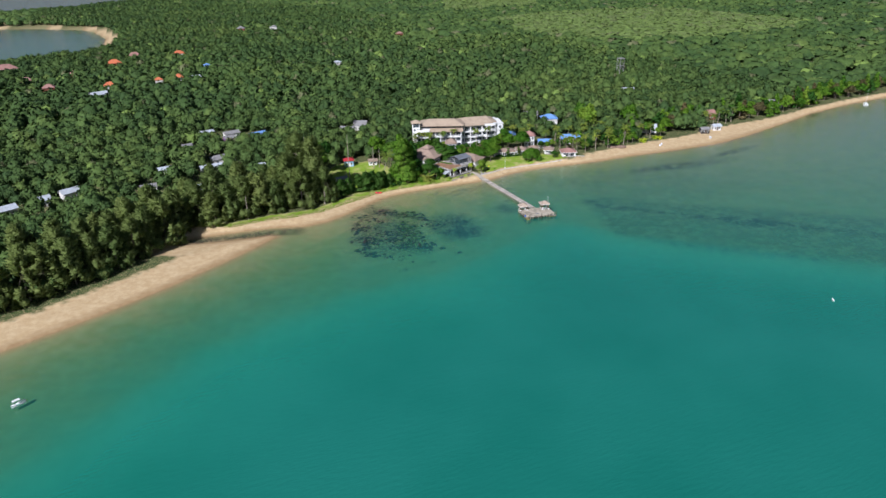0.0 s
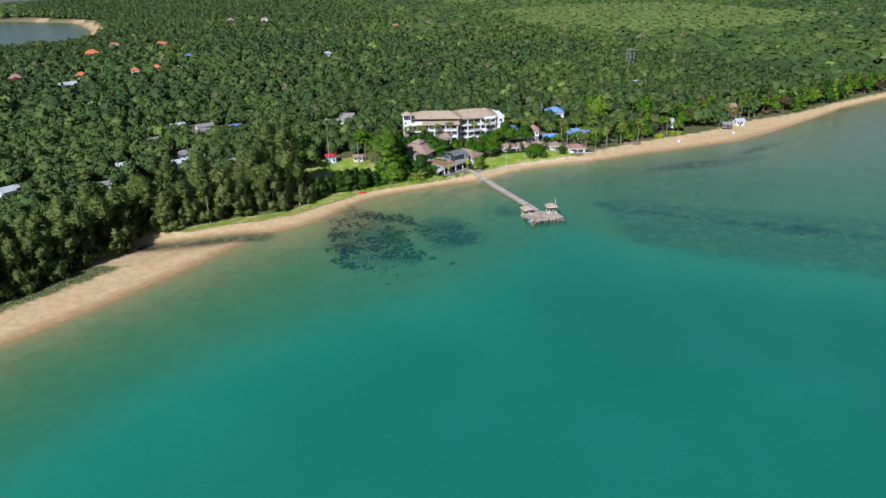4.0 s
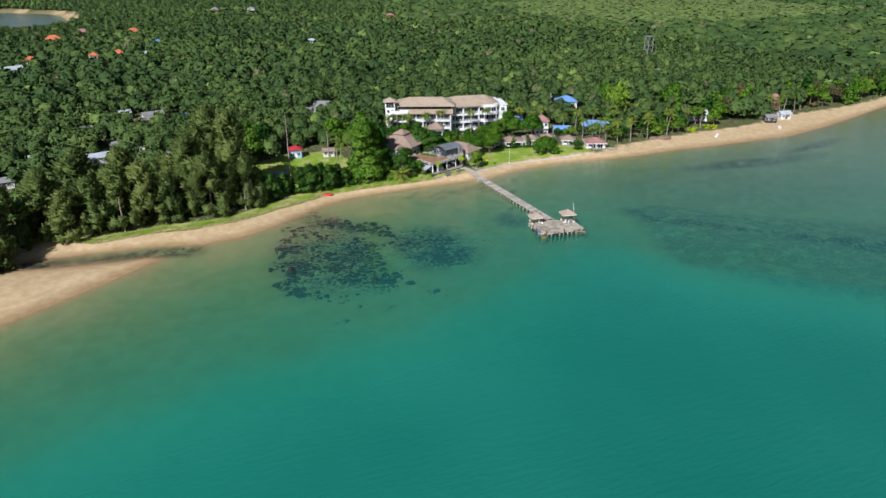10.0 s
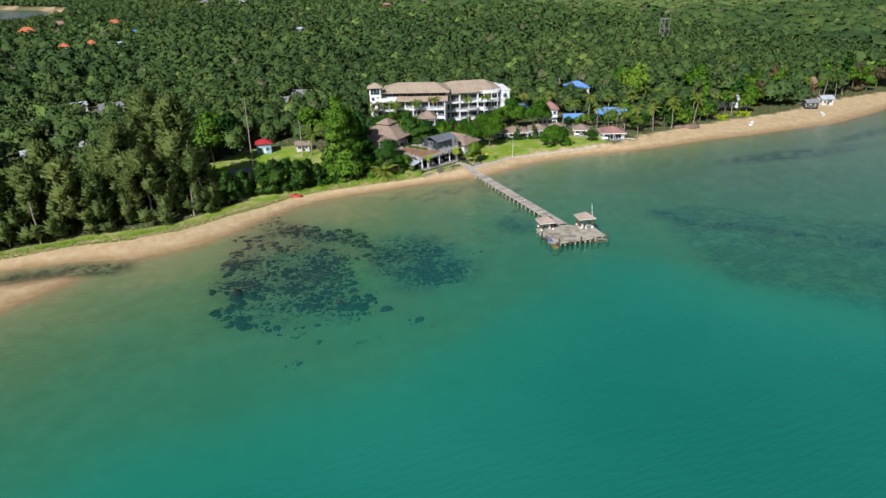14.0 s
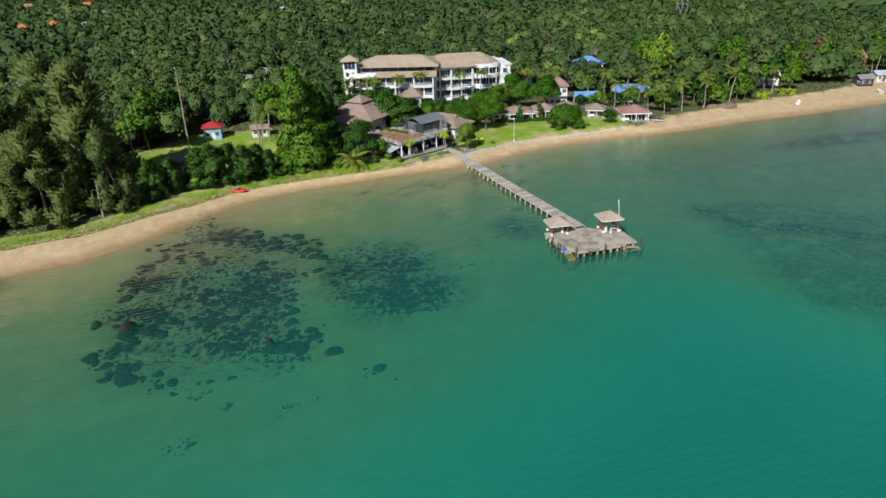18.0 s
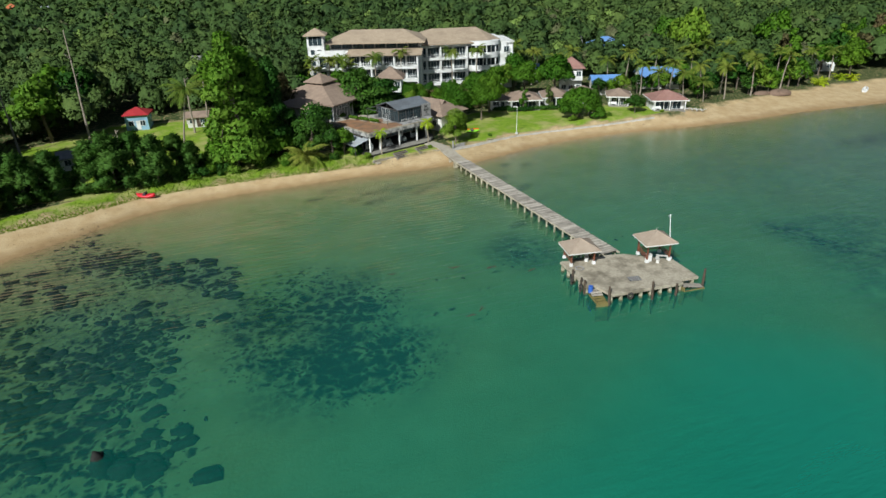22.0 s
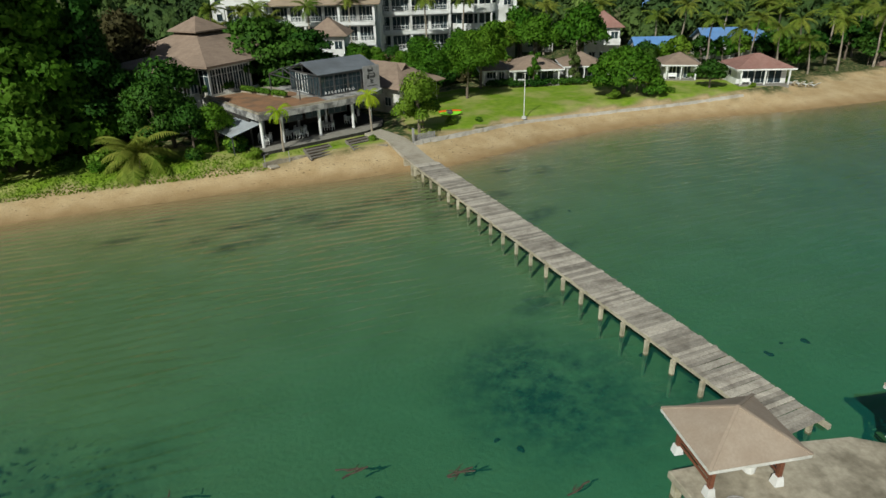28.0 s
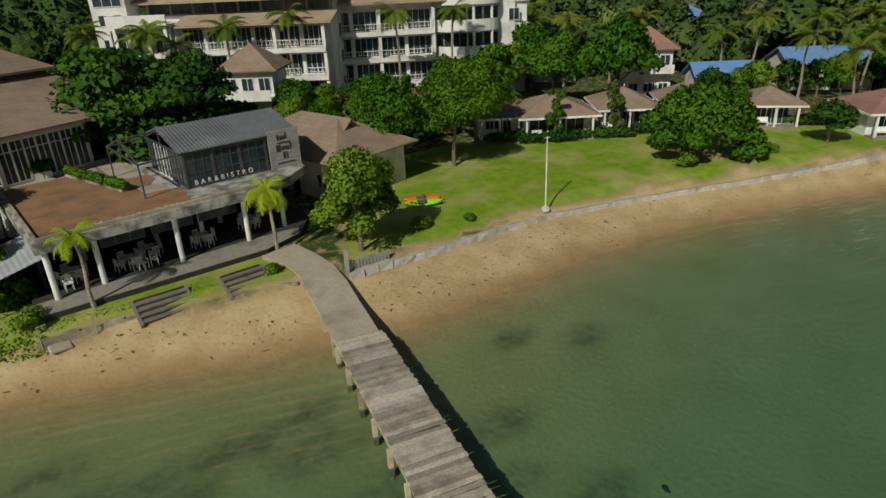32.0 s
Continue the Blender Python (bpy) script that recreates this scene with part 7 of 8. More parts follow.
# hedges and planters
for k, (x, y, turn, w) in enumerate([(29.5, 26.2, -20, 5.5), (35.5, 24.6, -22, 5.0), (41.5, 23.4, -25, 5.0), (26.0, 28.6, -10, 4.0), (56.5, 18.0, -34, 4.0)]):
    r = np.random.RandomState(60 + k)
    lob = [(w * (j / 11 - 0.5), r.uniform(-0.15, 0.15), 0.55 + r.uniform(-0.1, 0.1), 0.55, 0.6) for j in range(12)]
    me = quads_mesh("hedge", lobes_cloud(r, lob, 1500, 0.2))
    me.materials.append(M["leafdark"])
    o = thing("hedge", pose(x, y, ground_z(x, y), 0, 0, turn), "clipped dark green hedge in front of the bungalows", "hedge", "bungalow hedges")
    part("leaves", me, "leafdark", o)
    bm = bmesh.new()
    for j in range(8):
        bar(bm, (w * (j / 7 - 0.5) * 0.9, 0, -0.3), (w * (j / 7 - 0.5) * 0.9, 0.05, 0.7), 0.04, 0.02, 5)
    part("stem", bm, "bark", o)
for k, (u, v, w) in enumerate([(4.5, 12.0, 2.1), (5.2, 9.2, 2.0), (5.9, 6.5, 1.9)]):
    m = REST @ pose(u, v, SL + 0.03, 0, 0, -76)
    o = thing("planter", m, "trough planter with a clipped bright green hedge", "planter", "terrace planters")
    part("trough", boxes((-w / 2, w / 2, -0.25, 0.25, 0, 0.16)), "concrete", o)
    r = np.random.RandomState(80 + k)
    me = quads_mesh("leaves", lobes_cloud(r, [(w * (j / 9 - 0.5) * 0.92, 0, 0.4, 0.36, 0.4) for j in range(10)], 1500, 0.13))
    me.materials.append(M["leafbright"])
    part("leaves", me, "leafbright", o)
for k in range(6):
    m = REST @ pose(0.0 + 0.62 * k, 13.55 + 0.03 * k, SL + 0.03)
    o = thing("plant_pot", m, "pale stone pot with a dark green shrub", "pot", "terrace pots")
    part("pot", boxes((-0.28, 0.28, -0.28, 0.28, 0, 0.5)), "greywhite", o)
    r = np.random.RandomState(90 + k)
    me = quads_mesh("leaves", lobes_cloud(r, [(r.uniform(-0.2, 0.2), r.uniform(-0.2, 0.2), 0.85, 0.42, 0.5) for j in range(5)], 420, 0.16))
    me.materials.append(M["leafdark"])
    part("leaves", me, "leafdark", o)
for k in range(34):
    r = random.Random(300 + k)
    x = r.uniform(-48, -15)
    y = float(np.interp(x, [-48, -30, -18, -15], [10.5, 10.0, 8.6, 8.4])) + r.uniform(0, 4.5)
    tree("bush", x, y, r.uniform(0.7, 1.4), ("leafbright", "leaf", "leafdark")[k % 3], "low green bush in the grass behind the beach", name="bush", group="bushes behind the beach")
for k in range(40):
    r = random.Random(700 + k)
    x, y = r.uniform(4, 34), r.uniform(33, 48)
    tree("bush", x, y, r.uniform(1.2, 2.6), ("leafbright", "leaf", "dryleaf", "leafdark")[k % 4], "garden shrub in front of the hotel", name="bush", group="hotel garden shrubs")
for x, y, s in ((9.2, 10.6, 0.7), (12.8, 10.4, 0.45), (45, 12.5, 0.6), (35, 12.8, 0.9), (57.5, 9.2, 0.5), (64.5, 9.5, 0.8), (-15.0, 8.0, 0.8), (-1.6, 8.4, 0.5)):
    tree("bush", x, y, s, "leafbright", "small green shrub on the lawn's edge", name="bush")


# far woods
def lump(r, lobes, cuts):
    """A lumpy leaf mass round the lobes, open below: corners of its quads, and the way they face."""
    g = np.linspace(-1, 1, cuts + 1)
    sides = []
    for ax in range(5):
        a, b = np.meshgrid(g, g, indexing="ij")
        c = np.ones_like(a)
        sides.append(np.stack([(a, b, c), (c, a, b), (-c, b, a), (b, c, a), (a, -c, b)][ax], -1))
    pts = np.concatenate([p.reshape(-1, 3) for p in sides])
    pts[:, 2] = np.where(pts[:, 2] < -0.3, -0.3 + (pts[:, 2] + 0.3) * 0.6, pts[:, 2])
    key = np.round(pts, 4)
    d = pts / np.linalg.norm(pts, axis=1, keepdims=True)
    mid = np.array([0, 0, -0.6])
    reach, turned = np.zeros(len(d)), d.copy()
    for x, y, z, rx, rz in lobes:
        c = (np.array([x, y, z]) - mid) / (rx, rx, rz)
        e = d / (rx, rx, rz)
        qa, qb, qc = (e * e).sum(1), (e * c).sum(1), (c * c).sum() - 1
        disc = qb * qb - qa * qc
        t = np.where(disc > 0, (qb + np.sqrt(np.maximum(disc, 0))) / qa, 0)
        n = (d * t[:, None] + mid - (x, y, z)) / (rx * rx, rx * rx, rz * rz)
        hit = t > reach
        reach = np.where(hit, t, reach)
        turned = np.where(hit[:, None], n, turned)
    turned /= np.linalg.norm(turned, axis=1, keepdims=True) + 1e-9
    shake = 1 + 0.11 * np.sin(key @ np.array([12.9, 78.2, 37.7]) * 3.1 + r.uniform(0, 6))
    pos = mid + d * (reach * shake)[:, None]
    m = (cuts + 1) ** 2
    quads = []
    for ax in range(5):
        k = (np.arange(cuts)[:, None] * (cuts + 1) + np.arange(cuts)[None]).ravel() + ax * m
        quads.append(np.stack([k, k + cuts + 1, k + cuts + 2, k + 1], 1))
    quads = np.concatenate(quads)
    v, f = pos[quads], turned[quads]
    gn = np.cross(v[:, 1] - v[:, 0], v[:, 3] - v[:, 0])
    back = (gn * f.sum(1)).sum(1) < 0
    v[back], f[back] = v[back][:, ::-1], f[back][:, ::-1]
    return v.reshape(-1, 3), f.reshape(-1, 3)


def woods():
    r = np.random.RandomState(11)
    sets = []
    for step, near, far in ((5.8, 24, 120), (6.6, 24, 190), (8.2, 24, 420), (13, 24, 900), (26, 24, 1900)):
        gx_, gy_ = np.meshgrid(np.arange(-900, 1900, step), np.arange(-260, 2000, step * 0.9))
        gx_, gy_ = gx_.ravel() + r.uniform(-0.42, 0.42, gx_.size) * step, gy_.ravel() + r.uniform(-0.42, 0.42, gx_.size) * step
        ok = (gx_ > -250 - 0.26 * (gy_ + 60)) & (gy_ > -330 + 0.50 * (gx_ + 146)) & (gx_ > -420)
        gx_, gy_ = gx_[ok], gy_[ok]
        z, s, _ = lie(gx_, gy_)
        dist = gy_ + 0.15 * np.abs(gx_)
        close = (gx_ > -330) & (gx_ < 300)
        band = np.where((gx_ > -105) & (gx_ < 125) & (s < 105), 5.8, np.where(close & (s < 190), 6.6, np.where(close & (s < 420), 8.2, np.where((s < 900) & (gx_ < 900), 13, 26))))
        ok = (s > 22) & (s >= near) & (s < far) & (z > 0.6) & (band == step)
        sets.append(np.stack([gx_[ok], gy_[ok], z[ok], np.full(ok.sum(), step)], 1))
    t = np.concatenate(sets)
    x, y = t[:, 0], t[:, 1]
    keep = np.ones(len(t), bool)
    clear = [(ob.location.x, ob.location.y - (1.5 if ob.location.y < 250 else 0.0), 9.0 if ob.location.y < 250 else 8.5) for ob in scene.objects if ob.parent is None and ob.get("category") == "house"]
    clear += [(-38, 102, 8.5), (-26, 112, 7), (-50, 101, 7), (28, 61, 21), (4, 61, 19), (-10, 64, 5), (-16, 30, 15), (5, 42, 7), (-55, 44, 9), (-55, 34, 12), (-48, 30, 12), (-96, 136, 9), (0, 20, 20), (50, 30, 22)]
    for cx, cy, rad in clear:
        keep &= np.hypot(x - cx, (y - cy) * np.where(y < cy, 0.6, 1.0)) > rad
    for k in inside_yards:
        keep &= ~inside(x, y, k)
    t = t[keep]
    x, y, z, step = t.T
    n = len(t)
    low = inside(x, y, PLANTATION) | inside(x, y, FIELD)
    broad = wobble(x, y, 75.0, 2) + 0.6 * wobble(x, y, 230.0, 7)
    tint = np.clip(0.45 + 0.15 * r.normal(0, 1, n) + 0.16 * broad, 0.1, 0.8)
    tint = np.where(low, 0.84 + 0.02 * r.normal(0, 1, n), tint)
    u = r.uniform(0, 1, n)
    tint = np.where((u < 0.02) & ~low, 1.0, np.where((u > 0.975) & ~low, 0.92, tint))
    giant = (u > 0.40) & (u < 0.52) & ~low
    rad = step * np.where(low, 0.9, r.uniform(0.55, 0.88, n)) * np.where(giant, 1.2, 1.0)
    tall = np.where(low, 0.45, r.uniform(0.85, 1.3, n) * np.where(step > 10, 0.6, 1.0))
    hgt = np.where(low, 7.0, 7.4 + r.uniform(-1.4, 1.4, n) + 2.0 * wobble(x, y, 60.0, 5) + np.where(giant, 3.0, 0)) + 0.14 * step
    out, face, tn = [], [], []
    for s_, cuts, q, size in ((5.8, 2, 330, 0.155), (6.6, 2, 170, 0.2), (8.2, 2, 60, 0.29), (13, 2, 16, 0.36), (26, 2, 14, 0.34)):
        band = np.nonzero(step == s_)[0]
        kinds = []
        for k in range(14):
            lb = [(0, 0, -0.75, 0.7, 0.75)]
            for m in range(7):
                a, o = 6.283 * m / 7 + r.uniform(-0.4, 0.4), r.uniform(0.35, 0.72)
                lb.append((o * math.cos(a), o * math.sin(a), -r.uniform(0.4, 1.2), r.uniform(0.26, 0.44), r.uniform(0.24, 0.42)))
            for m in range(4):
                lb.append((r.uniform(-0.4, 0.4), r.uniform(-0.4, 0.4), -r.uniform(0.1, 0.4), r.uniform(0.24, 0.38), r.uniform(0.22, 0.38)))
            v, f = lump(r, lb, cuts)
            v = v * (0.8 if q > 50 else 0.92) - np.array([0, 0, 0.08])
            v2, f2 = lobes_cloud(r, lb, q, size, 0.0, 0.3, 1.3, 0.4)
            f = np.concatenate([f, f2]) + np.array([0, 0, 0.35 if s_ < 8 else 0.6 if s_ < 10 else 1.0])
            kinds.append((np.concatenate([v, v2]), f / np.linalg.norm(f, axis=1, keepdims=True)))
        pick = r.randint(0, 14, len(band))
        for k in range(14):
            i = band[pick == k]
            if not len(i):
                continue
            a = r.uniform(0, 6.283, len(i))
            c, s2 = np.cos(a)[:, None], np.sin(a)[:, None]
            v, f = kinds[k]
            for arr, store in ((v, out), (f, face)):
                t3 = np.stack([arr[None, :, 0] * c - arr[None, :, 1] * s2, arr[None, :, 0] * s2 + arr[None, :, 1] * c, np.repeat(arr[None, :, 2], len(i), 0)], 2)
                if store is out:
                    t3 *= np.stack([rad[i], rad[i], rad[i] * tall[i]], 1)[:, None, :]
                    t3 += np.stack([x[i], y[i], z[i] + hgt[i]], 1)[:, None, :]
                store.append(t3.reshape(-1, 3))
            tn.append(np.repeat(tint[i], len(v)))
    me = quads_mesh("woods", (np.concatenate(out), np.concatenate(face)))
    paint(me, "tint", np.concatenate(tn))
    me.materials.append(M["woods"])
    return tagged(new("woods", me), "dense green tropical woods covering the land behind the beach", "woods", kind="stuff")


PLANTATION = [(308, 426), (360, 637), (483, 680), (591, 668), (688, 608), (686, 472), (694, 353), (610, 304), (464, 294), (367, 347)]
FIELD = [(362, 819), (550, 1220), (716, 1036), (574, 839), (429, 803)]
inside_yards = [[(-82, 12), (-62, 10), (-60, 46), (-80, 46)], [(-63, 8), (-44, 8), (-40, 20), (-44, 40), (-50, 52), (-59, 52), (-66, 26)], [(-13, 4), (70, 4), (70, 34), (40, 48), (0, 50), (-13, 40)]]
woods()


# ---- along the beach ----
def rocks_mesh(r, spots, name):
    """Low uneven boulders on the bed, one lump at each spot (x, y, radius, height, lift)."""
    vs, fs = [], []
    nu, nv = 9, 4
    for x, y, rad, hgt, lift in spots:
        base = len(vs)
        z0 = ground_z(x, y) - 0.08 + lift
        ph = r.uniform(0, 6.28, 4)
        sq = r.uniform(0.6, 1.0)
        tn = r.uniform(0, 3.14)
        for j in range(nv):
            e = j / nv * 1.5708
            for i in range(nu):
                a = 6.2832 * i / nu
                q = rad * math.cos(e) * (1 + 0.22 * math.sin(2 * a + ph[0]) + 0.16 * math.sin(3 * a + ph[1] + j) + r.uniform(-0.08, 0.08))
                px_, py_ = q * math.cos(a), q * math.sin(a) * sq
                vs.append((x + px_ * math.cos(tn) - py_ * math.sin(tn), y + px_ * math.sin(tn) + py_ * math.cos(tn), z0 + hgt * math.sin(e) * (1 + 0.2 * math.sin(a + ph[2]))))
        vs.append((x, y, z0 + hgt))
        for j in range(nv - 1):
            for i in range(nu):
                fs.append((base + j * nu + i, base + j * nu + (i + 1) % nu, base + (j + 1) * nu + (i + 1) % nu, base + (j + 1) * nu + i))
        for i in range(nu):
            fs.append((base + (nv - 1) * nu + i, base + (nv - 1) * nu + (i + 1) % nu, base + nv * nu))
    me = bpy.data.meshes.new(name)
    me.from_pydata(vs, [], fs)
    me.materials.append(M["rock"])
    me.shade_smooth()
    return me


r = np.random.RandomState(21)
spots = []
for x0, x1, y0, y1, n, lo_, hi_, within in ((-83, -42, -62, -3, 2600, 0.25, 1.05, True), (-83, -42, -62, -3, 2600, 0.14, 0.4, True), (-85, -40, -72, -50, 60, 0.15, 0.4, False),
                                            (-108, -92, -17, -11, 20, 0.2, 0.5, False), (-19, -3, -10, -1, 40, 0.1, 0.26, False), (-22, -8, -44, -36, 24, 0.12, 0.3, False), (1, 12, -44, -12, 50, 0.12, 0.34, False)):
    bx, by = r.uniform(x0, x1, n), r.uniform(y0, y1, n)
    if within:
        ok = inside(bx, by, REEF)
        bx, by = bx[ok], by[ok]
    clump = wobble(bx, by, 3.0, 1.0) + 0.8 * wobble(bx, by, 8.0, 4.0) - 0.25
    for x, y, c in zip(bx, by, clump):
        if c < r.uniform(-0.7, 0.5) or ground_z(x, y) > -0.12:
            continue
        rad = lo_ + (hi_ - lo_) * r.uniform(0, 1) ** 2
        spots.append((x, y, rad * 1.2, min(rad * 0.5, 0.7 * -ground_z(x, y)), 0.0))
tagged(new("reef_stones", rocks_mesh(r, spots, "reef_stones")), "dark weedy stones scattered on the shallow seabed", "stones", kind="stuff")
for x, y, rad, hgt in ((-77.9, -42.1, 1.6, 1.9), (-59.1, -55.5, 1.1, 2.1), (-57.8, -56.1, 1.7, 0.9), (-78.5, -54, 1.2, 1.0), (-51, -60, 1.3, 0.8), (-46.5, -66.5, 0.9, 0.7), (-75.5, -43.0, 1.2, 1.0)):
    rr = np.random.RandomState(int(abs(x * 7)))
    me = rocks_mesh(rr, [(0, 0, rad, hgt, 0.08 - ground_z(0, 0))], "boulder")
    ob = new("boulder", me)
    ob.matrix_basis = pose(x, y, ground_z(x, y) - 0.1)
    tagged(ob, "large dark boulder just breaking the water" if hgt > 1.7 else "large dark boulder under the shallow water", "boulder", "boulders off the beach")

# weed, shells and sticks on the sand
r = np.random.RandomState(33)
vs = []
for k in range(380):
    x = r.uniform(-150, 70) if k > 90 else r.uniform(-22, 24)
    i = np.interp(x, [p[0] for p in SHORE[15:]], [p[1] for p in SHORE[15:]])
    w = float(np.interp(x, [p[0] for p in BEACH_W], [p[1] for p in BEACH_W]))
    y = i + w * (r.choice([0.25, 0.45, 0.62]) + r.normal(0, 0.13) + 0.1 * math.sin(x * 0.5))
    if -0.6 < x < 3.0:
        continue
    z = ground_z(x, y) + 0.012
    a, s, t = r.uniform(0, 6.28), r.uniform(0.02, 0.09), r.uniform(0.05, 0.32)
    c, d = np.array([math.cos(a), math.sin(a), 0]) * t, np.array([-math.sin(a), math.cos(a), 0]) * s
    p = np.array([x, y, z])
    vs += [p - c, p - d + (0, 0, 0.02), p + c, p + d + (0, 0, 0.02)]
me = quads_mesh("drift", np.array(vs))
me.materials.append(M["driftbrown"])
tagged(new("driftweed", me), "dark strands of drift weed and sticks on the sand", "driftweed", kind="stuff")

# grass along the top of the beach
r = np.random.RandomState(44)
vs = []
for k in range(26000):
    x = r.uniform(-150, 66)
    i = float(np.interp(x, [p[0] for p in SHORE[15:]], [p[1] for p in SHORE[15:]]))
    w = float(np.interp(x, [p[0] for p in BEACH_W], [p[1] for p in BEACH_W]))
    y = i + w + abs(r.normal(0, 1.0)) * 1.8 - 0.7
    if x > -0.6:
        continue
    if x > -14:
        y = 7.4 + 0.1 * (x + 14) + 1.6 * r.uniform() ** 1.5
    a = r.uniform(0, 6.28)
    h, s = r.uniform(0.06, 0.22) * (0.3 if x > -14 else 1.0), r.uniform(0.05, 0.12) * (0.6 if x > -14 else 1.0)
    vs.append((x, y, h, s, a))
g = np.array(vs)
gz_ = lie(g[:, 0], g[:, 1])[0]
ok = gz_ > 0.9
g, gz_ = g[ok], gz_[ok]
p = np.stack([g[:, 0], g[:, 1], gz_ - 0.02], 1)
c = np.stack([np.cos(g[:, 4]), np.sin(g[:, 4]), 0 * gz_], 1) * g[:, 3:4]
u = np.stack([-np.sin(g[:, 4]) * 0.5, np.cos(g[:, 4]) * 0.5, 1 + 0 * gz_], 1) * g[:, 2:3]
me = quads_mesh("grass", np.stack([p - c, p + c, p + u + c * 0.5, p + u - c * 0.5], 1).reshape(-1, 3))
me.materials.append(M["blade"])
tagged(new("beach_grass", me), "creeping green grass along the top of the sand", "grass", kind="stuff")

# low walls and steps
wall_a = thing("sea_wall", pose(0, 0, 0), "low crumbling concrete sea wall below the restaurant", "wall", kind="structure")
pts = [(-14.4, 6.6), (-12.4, 7.0), (-10.2, 7.3), (-6.8, 7.7), (-4.9, 7.7), (-2.0, 7.6), (-0.5, 7.0)]
rr = random.Random(8)
for a, b in zip(pts, pts[1:]):
    bm = bmesh.new()
    square_bar(bm, (a[0], a[1] - 0.2, 1.5 + rr.uniform(-0.1, 0.06)), (b[0], b[1] - 0.2, 1.5 + rr.uniform(-0.1, 0.06)), 0.26, 0.8)
    part("block", bm, "concrete", wall_a)
wall_b = thing("lawn_revetment", pose(0, 0, 0), "pale sloping stone edge between lawn and beach", "wall", kind="structure")
edge = [(2.6, 7.0), (5.6, 7.6), (10.5, 8.5), (15.0, 9.4), (19.6, 10.2), (26, 10.3), (33, 9.8), (40, 9.2), (47, 8.6), (54, 7.9)]
for (ax, ay), (bx, by) in zip(edge, edge[1:]):
    n = max(2, int(math.hypot(bx - ax, by - ay) / 0.8))
    for k in range(n):
        x, y = ax + (bx - ax) * (k + 0.5) / n, ay + (by - ay) * (k + 0.5) / n
        bm = bmesh.new()
        box(bm, -0.44, 0.44, -0.38, 0.34, -0.35, 0.16)
        for v in bm.verts:
            v.co += Vector((rr.uniform(-0.06, 0.06), rr.uniform(-0.08, 0.08), rr.uniform(-0.05, 0.05)))
        part("stone", bm, "revet", wall_b, m=pose(x, y - 0.25, ground_z(x, y) - 0.05, -14, 0, math.degrees(math.atan2(by - ay, bx - ax))))
fence = thing("board_fence", pose(0, 0, 0), "short grey board fence beside the walkway", "fence")
for k in range(13):
    x, y = 2.7 + 0.24 * k, 7.0 + 0.055 * k
    part("board", boxes((-0.09, 0.09, -0.02, 0.02, -0.4, 0.75 + rr.uniform(-0.1, 0.1))), "greywood", fence, m=pose(x, y, ground_z(x, y), 0, 0, 12))
part("post", boxes((-0.11, 0.11, -0.11, 0.11, -0.5, 1.9)), "greywood", fence, "pale timber gate post", m=pose(2.6, 6.8, 1.4))


def steps(x, y, turn, w, foot):
    o = thing("beach_steps", pose(x, y, 0, 0, 0, turn), "short flight of weathered timber steps down to the sand", "steps", "beach steps")
    for k in range(4):
        z = foot + 0.19 * k
        part("tread", boxes((-w / 2, w / 2, -1.35 + 0.42 * k, -0.95 + 0.42 * k, z - 0.07, z)), "oldwood", o)
        part("riser", boxes((-w / 2 + 0.05, w / 2 - 0.05, -0.97 + 0.42 * k, -0.94 + 0.42 * k, z - 0.02, z + 0.13)), "pile", o)
    for s in (-1, 1):
        bm = bmesh.new()
        square_bar(bm, (s * w / 2, -1.42, foot - 0.22), (s * w / 2, 0.35, foot + 0.56), 0.16, 0.3)
        part("side_rail", bm, "oldwood", o)


steps(-8.2, 7.95, 14, 3.0, 1.68)
steps(-3.5, 8.5, 16, 2.7, 1.86)
bm = bmesh.new()
box(bm, -0.55, 0.55, -0.35, 0.35, 0, 0.22)
bmesh.ops.bevel(bm, geom=list(bm.edges), offset=0.06, segments=1, affect="EDGES")
solo("concrete_block", bm, "path", pose(-13.4, 6.2, 1.25, 8, 5, 20), "tilted pale concrete slab on the sand", "block")
for k, (x, y) in enumerate(((-14.2, 6.3), (-11.6, 6.6))):
    o = thing("shower_post", pose(x, y, 1.2), "thin grey post with a bent arm by the beach", "post", "thin beach posts")
    bm = bmesh.new()
    bar(bm, (0, 0, -0.4), (0, 0, 1.5), 0.035, 0.035, 6)
    if k == 0:
        bar(bm, (0, 0, 1.5), (0.45, 0.1, 1.55), 0.03, 0.03, 6)
    part("pole", bm, "greywood", o)


def chair(m):
    o = thing("plastic_chair", m, "white moulded plastic chair under the restaurant", "chair", "restaurant chairs")
    part("seat", boxes((-0.22, 0.22, -0.22, 0.22, 0.42, 0.46)), "plastic", o)
    back = part("backrest", boxes((-0.22, 0.22, 0.19, 0.23, 0.84, 0.9)), "plastic", o)
    for k in range(5):
        part("back_slat", boxes((-0.21 + 0.095 * k, -0.17 + 0.095 * k, 0.19, 0.23, 0.46, 0.84)), "plastic", back)
    for sx in (-1, 1):
        for sy in (-1, 1):
            part("leg", boxes((sx * 0.2 - 0.025, sx * 0.2 + 0.025, sy * 0.2 - 0.025, sy * 0.2 + 0.025, 0, 0.42)), "plastic", o)
        part("arm", boxes((sx * 0.24 - 0.03, sx * 0.24 + 0.03, -0.2, 0.21, 0.62, 0.66), (sx * 0.24 - 0.02, sx * 0.24 + 0.02, -0.2, -0.16, 0.44, 0.62)), "plastic", o)
    return o


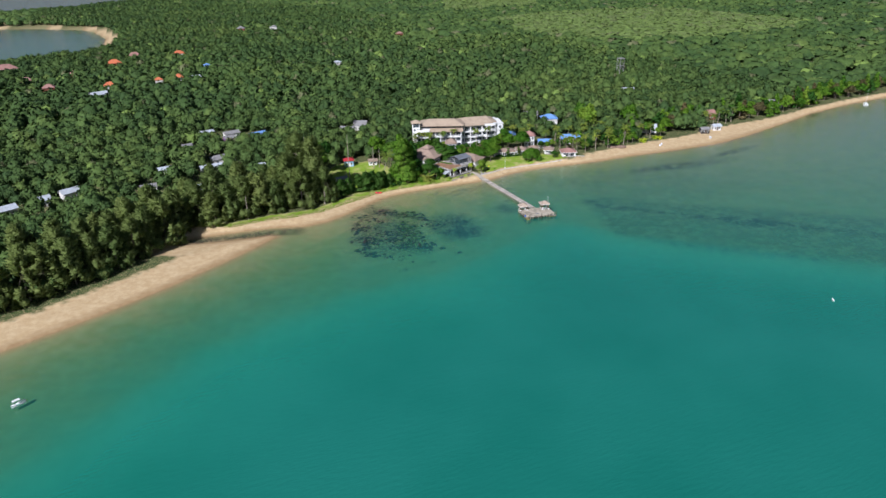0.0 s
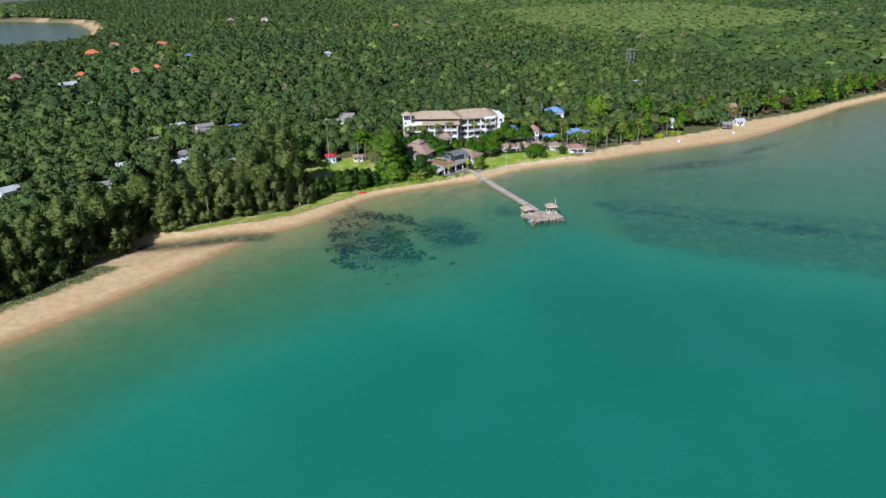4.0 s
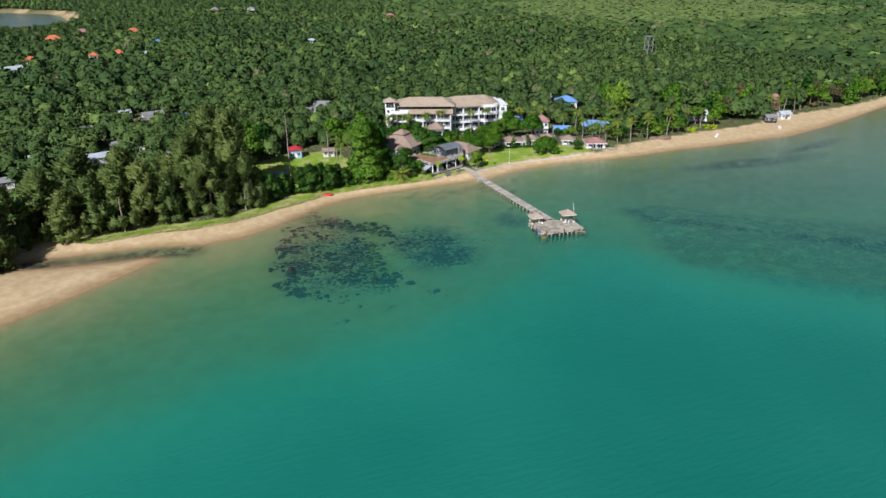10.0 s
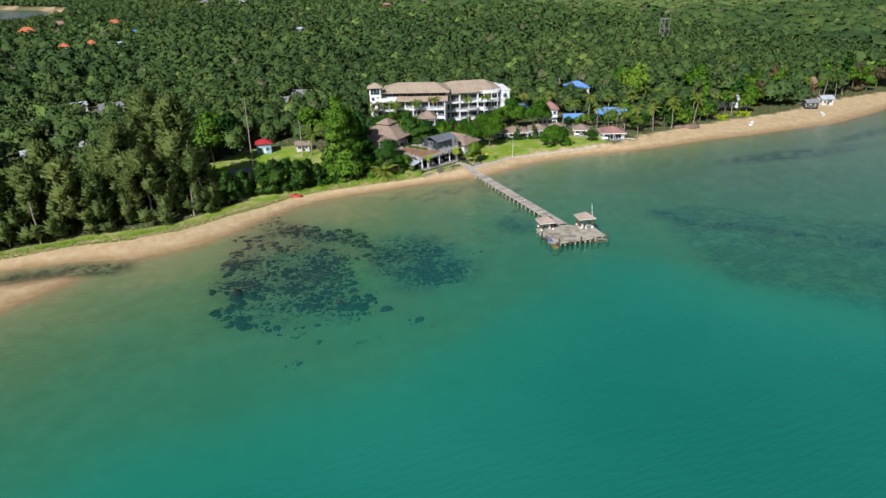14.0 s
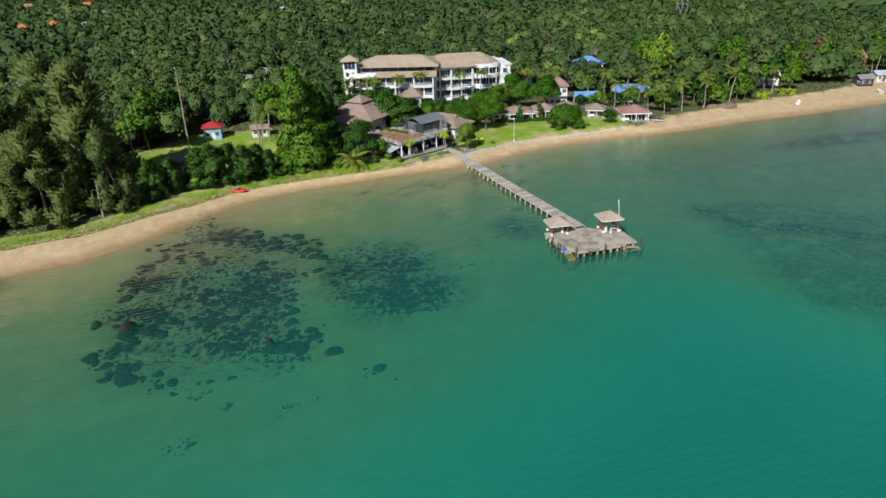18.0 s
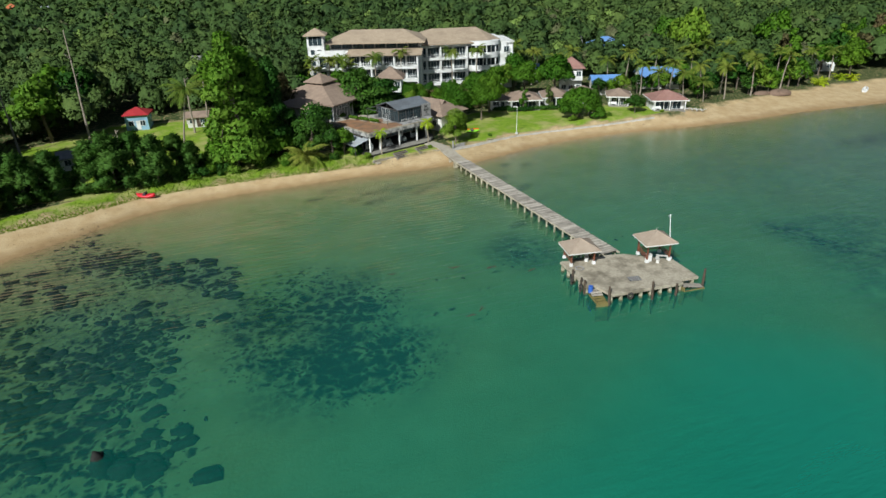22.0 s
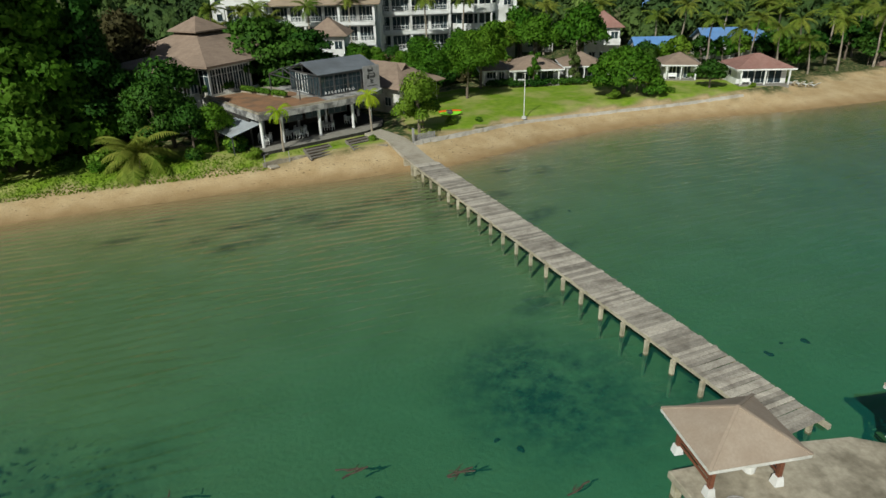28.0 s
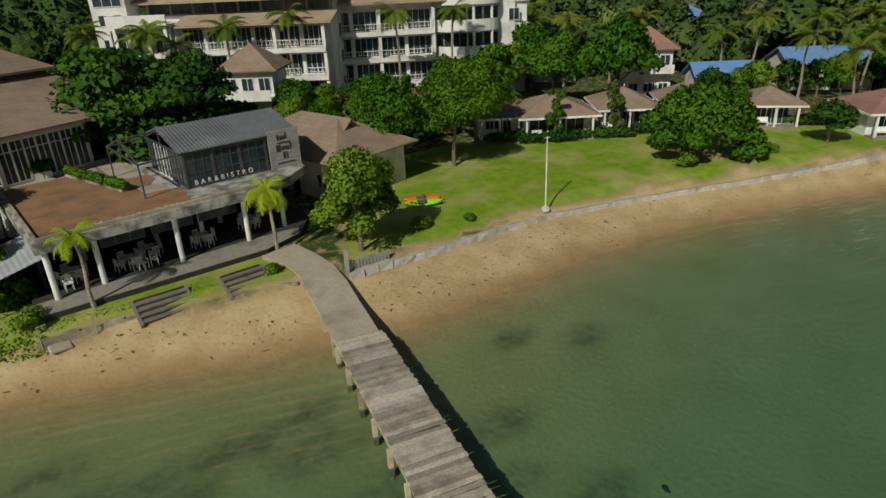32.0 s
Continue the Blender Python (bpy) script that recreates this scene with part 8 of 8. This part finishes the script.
def table(m):
    o = thing("dining_table", m, "square pale table under the restaurant slab", "table", "restaurant tables")
    part("tabletop", boxes((-0.42, 0.42, -0.42, 0.42, 0.71, 0.75)), "plastic", o)
    for sx in (-1, 1):
        for sy in (-1, 1):
            part("leg", boxes((sx * 0.36 - 0.025, sx * 0.36 + 0.025, sy * 0.36 - 0.025, sy * 0.36 + 0.025, 0, 0.71)), "plastic", o)
    return o


c0, t0 = None, None
for u, v in ((4.4, 1.6), (5.9, 2.4), (1.3, 2.2), (9.3, 1.8), (13.0, 2.6)):
    m = REST @ pose(u, v, FL + 0.005)
    t0 = table(m) if t0 is None else copy_thing(t0, m)
    for a in (0, 90, 180, 270):
        mm = m @ pose(0, 0, 0, 0, 0, a + 15) @ pose(0, 0.62, 0)
        c0 = chair(mm) if c0 is None else copy_thing(c0, mm)
for k, (u, v) in enumerate(((0.8, 0.9), (5.0, 0.6), (5.7, 0.8))):
    copy_thing(c0, REST @ pose(u, v, FL + 0.025, 0, 0, 40 * k))


def kayak(m, mat, label, length=3.1, group="kayaks"):
    o = thing("kayak", m, label, "kayak", group)
    bm = bmesh.new()
    n, rings = 12, []
    for k in range(n + 1):
        s = k / n * 2 - 1
        w = 0.36 * max(0.02, (1 - s * s)) ** 0.6
        h = 0.17 + 0.05 * s * s
        rings.append([bm.verts.new((s * length / 2, w * math.cos(6.2832 * j / 8), 0.2 + h * math.sin(6.2832 * j / 8) * (0.6 if math.sin(6.2832 * j / 8) > 0 else 1.0) + 0.10 * s * s)) for j in range(8)])
    for a, b in zip(rings, rings[1:]):
        for j in range(8):
            bm.faces.new((a[j], a[(j + 1) % 8], b[(j + 1) % 8], b[j]))
    bm.faces.new(rings[0])
    bm.faces.new(rings[-1][::-1])
    part("hull", bm, mat, o, smooth=True)
    part("seat", boxes((-0.5, 0.1, -0.2, 0.2, 0.28, 0.34), (0.08, 0.14, -0.2, 0.2, 0.3, 0.55)), "frame_dark", o, "black moulded seat")
    return o


kayak(pose(-54.2, 7.2, ground_z(-54.2, 7.2) + 0.0, 8, 0, -28), "kayakred", "bright red plastic kayak lying on the sand", 3.2).scale = (1.0, 1.9, 2.0)
kayak(pose(11.0, 14.9, ground_z(11.0, 14.9) + 0.16, 35, 0, -14), "kayakgreen", "lime green kayak tipped on its side on the lawn", 3.0)
kayak(pose(11.2, 15.6, ground_z(11.2, 15.6) + 0.2, 35, 0, -14), "kayakorange", "orange kayak tipped on its side on the lawn", 3.0)


def boat(x, y, turn, length, label, awning=False, z=None):
    o = thing("boat", pose(x, y, -0.12 if z is None else z, 0, 0, turn), label, "boat", "small boats")
    bm = bmesh.new()
    n = 10
    outer, inner = [], []
    for k in range(n + 1):
        s = k / n
        w = length * 0.17 * min(1.0, (1.02 - s) * 2.2) ** 0.6
        z1 = 0.45 + 0.35 * s * s
        outer.append([bm.verts.new(p) for p in ((length * (s - 0.5), -w, z1), (length * (s - 0.5), -w * 0.7, -0.15), (length * (s - 0.5), w * 0.7, -0.15), (length * (s - 0.5), w, z1))])
        inner.append([bm.verts.new(p) for p in ((length * (s - 0.5), -w * 0.85, z1 - 0.03), (length * (s - 0.5), -w * 0.6, 0.1), (length * (s - 0.5), w * 0.6, 0.1), (length * (s - 0.5), w * 0.85, z1 - 0.03))])
    for a, b, c, d in zip(outer, outer[1:], inner, inner[1:]):
        for k in range(3):
            bm.faces.new((a[k], a[k + 1], b[k + 1], b[k]))
            bm.faces.new((d[k], d[k + 1], c[k + 1], c[k]))
        bm.faces.new((a[0], b[0], d[0], c[0]))
        bm.faces.new((a[3], c[3], d[3], b[3]))
    bm.faces.new(outer[0])
    bm.faces.new(inner[0][::-1])
    part("hull", bm, "white", o)
    for s in (-0.25, 0.1):
        part("thwart", boxes((length * s - 0.15, length * s + 0.15, -length * 0.13, length * 0.13, 0.3, 0.35)), "greywhite", o)
    if awning:
        part("awning", boxes((-length * 0.35, length * 0.15, -length * 0.13, length * 0.13, 1.7, 1.76)), "white", o)
        for sx in (-0.32, 0.12):
            for sy in (-1, 1):
                part("stanchion", boxes((length * sx - 0.03, length * sx + 0.03, sy * length * 0.12 - 0.03, sy * length * 0.12 + 0.03, 0.35, 1.7)), "white", o)
    return o


boat(-195, -99, 25, 3.6, "small white motor boat at anchor off the beach", True)
boat(44, -161, 60, 1.4, "tiny white dinghy far out on the water")
sail = boat(326, 16, 40, 9, "white sailing boat moored off the far beach")
bm = bmesh.new()
bar(bm, (0, 0, 0.2), (0, 0, 11), 0.09, 0.05, 6)
part("mast", bm, "white", sail)
boat(123, 5, 30, 4.0, "pale boat drawn up on the far beach", False, ground_z(123, 5) + 0.1)
boat(160, 3, 50, 4.0, "white boat drawn up on the far beach", False, ground_z(160, 3) + 0.1)
for x, y, s in ((98, 11.0, 1.0), (93.5, 12.6, 0.7)):
    bm = bmesh.new()
    n = 10
    rings = []
    for k in range(n + 1):
        t = k / n * 2 - 1
        rings.append([bm.verts.new((t * 3.0 * s, 1.6 * s * math.cos(a) * (1 - 0.5 * t * t), 1.5 * s * math.sin(a) * (1 - 0.45 * t * t) - 0.1)) for a in [math.pi * j / 6 for j in range(7)]])
    for a, b in zip(rings, rings[1:]):
        for j in range(6):
            bm.faces.new((a[j], a[j + 1], b[j + 1], b[j]))
        bm.faces.new((a[6], a[0], b[0], b[6]))
    bm.faces.new(rings[0])
    bm.faces.new(rings[-1][::-1])
    solo("covered_boat", bm, "tarp", pose(x, y, ground_z(x, y), 0, 0, -15), "boat heaped under a brown tarpaulin on the sand", "boat", "tarpaulin heaps")


def lounger(x, y, turn):
    o = thing("sun_lounger", pose(x, y, ground_z(x, y) + 0.02, 0, 0, turn), "white sun lounger at the lawn's end", "lounger", "sun loungers")
    part("bed", boxes((-0.3, 0.3, -0.6, 0.7, 0.28, 0.33)), "plastic", o)
    bm = bmesh.new()
    square_bar(bm, (0, 0.7, 0.32), (0, 1.25, 0.75), 0.6, 0.05)
    part("backrest", bm, "plastic", o)
    for sx in (-1, 1):
        for yy in (-0.5, 0.55):
            part("leg", boxes((sx * 0.26 - 0.03, sx * 0.26 + 0.03, yy - 0.03, yy + 0.03, 0, 0.28)), "plastic", o)


for k in range(4):
    lounger(64.5 + 1.3 * k, 8.3 - 0.2 * k, 160 + 6 * k)


# weed adrift on the water
for k, (x, y) in enumerate([[-17.8, -37.7], [-13.5, -39.7], [-9.3, -42.6], [-18.0, -37.4], [-13.5, -39.6], [-25.8, -35.5], [-19.5, -48.5], [-21.2, -49.2]]):
    rr = random.Random(40 + k)
    o = thing("drift_branch", pose(x, y, 0.0, 0, 0, rr.uniform(-30, 50)), "dark weedy branch adrift on the water", "branch", "floating branches")
    bm = bmesh.new()
    p0 = Vector((-0.6, 0, 0.0))
    for j in range(4):
        p1 = p0 + Vector((0.32, rr.uniform(-0.12, 0.12), rr.uniform(-0.01, 0.02)))
        bar(bm, p0, p1, 0.05, 0.04, 6)
        p0 = p1
    part("stem", bm, "pile", o)
    for j in range(3):
        bm = bmesh.new()
        a = rr.uniform(0, 6.28)
        bar(bm, (rr.uniform(-0.4, 0.4), 0, 0.01), (rr.uniform(-0.6, 0.6), 0.4 * math.sin(a), 0.03), 0.03, 0.015, 5)
        part("twig", bm, "pile", o)
